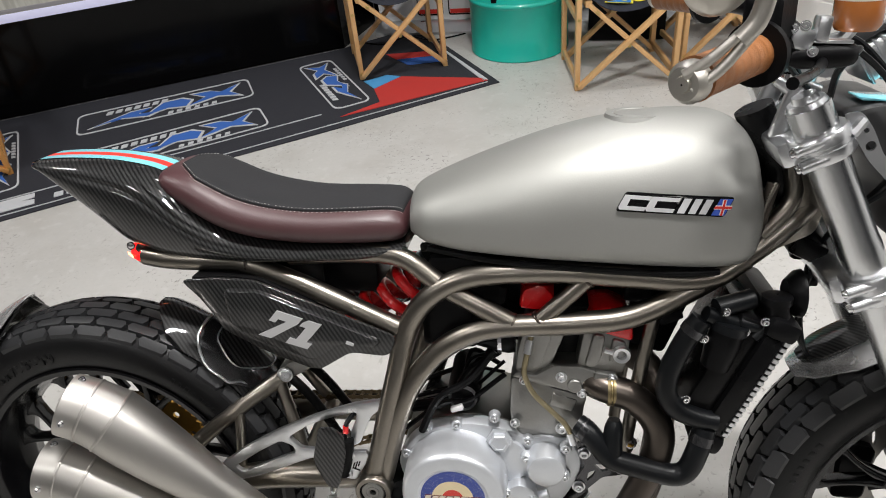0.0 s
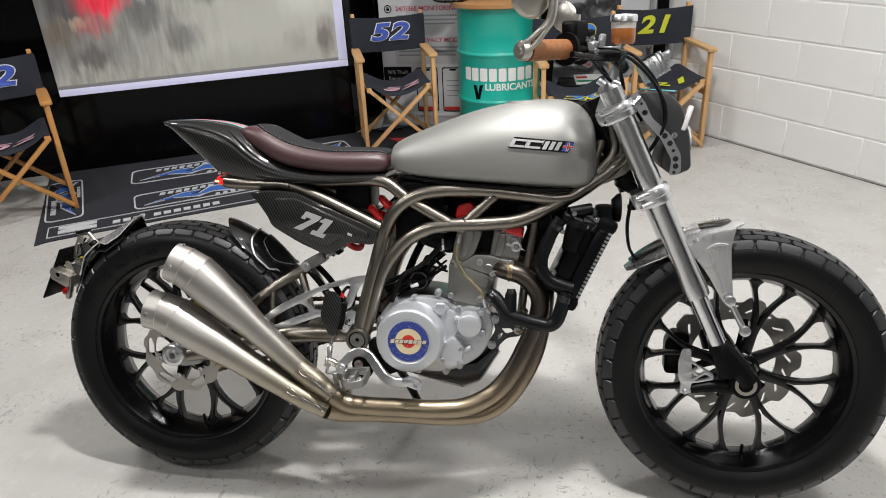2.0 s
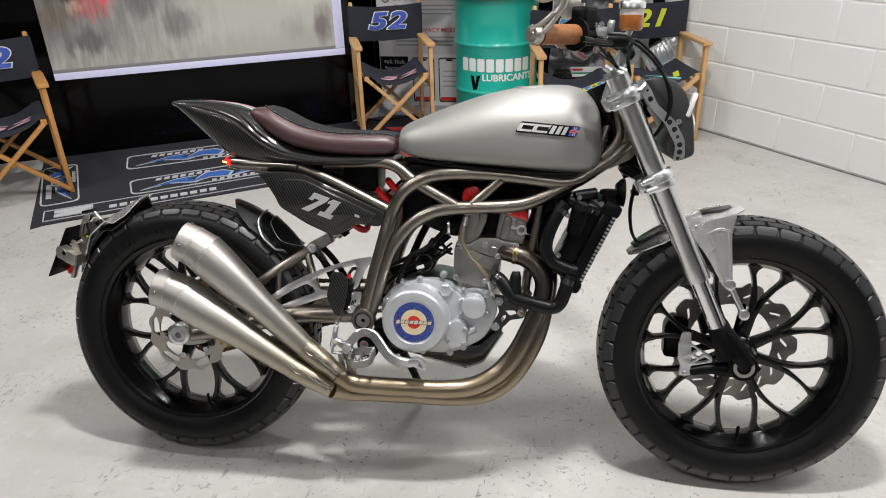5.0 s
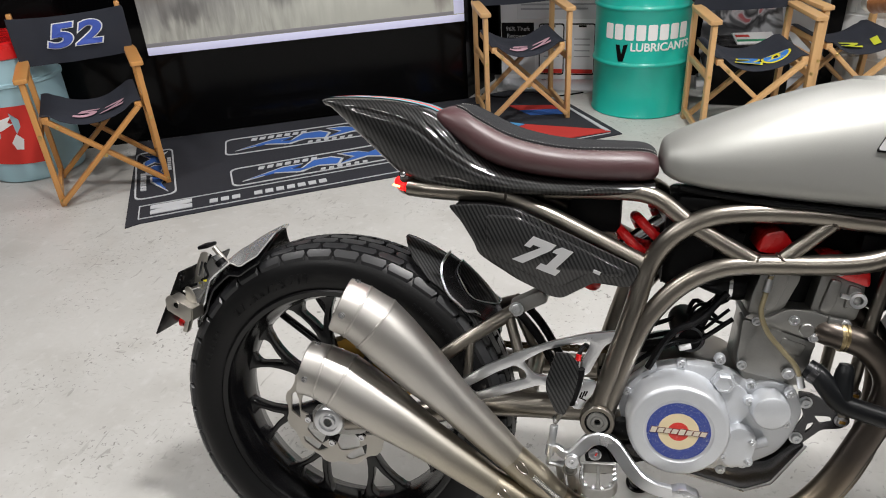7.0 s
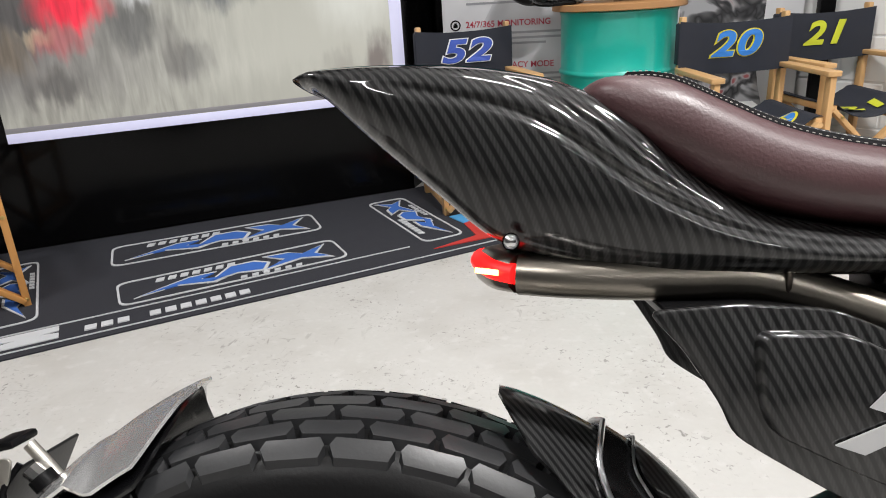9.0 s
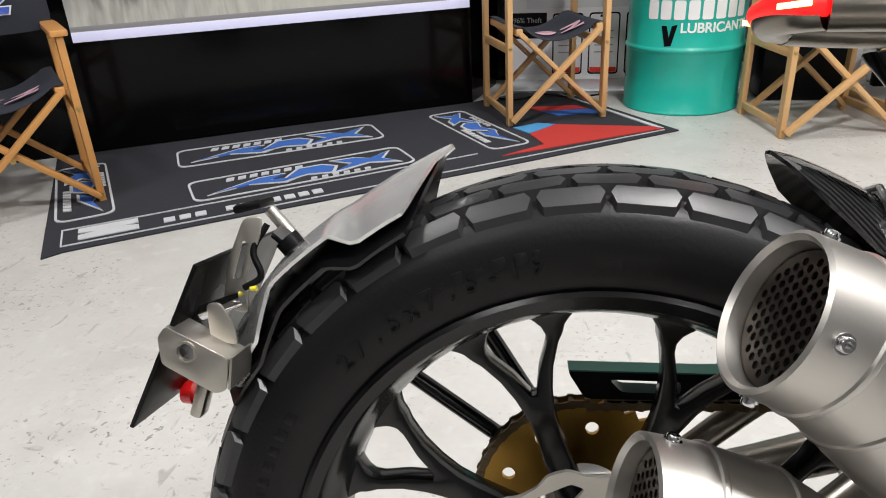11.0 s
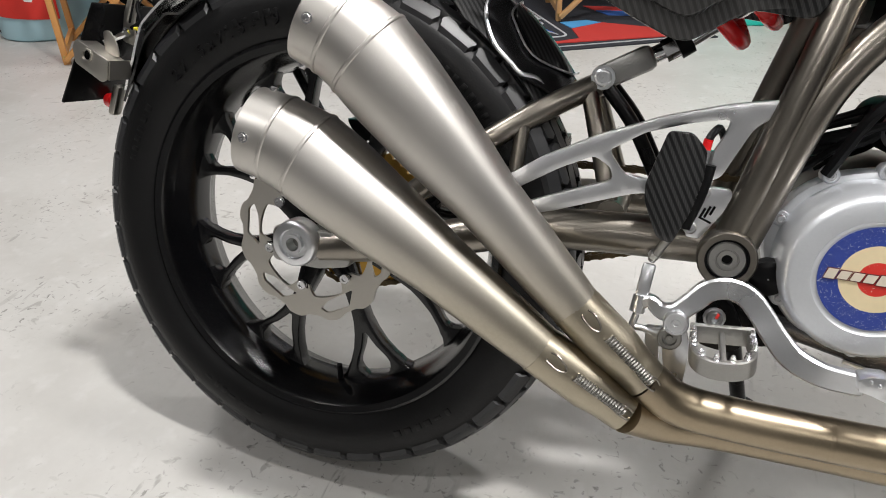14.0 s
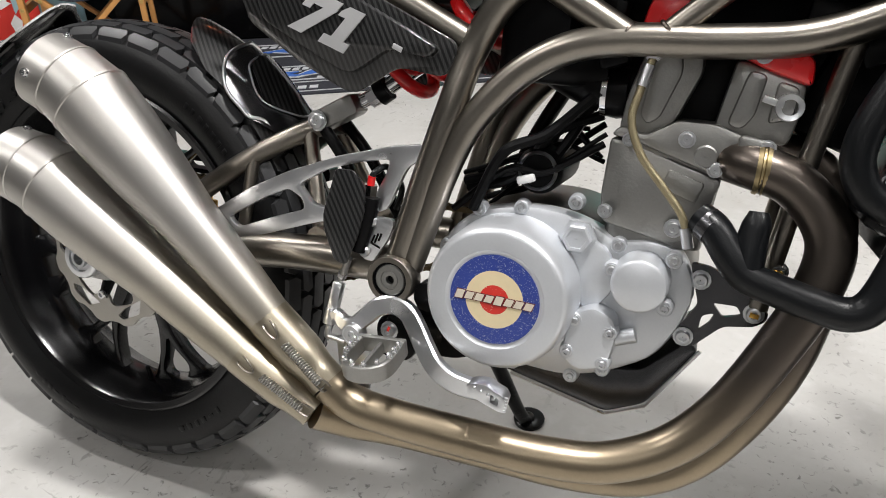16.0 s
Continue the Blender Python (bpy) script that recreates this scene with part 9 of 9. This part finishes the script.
# cable lying at the foot of the banner
cab = thing("floor_cable", "thin black cable lying on the floor", "cable", pose(0, 0, 0))
whole_part("sheath", tube([(-0.30, 3.16, 0.011), (-0.15, 3.10, 0.0115), (-0.02, 3.22, 0.008), (0.12, 3.15, 0.006), (0.26, 3.20, 0.006), (0.40, 3.30, 0.006)], 0.0045, 8, 5), M_black, cab)

# ---- pale blue drum with a red lid behind the chair ----
M_pale = material("pale_blue_drum_paint", (0.36, 0.55, 0.62), 0.35, 0.0, 0.05, 5, coat=0.2)
pd = thing("plastic_drum", "pale blue drum with a red lid and red label", "drum", pose(-2.43, 1.835, 0, 0, 0, 20))
PR = 0.232
pb = whole_part("body", lathe([(0, 0.02), (0, PR - 0.022), (0.008, PR - 0.012), (0.03, PR - 0.008), (0.10, PR - 0.004), (0.40, PR), (0.47, PR), (0.475, PR + 0.010), (0.49, PR + 0.010), (0.495, PR), (0.60, PR), (0.60, 0.02)], 56, "z"), M_pale, pd)
whole_part("lid", lathe([(0.601, 0.02), (0.601, PR + 0.006), (0.606, PR + 0.012), (0.672, PR + 0.012), (0.680, PR + 0.004), (0.680, 0.02)], 56, "z"), M_red, pd, "red lid")
lab = curved_sheet([(-0.13, 0.115), (0.15, 0.095), (0.16, 0.385), (-0.14, 0.395)], PR, 0.0015, 0.0028, pb, "label", M_redprint, "red square label")
curved_sheet([(-0.07, 0.290), (0.00, 0.330), (0.055, 0.345), (0.03, 0.315), (0.05, 0.305), (0.00, 0.280), (-0.03, 0.270)], PR, 0.0028, 0.0040, lab, "label_mark", M_white, "white mark")
curved_sheet([(0.02, 0.215), (0.05, 0.255), (0.075, 0.225), (0.060, 0.175), (0.03, 0.180)], PR, 0.0028, 0.0040, lab, "label_mark", M_white, "white mark")
for k in range(5):
    z = 0.06 + 0.040 * k
    curved_sheet([(-0.225 - 0.004 * k, z), (-0.150 - 0.010 * k, z - 0.022), (-0.150 - 0.010 * k, z - 0.010), (-0.225 - 0.004 * k, z + 0.012)], PR, 0.0006, 0.0018, pb, "printed_bar", M_blackp)
